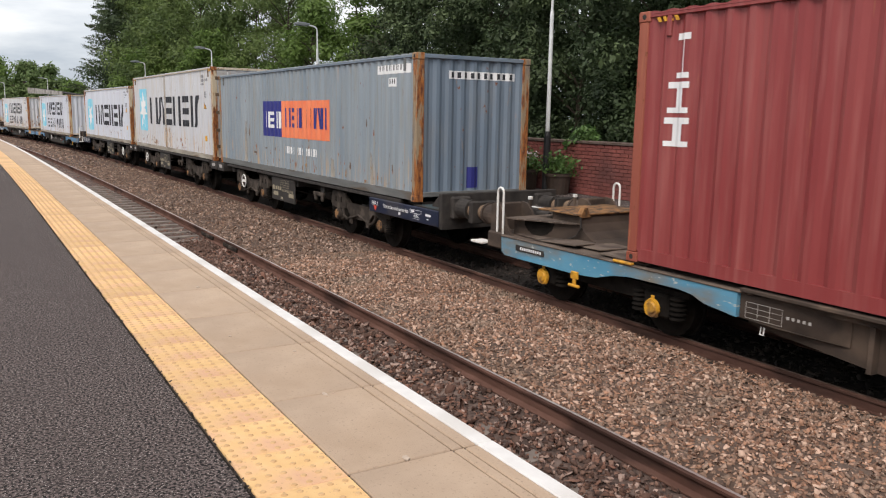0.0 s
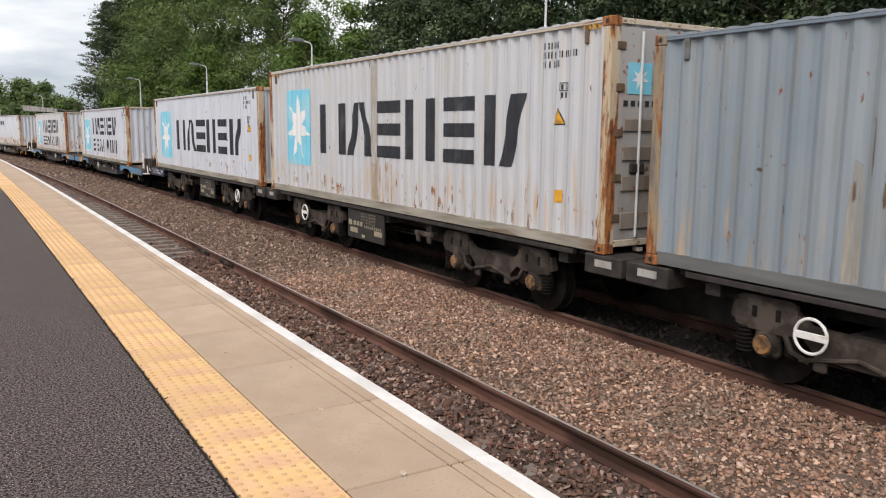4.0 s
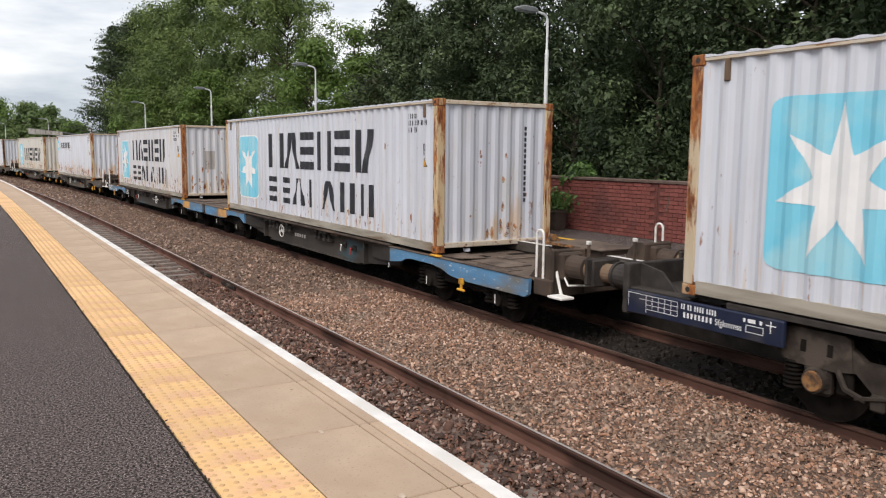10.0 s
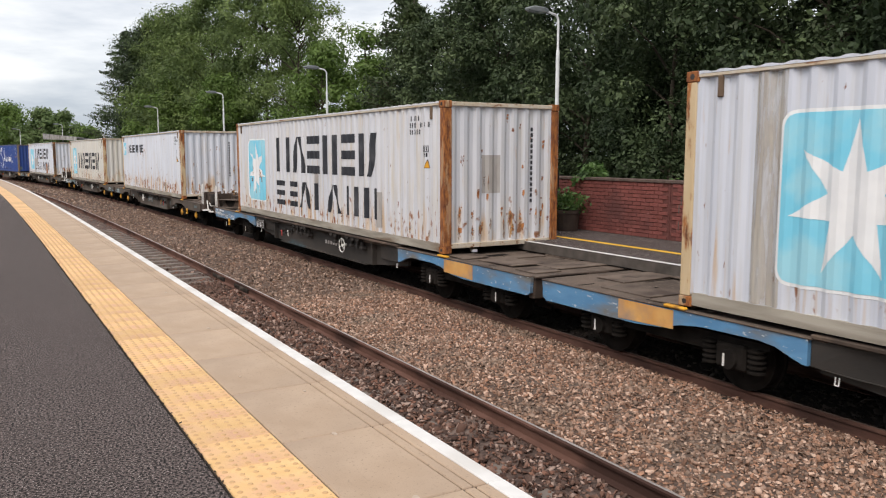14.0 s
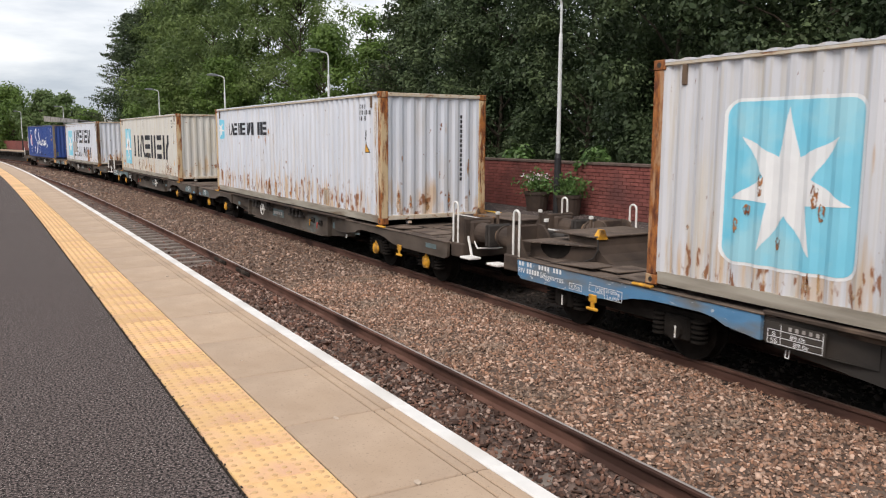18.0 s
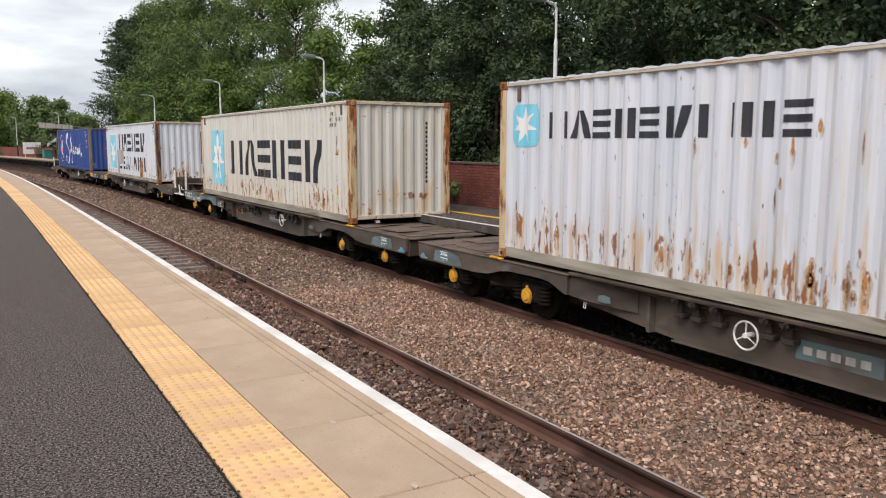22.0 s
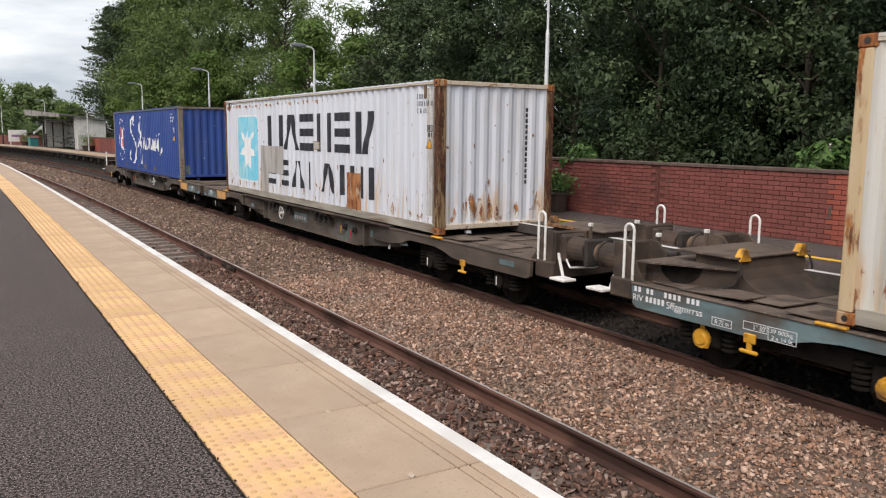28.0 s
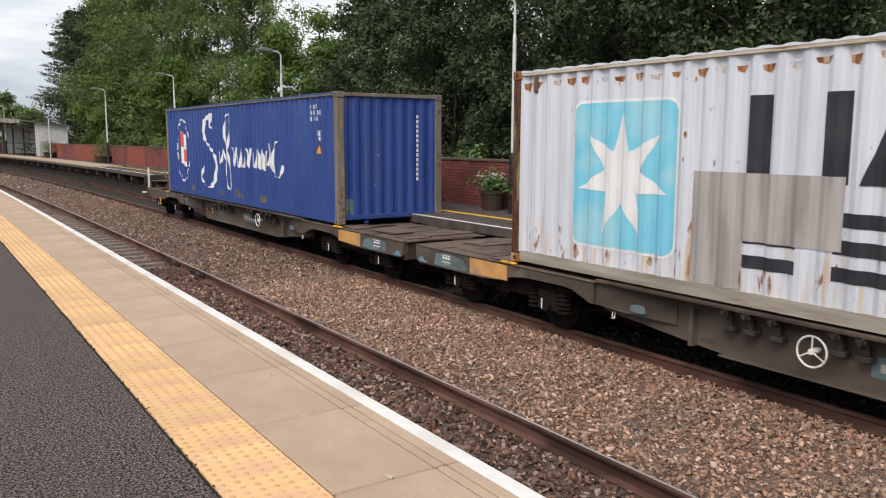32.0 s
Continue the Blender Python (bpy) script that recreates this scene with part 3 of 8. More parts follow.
def side_mark(name, parent, loops, mat, label="", lift=0.004, end=False):
    """Paint on the ribbed side (or the ribbed end): convex loops in distance along it and height, folded over the ribs."""
    bm = bmesh.new()
    cuts, deep = (END_X, END_D) if end else (RIB_Y, RIB_D)
    back = 0.0 if end else SET_BACK[len(boxes)]
    for loop in loops:
        bm.faces.new([bm.verts.new((u if end else min(max(u + back, 0.14), BOX_L - 0.14), 0, w)) for u, w in loop])
    bmesh.ops.remove_doubles(bm, verts=bm.verts[:], dist=0.0005)
    lo = min(v.co.x for v in bm.verts)
    hi = max(v.co.x for v in bm.verts)
    for c in cuts:
        if lo < c < hi:
            bmesh.ops.bisect_plane(bm, geom=bm.verts[:] + bm.edges[:] + bm.faces[:], plane_co=(c, 0, 0), plane_no=(1, 0, 0))
    for v in bm.verts:
        u, w = v.co.x, v.co.z
        d = float(np.interp(u, cuts, deep)) - lift
        v.co = Vector((u, 0.03 + d, w)) if end else Vector((-BOX_W / 2 + 0.02 + d, u, w))
    return part(name, bm, mat, parent, label)


def bars(name, parent, loops, mat, label="", lift=0.005, end=False):
    """One part for each bar."""
    for k, loop in enumerate(loops):
        side_mark(name, parent, [loop], mat, label, lift + 0.0007 * (k % 5), end)


def drips(parent, seed, count, span, base=0.17, tall=0.5, end=False):
    """Rust scabs that sit on the ridges of the ribs, each with a pale stain and a run below it."""
    rng = np.random.default_rng(seed)
    step = (SIDE1 - SIDE0 - 0.08) / round((SIDE1 - SIDE0 - 0.08) / PITCH)
    for k in range(count):
        y = span[0] + (span[1] - span[0]) * rng.random()
        if not end:
            y = SIDE0 + 0.04 + (round((y - SIDE0) / step) + rng.choice((-0.14, 0.14, 0.5))) * step
        low = rng.random() < 0.62
        z = base + (0.02 + 0.20 * rng.random() if low else 0.25 + 1.5 * rng.random() ** 2)
        h, w = tall * (0.14 + 0.42 * rng.random() ** 2), 0.010 + 0.022 * rng.random()
        if not low:
            h, w = 0.55 * h, 0.6 * w
        for name, mat, wide, z0, z1, lift in (("rust_stain", RUST_PALE, 1.9, max(base, z - h * 0.7), z + h * 1.15, 0.0035), ("rust_scab", RUST_SCAB, 1.0, max(base, z), z + h, 0.0045)):
            q = np.linspace(z0, z1, 7)
            e = np.array((0.35, 0.8, 1.0, 0.95, 0.85, 0.6, 0.25))
            left = [(y - w * wide * b * (0.6 + 0.7 * rng.random()), v) for b, v in zip(e, q)]
            right = [(y + w * wide * b * (0.6 + 0.7 * rng.random()), v) for b, v in zip(e, q)]
            if z1 - z0 > 0.03:
                side_mark(name, parent, [left + right[::-1]], mat, "", lift + 0.0004 * (k % 3), end)


def rect(y0, y1, z0, z1):
    return [(y0, z0), (y1, z0), (y1, z1), (y0, z1)]


def rounded(y0, y1, z0, z1, r=0.14):
    out = []
    for cy, cz, a0 in ((y1 - r, z1 - r, 0), (y0 + r, z1 - r, 90), (y0 + r, z0 + r, 180), (y1 - r, z0 + r, 270)):
        out += [(cy + r * math.cos(radians(a0 + 18 * k)), cz + r * math.sin(radians(a0 + 18 * k))) for k in range(6)]
    return out


def star(cy, cz, ry, rz):
    pts = []
    for i in range(14):
        t, k = math.pi / 2 + math.pi * i / 7, 1.0 if i % 2 == 0 else 0.40
        pts.append((cy + ry * k * math.cos(t), cz + rz * k * math.sin(t)))
    return [[(cy, cz), pts[i], pts[(i + 1) % 14]] for i in range(14)]


# where each bar group of a painted word begins and ends, as shares of the word
LONG = ((0.0, 0.170, "u"), (0.19, 0.345, "l"), (0.365, 0.50, "b"), (0.525, 0.658, "u"), (0.695, 0.822, "b"), (0.858, 1.0, "k"))
LONG2 = ((0.0, 0.096, "b"), (0.156, 0.242, "b"), (0.274, 0.40, "l"), (0.444, 0.534, "i"), (0.567, 0.693, "l"), (0.74, 0.847, "u"), (0.896, 0.998, "u"))
LINE = tuple((a * 0.627, b * 0.627, k) for a, b, k in LONG) + ((0.66, 0.745, "i"), (0.762, 0.785, "i"), (0.80, 0.89, "u"), (0.922, 1.0, "b"))


def even(kinds):
    """Groups of equal width."""
    n = len(kinds)
    return tuple(((k + 0.0) / n, (k + 0.8) / n, c) for k, c in enumerate(kinds))


def block_word(left, right, z0, z1, groups):
    """Plain bars the size of a word, reading towards smaller y: u upright pair, l leaning pair, b three level bars, k upright and slanting bar, i one bar."""
    loops = []
    groups = even(groups) if isinstance(groups, str) else groups
    for p, q, kind in groups:
        a, b = left - (left - right) * p, left - (left - right) * q
        w, h = a - b, z1 - z0
        t = min(w * 0.30, h * 0.30)
        k = h * 0.21
        if kind == "u":
            loops += [rect(a - t, a, z0, z1), rect(b, b + t, z0, z1)]
        elif kind == "l":
            m = (a + b) / 2
            loops += [[(a - t, z0), (a, z0), (m + t * 0.70, z1), (m + t * 0.02, z1)], [(b, z0), (b + t, z0), (m - t * 0.02, z1), (m - t * 0.70, z1)]]
        elif kind == "i":
            loops += [rect(a - t, a, z0, z1)]
        elif kind == "k":
            loops += [rect(a - t, a, z0, z1), [(a - t * 2.3, z0), (a - t * 1.35, z0), (b + t * 1.1, z1), (b, z1)]]
        else:
            loops += [rect(b, a, z0, z0 + k), rect(b, a, z0 + (h - k) / 2, z0 + (h + k) / 2), rect(b, a, z1 - k, z1)]
    return loops


def number_bars(parent, left, right, z0, z1, mat, rows=3, name="number_bar"):
    """Rows of thin bars the size of stencilled figures."""
    h, pitch = (z1 - z0) / rows, 0.092
    for i in range(rows):
        n = (4, 7, 4)[i] if rows == 3 else round((left - right) / pitch)
        for k in range(n):
            a = left - (k + (0.6 if rows == 3 and i == 1 and k > 2 else 0)) * pitch
            if a - 0.06 < right:
                break
            top, low = z1 - i * h, z1 - (i + 0.72) * h
            loops = [rect(a - 0.018, a, low, top), rect(a - 0.056, a - 0.038, low, top)] if (k + i) % 3 else [rect(a - 0.036, a - 0.016, low, top)]
            bars(name, parent, loops, mat)


def container(name, m, height, paint, post, label, stripes=False, castings=None, top=None, sill=None, end_paint=None):
    t = thing(name, m, label, "container", "containers on the train")
    w, h, L = BOX_W / 2, height, BOX_L
    castings, top, sill = castings or post, top or paint, sill or paint
    for s in (-1, 1):
        part("side_wall", sheet(bmesh.new(), SIDE_RIBS, 0.15, h - 0.066, lambda y, d, z, s=s: (s * (w - 0.02 - d), y, z)), paint, t)
        part("top_rail", boxed(min(s * w, s * (w - 0.07)), max(s * w, s * (w - 0.07)), 0.17, L - 0.17, h - 0.074, h - 0.034), top, t)
        part("bottom_rail", prism(bmesh.new(), [(0.17, 0.02), (L - 0.17, 0.02), (L - 0.17, 0.165), (0.17, 0.165)], s * (w - 0.065), s * (w - 0.018)), sill, t)
        for y0, y1 in ((0.0, 0.15), (L - 0.15, L)):
            bm = bmesh.new()
            box(bm, min(s * w, s * (w - 0.16)), max(s * w, s * (w - 0.16)), y0 + 0.004, y1 - 0.004, 0.118, h - 0.118, 0.012)
            part("corner_post", bm, post, t)
            for z0, z1 in ((0.0, 0.118), (h - 0.118, h)):
                bm = bmesh.new()
                yy0, yy1 = (y0 - 0.004, y0 + 0.174) if y0 == 0 else (y1 - 0.174, y1 + 0.004)
                box(bm, min(s * (w + 0.004), s * (w - 0.158)), max(s * (w + 0.004), s * (w - 0.158)), yy0, yy1, z0, z1, 0.01)
                cast = part("corner_casting", bm, castings, t)
                # a dark disc paints the shade of the casting's hole
                hb = bmesh.new()
                rod(hb, (s * (w + 0.006), (yy0 + yy1) / 2, (z0 + z1) / 2), (s * (w - 0.02), (yy0 + yy1) / 2, (z0 + z1) / 2), 0.032, sides=10)
                part("casting_hole", hb, DARK_STEEL, cast)
    part("end_wall", sheet(bmesh.new(), END_RIBS, 0.16, h - 0.08, lambda x, d, z: (x, 0.03 + d, z)), end_paint or paint, t)
    part("end_sill", boxed(-w + 0.16, w - 0.16, 0.0, 0.07, 0.085, 0.17), sill if castings is not RUST_CAST else RAIL_RUST, t)
    part("end_header", boxed(-w + 0.16, w - 0.16, 0.0, 0.07, h - 0.085, h - 0.016), top, t)
    for s in (-1, 1):
        part("door", boxed(min(s * 0.006, s * (w - 0.16)), max(s * 0.006, s * (w - 0.16)), L - 0.07, L - 0.02, 0.14, h - 0.12), paint, t)
    # roof with pressed ribs, and the underfloor
    line = ribs(0.176, L - 0.176, 0.278, 0.015)
    bm = bmesh.new()
    a, b, c, e = ([bm.verts.new((x, y, h - 0.004 - d if up else h - 0.036)) for y, d in line] for x, up in ((-w - 0.003, True), (w + 0.003, True), (-w - 0.003, False), (w + 0.003, False)))
    for i in range(len(line) - 1):
        bm.faces.new((a[i], b[i], b[i + 1], a[i + 1]))
        bm.faces.new((c[i], a[i], a[i + 1], c[i + 1]))
        bm.faces.new((b[i], e[i], e[i + 1], b[i + 1]))
    part("roof", bm, paint, t)
    bm = bmesh.new()
    for y in np.arange(0.35, L - 0.2, 0.42):
        box(bm, -w + 0.06, w - 0.06, y, y + 0.05, 0.03, 0.15)
    box(bm, -w + 0.06, w - 0.06, 0.08, L - 0.1, 0.15, 0.17)
    part("underfloor", bm, DARK_STEEL, t)
    for x in (-0.62, 0.5):
        part("end_lug", prism(bmesh.new(), [(0.02, 0.05), (0.02, 0.0), (0.10, 0.0), (0.12, 0.05)], x, x + 0.09), paint, t)
    for y in (0.42, L - 0.50):
        part("lashing_bracket", boxed(-w - 0.006, -w + 0.03, y, y + 0.07, h - 0.30, h - 0.074, 0.01), RUST_DARK if castings is RUST_CAST else sill, t)
    if stripes:
        for y0 in (0.20, L - 0.60):
            bm = bmesh.new()
            for k in range(4):
                prism(bm, [(y0 + k * 0.085, h - 0.132), (y0 + k * 0.085 + 0.045, h - 0.132), (y0 + k * 0.085 + 0.075, h - 0.076), (y0 + k * 0.085 + 0.03, h - 0.076)], -w + 0.006, -w + 0.018)
            part("height_warning", bm, YELLOW_PAINT, t, "yellow height warning stripes")
    return t


def grey_box(i, height, paint, post, label, star_box, word, kinds, word2=None, kinds2=None, stripes=False, border=True):
    t = container("shipping_container", pose(0, 0, 0), height, paint, post, label, stripes, RUST_CAST, RAIL_RUST, SILL_DIRT)
    y1, y0, z0, z1 = star_box
    if border:
        side_mark("emblem_border", t, [rounded(y0 - 0.035, y1 + 0.035, z0 - 0.035, z1 + 0.035, 0.17)], MARK_WHITE)
    side_mark("emblem_field", t, [rounded(y0, y1, z0, z1)], MARK_SKY, "light blue emblem field", 0.007)
    side_mark("emblem_star", t, star((y0 + y1) / 2, (z0 + z1) / 2, (y1 - y0) * 0.46, (z1 - z0) * 0.46), MARK_WHITE, "white seven-pointed star", 0.010)
    bars("word_bar", t, block_word(*word, kinds), MARK_BLACK)
    if word2:
        bars("word_bar", t, block_word(*word2, kinds2), MARK_BLACK)
    return t


def door_end(t, height):
    """Door leaves with dirty pressed bands, hinges, lock box and a small emblem on the leading end."""
    for s in (-1, 1):
        d = part("door", boxed(min(s * 0.012, s * 1.06), max(s * 0.012, s * 1.06), 0.010, 0.027, 0.17, height - 0.12, 0.004), DOOR_GRIME, t, "grime-streaked grey door")
        for z0, z1 in ((0.30, 0.52), (0.78, 0.98), (1.16, 1.34), (1.52, 1.68)):
            part("door_band", boxed(min(s * 0.10, s * 0.98), max(s * 0.10, s * 0.98), -0.012, 0.010, z0, z1, 0.012), DOOR_BAND, d, "brown-stained pressed band")
        for x in (0.22, 0.72):
            part("lock_rod", rod(bmesh.new(), (s * x, -0.022, 0.2), (s * x, -0.022, height - 0.16), 0.017, sides=8), GALV, d)
        for z in (0.45, 0.95, 1.5, 2.05, 2.55):
            part("hinge", boxed(min(s * 0.98, s * 1.12), max(s * 0.98, s * 1.12), -0.008, 0.008, z - 0.05, z + 0.05, 0.01), RUST_DARK, d)
    part("emblem_field", boxed(-0.92, -0.52, 0.003, 0.0095, 1.98, 2.36, 0.0), MARK_SKY, t, "small light blue emblem plate")
    bm = bmesh.new()
    pts = [(-0.72 + 0.15 * (1 if k % 2 == 0 else 0.4) * math.cos(math.pi / 2 + math.pi * k / 7), 0.0015, 2.17 + 0.15 * (1 if k % 2 == 0 else 0.4) * math.sin(math.pi / 2 + math.pi * k / 7)) for k in range(14)]
    mid = bm.verts.new((-0.72, 0.0015, 2.17))
    vs = [bm.verts.new(q) for q in pts]
    for k in range(14):
        bm.faces.new((mid, vs[(k + 1) % 14], vs[k]))
    part("emblem_star", bm, MARK_WHITE, t, "white seven-pointed star")
    for k in range(5):
        part("word_bar", boxed(-0.98 + 0.12 * k, -0.91 + 0.12 * k, 0.004, 0.0095, 1.83, 1.90, 0.0), MARK_BLACK, t)
    part("lock_box", boxed(-0.86, -0.60, -0.03, 0.010, 1.0, 1.14, 0.02), DARK_STEEL, t)


def extras(t, height, tri=None, plate=None, ink=MARK_BLACK, end_x=0.62, end_rows=14, nums=(1.12, 0.45), panel=0.64, tri_size=1.0):
    number_bars(t, nums[0], nums[1], height - 0.58, height - 0.22, ink)
    p, z = panel, height - 0.86
    o, q = rect(p, p + 0.13, z, z + 0.112), rect(p + 0.012, p + 0.118, z + 0.012, z + 0.10)
    side_mark("weight_panel", t, [[o[k], o[(k + 1) % 4], q[(k + 1) % 4], q[k]] for k in range(4)], ink)
    bars("panel_bar", t, [rect(p + 0.03, p + 0.045, z + 0.02, z + 0.09), rect(p + 0.075, p + 0.105, z + 0.02, z + 0.09), rect(p + 0.02, p + 0.05, z - 0.085, z - 0.015), rect(p + 0.075, p + 0.105, z - 0.085, z - 0.015)], ink)
    if tri:
        (y, z), q = tri, tri_size
        side_mark("warning_triangle", t, [[(y - 0.115 * q, z - 0.10 * q), (y + 0.115 * q, z - 0.10 * q), (y, z + 0.125 * q)]], MARK_BLACK, lift=0.005)
        side_mark("warning_triangle", t, [[(y - 0.09 * q, z - 0.085 * q), (y + 0.09 * q, z - 0.085 * q), (y, z + 0.095 * q)]], YELLOW_PAINT, "yellow warning triangle", 0.008)
    if plate:
        y, z = plate
        side_mark("yellow_plate", t, [rect(y - 0.06, y + 0.06, z - 0.085, z + 0.085)], YELLOW_PAINT, "yellow data plate", 0.005)
    if end_rows:
        for k in range(end_rows):
            z = height - 0.42 - k * 0.098
            side_mark("number_bar", t, [rect(end_x, end_x + 0.05, z - 0.068, z)], ink, end=True)


TONES = {2: ((0.50, 0.515, 0.55), (0.58, 0.595, 0.625)), 5: ((0.54, 0.555, 0.595), (0.64, 0.65, 0.68)), 6: ((0.58, 0.62, 0.69), (0.675, 0.705, 0.765)), 7: ((0.58, 0.57, 0.54), (0.65, 0.64, 0.59)), 8: ((0.59, 0.63, 0.70), (0.685, 0.715, 0.775))}
SILVER = [weathered("silver_grey_paint", *TONES.get(sd, ((0.535, 0.565, 0.635), (0.625, 0.655, 0.72))), r, g, ga, sd, low_rust=lr) for r, g, ga, sd, lr in (
    (0.1, (0.52, 0.47, 0.38), 0.7, 2, 0.7), (0.05, (0.50, 0.48, 0.42), 0.35, 3, 0.35), (0.1, (0.47, 0.44, 0.38), 0.35, 4, 0.5), (0.12, (0.55, 0.47, 0.33), 0.5, 5, 1.0),
    (0.1, (0.55, 0.45, 0.32), 0.35, 6, 1.25), (0.1, (0.58, 0.52, 0.40), 0.75, 7, 1.0), (0.05, (0.48, 0.44, 0.38), 0.35, 8, 0.6))]
RUSTY_POST = [rusted("rust_worn_post", p, a, sd) for p, a, sd in (((0.44, 0.37, 0.27), 0.42, 1), ((0.52, 0.46, 0.36), 0.58, 2), ((0.58, 0.46, 0.30), 0.50, 3), ((0.58, 0.51, 0.37), 0.25, 4), ((0.33, 0.15, 0.09), 0.8, 5))]
RUST_CAST = rusted("rusted_casting", (0.36, 0.25, 0.17), 0.85, 33)
BURNT_POST = rusted("dark_rusted_post", (0.075, 0.045, 0.030), 0.7, 31, (0.030, 0.017, 0.012), (0.105, 0.050, 0.028))
MAROON = weathered("maroon_paint", (0.232, 0.038, 0.040), (0.285, 0.060, 0.058), -0.2, (0.35, 0.12, 0.108), 0.55, 9, 0.42)
MAROON_POST = weathered("maroon_post_paint", (0.28, 0.075, 0.05), (0.36, 0.115, 0.07), 0.5, (0.24, 0.07, 0.04), 0.6, 10)
SLATE_BLUE = weathered("slate_blue_paint", (0.203, 0.253, 0.298), (0.286, 0.330, 0.364), 0.12, (0.26, 0.255, 0.22), 0.6, 11, low_rust=0.35)
SLATE_END = weathered("darker_slate_blue_paint", (0.142, 0.190, 0.248), (0.198, 0.248, 0.302), 0.10, (0.22, 0.22, 0.21), 0.4, 14)
SLATE_POST = rusted("rust_worn_slate_post", (0.17, 0.15, 0.135), 0.55, 15)
RAIL_RUST = rusted("rust_worn_rail", (0.56, 0.52, 0.45), 0.24, 21, (0.16, 0.075, 0.045), (0.36, 0.195, 0.10), (5.0, 0.55, 9.0))
SILL_DIRT = material("dirty_cream_sill", (0.24, 0.215, 0.175), (0.40, 0.37, 0.31), 2.6, 0.75, stretch=(1, 0.35, 3.0), hard=(0.36, 0.64), bump=0.2, bump_scale=30, blotch=(0.17, 0.12, 0.08), blotch_scale=2.2, blotch_at=(0.56, 0.70))
ROYAL = weathered("royal_blue_paint", (0.020, 0.052, 0.225), (0.032, 0.075, 0.28), 0.05, (0.06, 0.09, 0.22), 0.5, 12)
ROYAL_POST = weathered("weathered_olive_post", (0.135, 0.13, 0.115), (0.20, 0.185, 0.155), 0.7, (0.20, 0.15, 0.09), 0.7, 13)

STAIN = thin_stain(material("brown_run_off", (0.13, 0.095, 0.062), (0.30, 0.25, 0.19), 2.4, 0.8, stretch=(1, 5, 0.4)), 0.3, 0.95)
RUST_DARK = material("brown_rust_run", (0.085, 0.055, 0.035), (0.17, 0.115, 0.075), 4, 0.85, stretch=(1, 3, 0.6))
SILL_GREY = material("slate_grey_sill", (0.105, 0.11, 0.108), (0.17, 0.175, 0.17), 2.6, 0.7, stretch=(1, 0.35, 3.0), bump=0.2, bump_scale=30, blotch=(0.10, 0.075, 0.055), blotch_scale=2.2, blotch_at=(0.56, 0.70))
RUST_PALE = thin_stain(material("pale_rust_run", (0.50, 0.26, 0.088), (0.60, 0.43, 0.22), 4, 0.85, stretch=(1, 3, 0.6)), 0.0, 0.62, (1, 9, 0.8), 4.0)
STAIN_PALE = thin_stain(material("beige_panel_stain", (0.42, 0.37, 0.30), (0.55, 0.51, 0.44), 2.0, 0.75, stretch=(1, 3, 0.3), hard=(0.38, 0.62)), 0.25, 0.75)
boxes = []
t = container("shipping_container", pose(0, 0, 0), 2.896, MAROON, MAROON_POST, "tall maroon ribbed steel container with white bars on its side", True)
for z0, z1, y0, y1 in ((2.02, 2.50, 11.22, 11.42), (1.64, 1.98, 11.21, 11.50), (1.27, 1.59, 11.19, 11.53)):
    z0, z1 = z0 + 0.12, z1 + 0.12
    bars("white_bar", t, [rect(y0 + 0.08, y1 - 0.10, z0 + 0.06, z1 - 0.07), rect(y0, y1, z0, z0 + 0.06), rect(y0, y1, z1 - 0.07, z1)], MARK_WHITE)
boxes.append(t)
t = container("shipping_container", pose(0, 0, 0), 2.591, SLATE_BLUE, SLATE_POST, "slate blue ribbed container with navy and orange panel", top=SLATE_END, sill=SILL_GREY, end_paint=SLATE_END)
for y, z, w_, h_ in ((9.9, 0.95, 0.014, 0.16), (9.62, 0.92, 0.016, 0.20), (9.74, 1.25, 0.008, 0.45), (8.2, 0.6, 0.07, 0.03), (5.6, 0.62, 0.06, 0.04), (1.2, 0.75, 0.014, 0.1), (1.1, 0.5, 0.012, 0.12), (2.6, 0.9, 0.03, 0.04), (10.6, 0.75, 0.012, 0.08), (3.4, 1.62, 0.012, 0.09), (2.2, 1.30, 0.01, 0.14), (3.0, 0.42, 0.02, 0.13), (6.4, 0.34, 0.014, 0.10), (9.1, 0.45, 0.06, 0.05), (10.9, 1.15, 0.05, 0.03)):
    side_mark("paint_chip", t, [[(y - w_, z), (y + w_ * 0.3, z - h_ * 0.25), (y + w_, z + h_ * 0.2), (y + w_ * 0.5, z + h_), (y - w_ * 0.6, z + h_ * 0.8)]], RUST_DARK)
drips(t, 11, 14, (0.5, 11.6), 0.17, 0.3)
for y0, y1, z1 in ((9.45, 9.58, 1.15), (9.80, 9.96, 1.3), (8.05, 8.2, 0.7), (5.3, 5.5, 0.75), (3.8, 4.0, 0.6), (1.9, 2.05, 0.8)):
    side_mark("run_off_stain", t, [[(y0, 0.18), (y1, 0.18), (y1 - 0.02, z1 * 0.7), (y1 - 0.05, z1), (y0 + 0.04, z1 - 0.05)]], STAIN_PALE, "beige run-off stain", 0.003)
side_mark("panel_navy", t, [rect(6.97, 8.45, 0.93, 1.81)], MARK_NAVY, "navy panel")
side_mark("panel_orange", t, [rect(4.08, 6.97, 0.93, 1.81)], MARK_ORANGE, "orange panel")
bars("white_bar", t, block_word(8.21, 7.0, 1.14, 1.55, "ubu"), MARK_WHITE, "", 0.008)
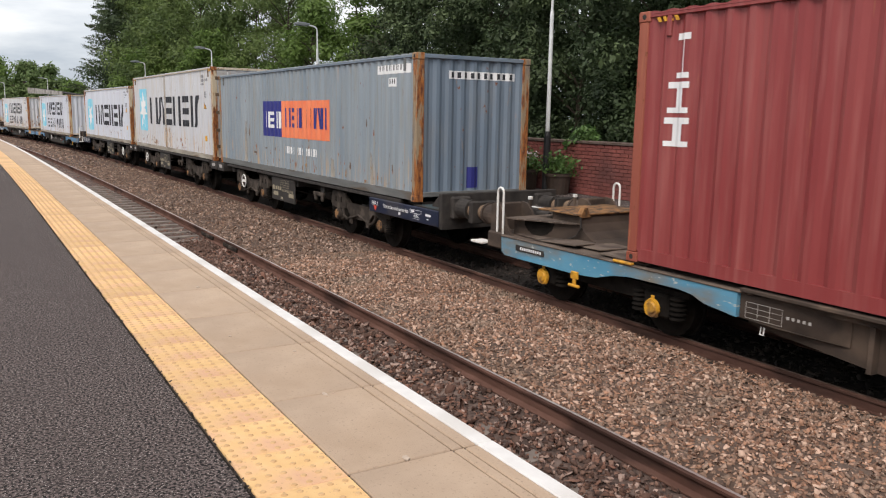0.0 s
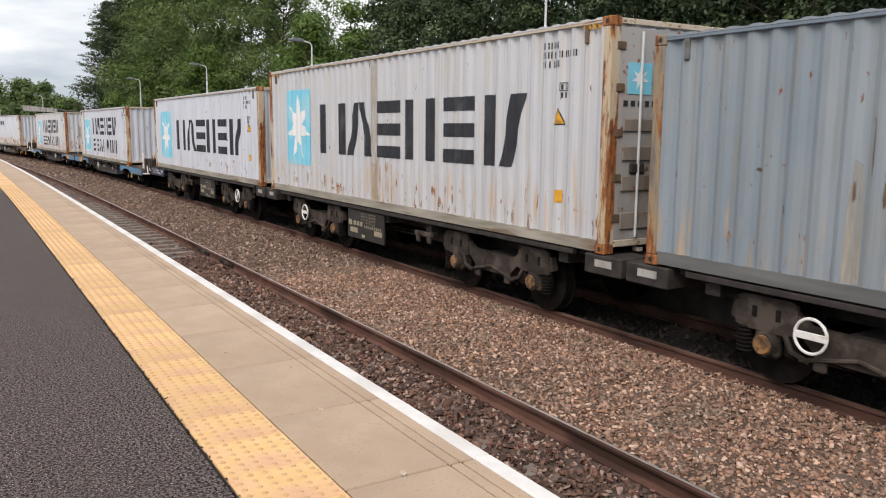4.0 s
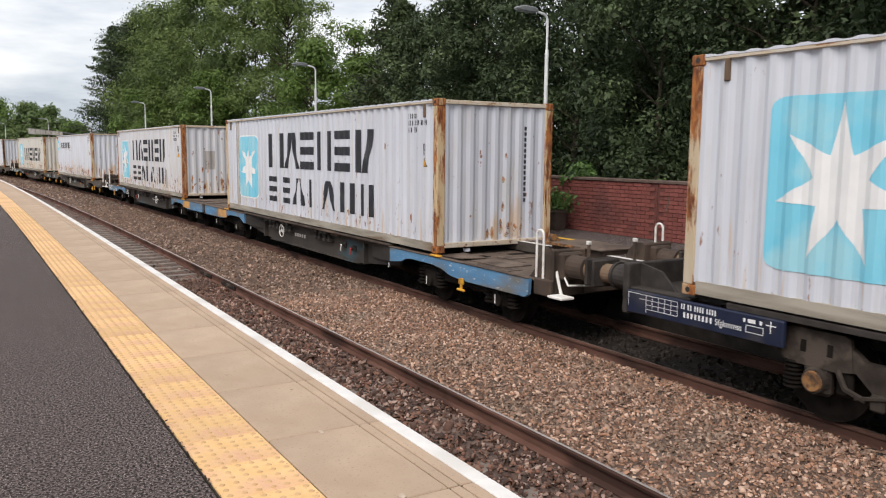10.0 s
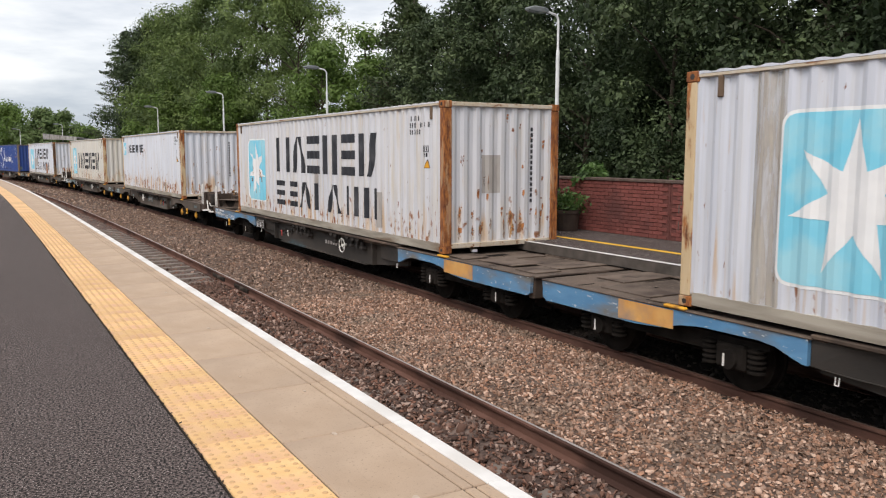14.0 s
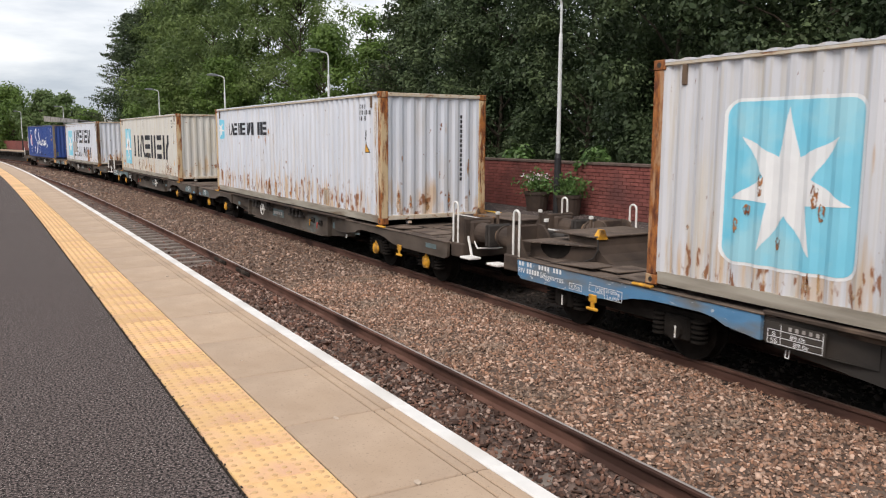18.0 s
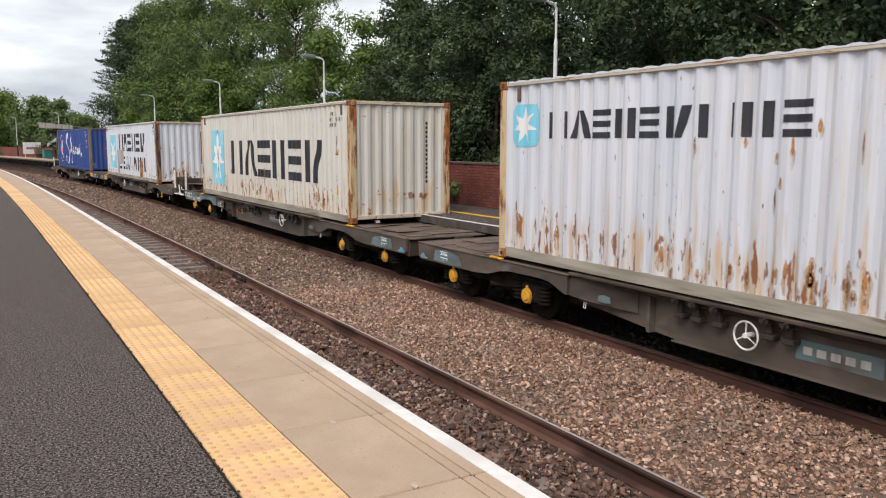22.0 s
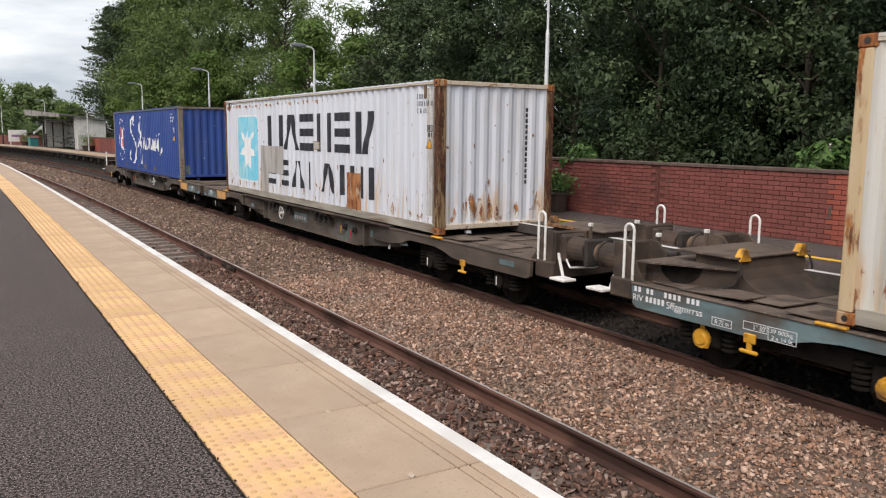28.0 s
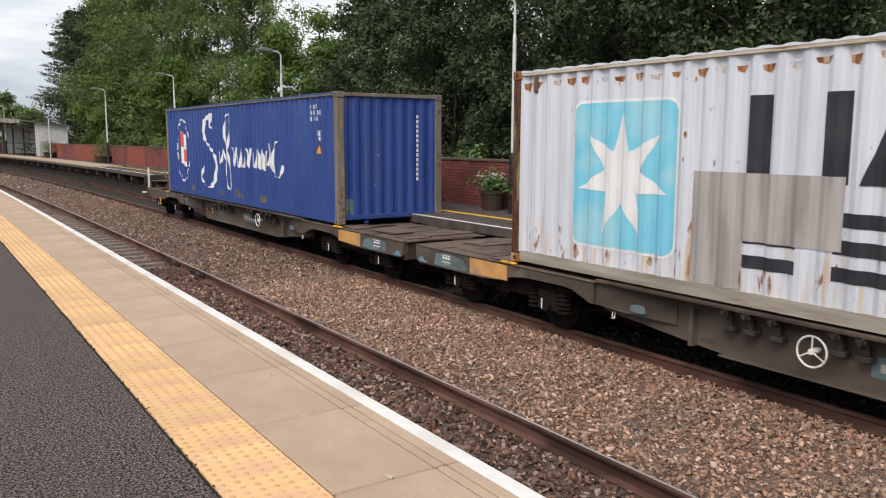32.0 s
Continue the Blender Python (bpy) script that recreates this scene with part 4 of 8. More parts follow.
bars("navy_bar", t, block_word(6.75, 4.15, 1.18, 1.64, ((0, 0.155, "u"), (0.17, 0.255, "b"), (0.285, 0.40, "u"), (0.43, 0.475, "i"), (0.53, 0.575, "i"), (0.62, 0.73, "u"), (0.74, 0.85, "l"), (0.87, 1.0, "u"))), MARK_NAVY, "", 0.008)
bars("white_bar", t, block_word(6.73, 4.69, 0.55, 0.72, "uuuiuuiuuuu"), MARK_WHITE)
side_mark("number_plate", t, [rect(0.45, 1.70, 2.26, 2.42)], MARK_WHITE)
side_mark("number_plate", t, [rect(1.0, 1.32, 2.03, 2.19)], MARK_WHITE)
number_bars(t, 1.66, 0.5, 2.28, 2.42, MARK_BLACK, 1)
number_bars(t, 1.30, 1.02, 2.05, 2.17, MARK_BLACK, 1)
side_mark("number_plate", t, [rect(-0.55, 0.9, 2.17, 2.31)], MARK_WHITE, end=True)
bars("number_bar", t, [rect(-0.5 + 0.14 * k, -0.44 + 0.14 * k, 2.19, 2.29) for k in range(10)], MARK_BLACK, "", 0.008, True)
side_mark("blue_patch", t, [rect(-0.12, 0.12, 0.22, 0.60)], MARK_NAVY, "dark blue paint patch", end=True)
boxes.append(t)
DOOR_GRIME = weathered("grimy_door_paint", (0.34, 0.35, 0.37), (0.42, 0.40, 0.37), 0.5, (0.26, 0.20, 0.13), 0.9, 41)
DOOR_BAND = weathered("stained_door_band", (0.20, 0.17, 0.14), (0.34, 0.31, 0.28), 0.6, (0.12, 0.08, 0.05), 0.9, 42)
t = grey_box(2, 2.896, SILVER[0], RUSTY_POST[1], "tall dirty silver-grey ribbed container with star emblem", (10.9, 9.38, 0.70, 2.40), (8.82, 1.5, 1.0, 2.04), LONG, stripes=True, border=False)
extras(t, 2.896, (0.78, 1.70), (0.75, 0.66), end_rows=0)
side_mark("stained_panel", t, [rect(6.05, 6.35, 0.17, 2.80)], STAIN_PALE, "beige stained side panel", 0.0035)
for y0, y1, z1 in ((5.96, 6.03, 1.02), (5.48, 5.56, 0.92), (5.66, 5.74, 0.96), (6.2, 6.27, 0.9)):
    side_mark("run_off_stain", t, [[(y0, 0.18), (y1, 0.18), (y1 - 0.01, z1 * 0.7), (y1, z1), (y0 + 0.01, z1 - 0.04)]], RUST_PALE, "pale rust run", 0.006)
drips(t, 2, 26, (0.4, 11.8), 0.17, 0.35)
door_end(t, 2.896)
boxes.append(t)
t = grey_box(3, 2.591, SILVER[1], RUSTY_POST[1], "silver-grey ribbed container with star emblem and black bars", (10.92, 9.42, 0.42, 2.10), (8.65, 1.33, 0.755, 1.775), LONG, border=False)
extras(t, 2.591, (0.67, 1.52), (0.63, 0.72))
drips(t, 3, 16, (0.4, 9.0), 0.17, 0.3)
boxes.append(t)
t = grey_box(4, 2.591, SILVER[2], RUSTY_POST[2], "pale silver-grey container with star and two black bar rows", (11.0, 9.5, 0.44, 2.09), (8.54, 2.50, 1.285, 2.135), LONG, (8.52, 2.49, 0.43, 1.06), LONG2)
extras(t, 2.591, (0.52, 1.52), panel=0.50, tri_size=0.7)
drips(t, 4, 14, (0.4, 11.6), 0.17, 0.3)
drips(t, 44, 12, (2.5, 6.9), 0.22, 0.25)
drips(t, 45, 16, (-0.9, 0.9), 0.2, 0.35, True)
side_mark("stained_panel", t, [rect(10.98, 11.35, 0.17, 2.52)], STAIN_PALE, "beige stained side panel", 0.0035)
boxes.append(t)
t = grey_box(5, 2.591, SILVER[3], RUSTY_POST[4], "rust-spotted silver-grey container with grey patch on its end", (11.0, 9.5, 0.43, 2.08), (8.54, 2.50, 1.245, 2.115), LONG, (8.55, 2.50, 0.40, 1.02), LONG2)
extras(t, 2.591, (0.52, 1.52), panel=0.50, tri_size=0.7)
side_mark("repair_patch", t, [rect(-0.42, -0.05, 1.02, 1.68)], MARK_GREY, "grey repair patch", end=True)
for y, z, h in ((10.82, 0.74, 0.16), (10.70, 0.92, 0.12), (10.54, 1.14, 0.22), (9.93, 1.06, 0.22), (9.86, 0.94, 0.16), (10.30, 0.62, 0.12)):
    side_mark("rust_scab", t, [[(y - 0.02, z), (y + 0.02, z - 0.02), (y + 0.045, z + h * 0.6), (y + 0.02, z + h), (y - 0.03, z + h * 0.8)]], RUST_SCAB, "orange rust scab", 0.0135)
rng_end = np.random.default_rng(55)
for k in range(22):
    x, z, q = rng_end.uniform(-0.95, 0.95), 0.25 + 2.1 * rng_end.random() ** 1.4, 0.025 + 0.03 * rng_end.random()
    side_mark("paint_chip", t, [[(x - q * 0.6, z - q), (x, z - q * 2.6), (x + q * 0.5, z - q * 0.6), (x + q * 0.6, z + q * 1.4), (x - q * 0.4, z + q * 1.2)]], RUST_SCAB, end=True)
side_mark("repair_patch", t, [rect(5.62, 5.86, 0.95, 1.28)], MARK_GREY)
side_mark("repair_patch", t, [rect(2.35, 2.55, 0.25, 0.95)], MARK_GREY)
drips(t, 5, 34, (0.4, 11.8), 0.17, 0.5)
drips(t, 56, 14, (-0.9, 0.9), 0.2, 0.8, True)
boxes.append(t)
t = grey_box(6, 2.591, SILVER[4], RUSTY_POST[2], "silver-grey container with rusty lower ribs and small emblem", (11.86, 11.24, 1.65, 2.25), (11.01, 6.99, 1.765, 2.12), LINE, border=False)
extras(t, 2.591, (0.66, 1.50), nums=(1.0, 0.34))
drips(t, 6, 44, (0.4, 11.8), 0.17, 0.6)
drips(t, 66, 26, (2.6, 8.2), 0.17, 0.5)
side_mark("repair_patch", t, [rect(2.74, 3.06, 0.18, 0.56)], RUST_PALE, "rust-edged weld patch", 0.005)
side_mark("repair_patch", t, [rect(2.78, 3.02, 0.21, 0.53)], STAIN_PALE, "", 0.0085)
side_mark("run_off_stain", t, [rect(0.22, 0.31, 0.20, 2.40)], RUST_PALE, "pale rust run-off", 0.0035)
drips(t, 67, 9, (-0.9, 0.9), 0.2, 0.7, True)
boxes.append(t)
t = grey_box(7, 2.591, SILVER[5], RUSTY_POST[2], "cream-stained grey container with star emblem and black bars", (10.81, 9.33, 0.40, 2.09), (8.66, 1.36, 0.78, 1.77), LONG, border=False)
extras(t, 2.591, (0.55, 1.54), (0.52, 0.66), nums=(0.95, 0.28), panel=0.48)
drips(t, 7, 26, (0.5, 9.0), 0.17, 0.6)
side_mark("sticker", t, [rect(11.39, 11.50, 0.31, 0.40)], MARK_SKY, "small light blue sticker")
side_mark("rust_stain", t, [[(10.045, 0.80), (10.07, 0.80), (10.085, 1.40), (10.06, 1.55), (10.045, 1.40)]], RUST_PALE, "pale rust run", 0.0125)
side_mark("rust_scab", t, [[(10.05, 1.18), (10.08, 1.20), (10.09, 1.34), (10.06, 1.42), (10.045, 1.32)]], RUST_SCAB, "orange rust scab", 0.014)
for y, z in ((2.19, 0.30), (1.88, 0.38), (1.59, 0.33), (1.30, 0.30), (1.06, 0.30)):
    side_mark("rust_stain", t, [[(y - 0.02, z), (y + 0.03, z + 0.02), (y + 0.065, z + 0.12), (y + 0.03, z + 0.22), (y + 0.005, z + 0.36), (y - 0.03, z + 0.22), (y - 0.055, z + 0.13)]], RUST_SCAB, "orange rust scab", 0.005)
for y, z0, z1 in ((6.28, 2.05, 2.42), (6.67, 0.50, 1.0), (5.44, 0.55, 1.05), (3.60, 0.80, 1.25), (7.2, 0.5, 0.95), (10.05, 1.75, 2.12)):
    side_mark("rust_stain", t, [[(y - 0.05, z0), (y + 0.02, z0 - 0.08), (y + 0.06, z0 + 0.12), (y + 0.05, z1), (y - 0.04, z1 - 0.03)]], RUST_PALE, "pale rust run", 0.0095)
boxes.append(t)
t = grey_box(8, 2.591, SILVER[6], BURNT_POST, "patched silver-grey container with star and painted-over bars", (10.94, 9.36, 0.40, 2.12), (8.46, 2.40, 1.29, 2.12), LONG, (8.46, 2.42, 0.41, 1.04), LONG2)
extras(t, 2.591, (0.33, 1.52), nums=(0.74, 0.22), panel=0.25, tri_size=0.7)
side_mark("repair_patch", t, [rect(8.51, 9.12, 0.17, 1.36), rect(7.45, 8.51, 0.68, 1.36)], MARK_GREY, "grey painted-over patch", 0.008)
side_mark("repair_patch", t, [rect(3.05, 3.66, 0.15, 0.90)], RUST_PATCH, "bare rusty patch", 0.008)
side_mark("repair_patch", t, [rect(5.05, 5.42, 1.32, 1.52)], RUST_PALE, "rust-edged weld patch", 0.008)
side_mark("repair_patch", t, [rect(5.08, 5.39, 1.345, 1.495)], MARK_GREY, "", 0.011)
rng_chip = np.random.default_rng(88)
for k in range(27):
    y, z = 4.65 + 0.278 * k + 0.03 * rng_chip.normal(), 2.385 + 0.012 * rng_chip.normal()
    u, v = 0.05 + 0.04 * rng_chip.random(), 0.03 + 0.03 * rng_chip.random()
    side_mark("paint_chip", t, [[(y - u, z + v), (y - u * 0.3, z - v), (y + u * 0.8, z - v * 0.4), (y + u, z + v * 0.8)]], RUST_PATCH if k % 3 else RUST_PALE)
side_mark("run_off_stain", t, [rect(0.12, 0.20, 0.17, 2.46)], STAIN, "brown run-off stain", 0.0035)
drips(t, 8, 22, (0.4, 11.6), 0.17, 0.4)
drips(t, 89, 26, (-0.95, 0.95), 0.2, 0.5, True)
side_mark("run_off_stain", t, [rect(0.20, 0.38, 0.30, 2.46)], STAIN_PALE, "pale brown run-off stain", 0.003)
boxes.append(t)
t = container("shipping_container", pose(0, 0, 0), 2.591, ROYAL, ROYAL_POST, "royal blue ribbed container with white brush-like strokes", top=ROYAL_POST)
extras(t, 2.591, (0.73, 1.46), None, MARK_WHITE, nums=(1.1, 0.6))
for k in range(20):
    a0, a1 = 2 * math.pi * k / 20, 2 * math.pi * (k + 0.75) / 20
    p = [(10.35 + 0.62 * r * math.cos(a), 1.32 + 0.95 * r * math.sin(a)) for r, a in ((0.94, a0), (1, a0), (1, a1), (0.94, a1))]
    side_mark("emblem_ring", t, [p], MARK_WHITE)
side_mark("emblem_flag", t, [[(10.0, 1.75), (10.55, 1.9), (10.55, 0.95), (10.0, 0.8)]], MARK_WHITE)
side_mark("emblem_flag", t, [[(10.2, 1.8), (10.55, 1.88), (10.55, 1.45), (10.2, 1.38)], [(9.98, 1.3), (10.2, 1.36), (10.2, 1.0), (9.98, 0.95)]], MARK_RED, "red emblem quarter", 0.008)
# curved brush strokes the size of the faded white word, broken where the ribs fold


def brush(parent, points, wide):
    """A swelling stroke through a few points, laid in short straight pieces."""
    q = [Vector((*p, 0)) for p in points]
    line = []
    for k in range(len(q) - 1):
        a, b, c, d = q[max(k - 1, 0)], q[k], q[k + 1], q[min(k + 2, len(q) - 1)]
        for f in np.linspace(0, 1, 5)[: 5 if k == len(q) - 2 else 4]:
            f = float(f)
            line.append(0.5 * (2 * b + (c - a) * f + (2 * a - 5 * b + 4 * c - d) * f ** 2 + (3 * b - a - 3 * c + d) * f ** 3))
    loops = []
    for k in range(len(line) - 1):
        # a flat brush held at a slant: thick downwards, thin across
        a, b = line[k], line[k + 1]
        swell = [wide * (0.35 + 0.65 * math.sin(math.pi * min(0.92, max(0.08, (k + j) / len(line)))) ) for j in (0, 1)]
        loops.append([(a.x - swell[0], a.y - 0.2 * swell[0]), (a.x + swell[0], a.y + 0.2 * swell[0]), (b.x + swell[1], b.y + 0.2 * swell[1]), (b.x - swell[1], b.y - 0.2 * swell[1])])
    return side_mark("brush_stroke", parent, loops, MARK_WHITE, "", 0.005)


brush(t, [(7.50, 2.02), (7.62, 1.94), (7.75, 2.10), (7.50, 2.33), (7.75, 2.30), (8.25, 2.10), (8.28, 1.72), (7.75, 1.42), (7.28, 1.10), (7.30, 0.70), (7.75, 0.34), (8.35, 0.40), (8.58, 0.62), (8.30, 0.92)], 0.13)
brush(t, [(6.30, 2.30), (6.12, 2.20), (6.20, 1.75), (6.42, 1.20), (6.45, 0.70), (6.30, 0.36), (6.12, 0.42), (6.18, 0.95), (6.38, 1.40), (6.55, 1.80), (6.42, 2.20), (6.20, 2.31)], 0.075)
brush(t, [(7.04, 1.32), (6.98, 1.02), (6.80, 1.12), (6.66, 1.42), (6.50, 1.10)], 0.06)
for y, z in ((5.86, 1.0), (5.52, 0.98), (5.20, 0.98), (4.80, 0.98), (4.40, 1.0), (4.02, 0.96), (3.74, 0.94)):
    brush(t, [(y + 0.12, z + 0.46), (y + 0.04, z + 0.30), (y + 0.05, z + 0.05), (y - 0.05, z - 0.02), (y - 0.12, z + 0.18), (y - 0.18, z + 0.46)], 0.055)
brush(t, [(2.96, 1.62), (3.18, 1.42), (3.24, 1.08), (3.12, 0.86), (2.88, 0.80), (2.70, 0.94), (2.66, 1.08)], 0.065)
brush(t, [(3.52, 1.05), (3.40, 1.30), (3.42, 1.56), (3.34, 1.10), (3.24, 0.98)], 0.09)
for y0, y1, z1 in ((5.2, 5.9, 0.40), (6.7, 7.1, 0.32), (3.6, 4.1, 0.34), (9.2, 9.6, 0.36)):
    side_mark("run_off_stain", t, [[(y0, 0.17), (y1, 0.17), (y1 - 0.05, z1), (y0 + 0.08, z1 - 0.05)]], STAIN, "grey-brown road dirt", 0.0035)
side_mark("repair_patch", t, [rect(-1.03, -0.86, 0.19, 0.50)], DUSTY_TEAL, "teal primer patch", end=True)
for x, z in ((0.05, 1.9), (-0.3, 1.35), (-0.36, 0.75)):
    side_mark("paint_chip", t, [rect(x, x + 0.018, z, z + 0.022)], MARK_WHITE, end=True)
boxes.append(t)


# ---- wagons (origin under the middle of the load, at rail level) ----
wheelsets = []
DUST_TAN = material("tan_dusty_steel", (0.13, 0.088, 0.056), (0.22, 0.15, 0.10), 4, 0.85)
ORANGE_RUST = material("orange_primer_steel", (0.20, 0.095, 0.035), (0.33, 0.175, 0.07), 7, 0.8, blotch=(0.055, 0.036, 0.025), blotch_scale=11, blotch_at=(0.44, 0.60))


def wheelset(parent, y, r):
    """Axle, two flanged wheels and polished treads."""
    bm = bmesh.new()
    rod(bm, (-0.95, 0, 0), (0.95, 0, 0), 0.075, sides=10)
    for s in (-1, 1):
        rod(bm, (s * 0.69, 0, 0), (s * 0.83, 0, 0), r, sides=28)
        rod(bm, (s * 0.83, 0, 0), (s * 0.845, 0, 0), r - 0.02, r - 0.07, sides=28)
        rod(bm, (s * 0.66, 0, 0), (s * 0.69, 0, 0), r + 0.028, sides=28)
        rod(bm, (s * 0.83, 0, 0), (s * 0.90, 0, 0), 0.12, sides=12)
        for k in range(4):
            t = math.pi / 2 * k
            rod(bm, (s * 0.846, math.cos(t) * r * 0.6, math.sin(t) * r * 0.6), (s * 0.852, math.cos(t) * r * 0.6, math.sin(t) * r * 0.6), 0.03, sides=8)
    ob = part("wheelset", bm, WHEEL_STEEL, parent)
    ob.location = (0, y, r)
    wheelsets.append((ob, y, r))
    return ob


def dashes(parent, s, x, spans, mat, name="number_bar"):
    """Small painted bars on the outer face at x, each a part."""
    for y0, y1, z0, z1 in spans:
        part(name, boxed(min(x, x + s * 0.002), max(x, x + s * 0.002), y0, y1, z0, z1, 0.0), mat, parent)


def coil(bm, x, y, z0, z1, r, turns):
    """A coil spring as one ribbed body of revolution."""
    step = (z1 - z0) / turns
    rings = []
    for k in range(turns):
        for f, q in ((0.06, 0.62), (0.32, 1.15), (0.68, 1.15), (0.94, 0.62)):
            z = z0 + step * (k + f)
            rings.append([bm.verts.new((x + r * q * math.cos(math.pi * a / 6), y + r * q * math.sin(math.pi * a / 6), z)) for a in range(12)])
    for a, b in zip(rings, rings[1:]):
        for k in range(12):
            bm.faces.new((a[k], a[(k + 1) % 12], b[(k + 1) % 12], b[k]))
    bm.faces.new(rings[0][::-1])
    bm.faces.new(rings[-1])
    return bm


def hand_wheel(parent, x, y, z, r, bar=False, tilt=0.0):
    bm = bmesh.new()
    ring(bm, (x, y, z), r, 0.016 if bar else 0.011, 28)
    if bar:
        bmw = boxed(x - 0.012, x + 0.012, y - r, y + r, z - 0.035, z + 0.035, 0.004)
        bmesh.ops.rotate(bmw, verts=bmw.verts[:], cent=(x, y, z), matrix=Matrix.Rotation(radians(tilt), 3, "X"))
        part("indicator_bar", bmw, WHITE_PAINT, parent, "white brake indicator bar")
    else:
        for k in range(3):
            t = math.pi / 2 + 2 * math.pi * k / 3
            rod(bm, (x, y, z), (x, y + r * math.cos(t), z + r * math.sin(t)), 0.008, sides=6)
        rod(bm, (x - 0.02, y, z), (x + 0.12 * (1 if x < 0 else -1), y, z), 0.03, sides=8)
    return part("hand_wheel", bm, WHITE_PAINT, parent, "white brake hand wheel")


def skirt_outline(e, inner=False):
    """The sole plate over a bogie: e is its far end, towards -y."""
    a = e
    return [(a, 0.835), (a + 0.02, 0.60), (a + 0.10, 0.555), (-6.75, 0.555), (-6.35, 0.585), (-6.05, 0.665), (-5.75, 0.70), (-5.0, 0.705), (-4.80, 0.68), (-4.64, 0.62), (-4.50, 0.57), (-4.44, 0.565), (-4.44, 0.835)]


def buffers(w, y, mat, z=1.05, reach=0.70):
    for s in (-1, 1):
        bm = bmesh.new()
        box(bm, s * 0.875 - 0.19, s * 0.875 + 0.19, y - 0.10, y + 0.02, z - 0.19, z + 0.19, 0.03)
        rod(bm, (s * 0.875, y, z), (s * 0.875, y - 0.42, z), 0.165, 0.155, sides=18)
        rod(bm, (s * 0.875, y - 0.40, z), (s * 0.875, y - 0.44, z), 0.175, sides=18)
        b = part("buffer", bm, mat, w)
        part("buffer_plunger", rod(bmesh.new(), (s * 0.875, y - 0.44, z), (s * 0.875, y - reach + 0.05, z), 0.125, sides=18), DUST_TAN, b, "dust-coated plunger")
        part("buffer_head", boxed(s * 0.875 - 0.24, s * 0.875 + 0.24, y - reach + 0.004, y - reach + 0.05, z - 0.18, z + 0.18, 0.02), DARK_STEEL, b)
    bm = bmesh.new()
    rod(bm, (0, y, z - 0.02), (0, y - 0.3, z - 0.02), 0.05)
    box(bm, -0.045, 0.045, y - 0.75, y - 0.28, z - 0.09, z + 0.06, 0.02)
    part("drawhook", bm, DARK_STEEL, w)


def axle_cover(s, y):
    """Rounded cap with a top lug over an axle end."""
    bm = bmesh.new()
    rod(bm, (s * 1.13, y, 0.378), (s * 1.165, y, 0.378), 0.118, 0.108, 14)
    rod(bm, (s * 1.163, y, 0.378), (s * 1.182, y, 0.378), 0.082, 0.066, 14)
    box(bm, min(s * 1.13, s * 1.158), max(s * 1.13, s * 1.158), y - 0.10, y + 0.10, 0.275, 0.37, 0.02)
    box(bm, min(s * 1.13, s * 1.15), max(s * 1.13, s * 1.15), y - 0.03, y + 0.03, 0.48, 0.53, 0.01)
    return bm


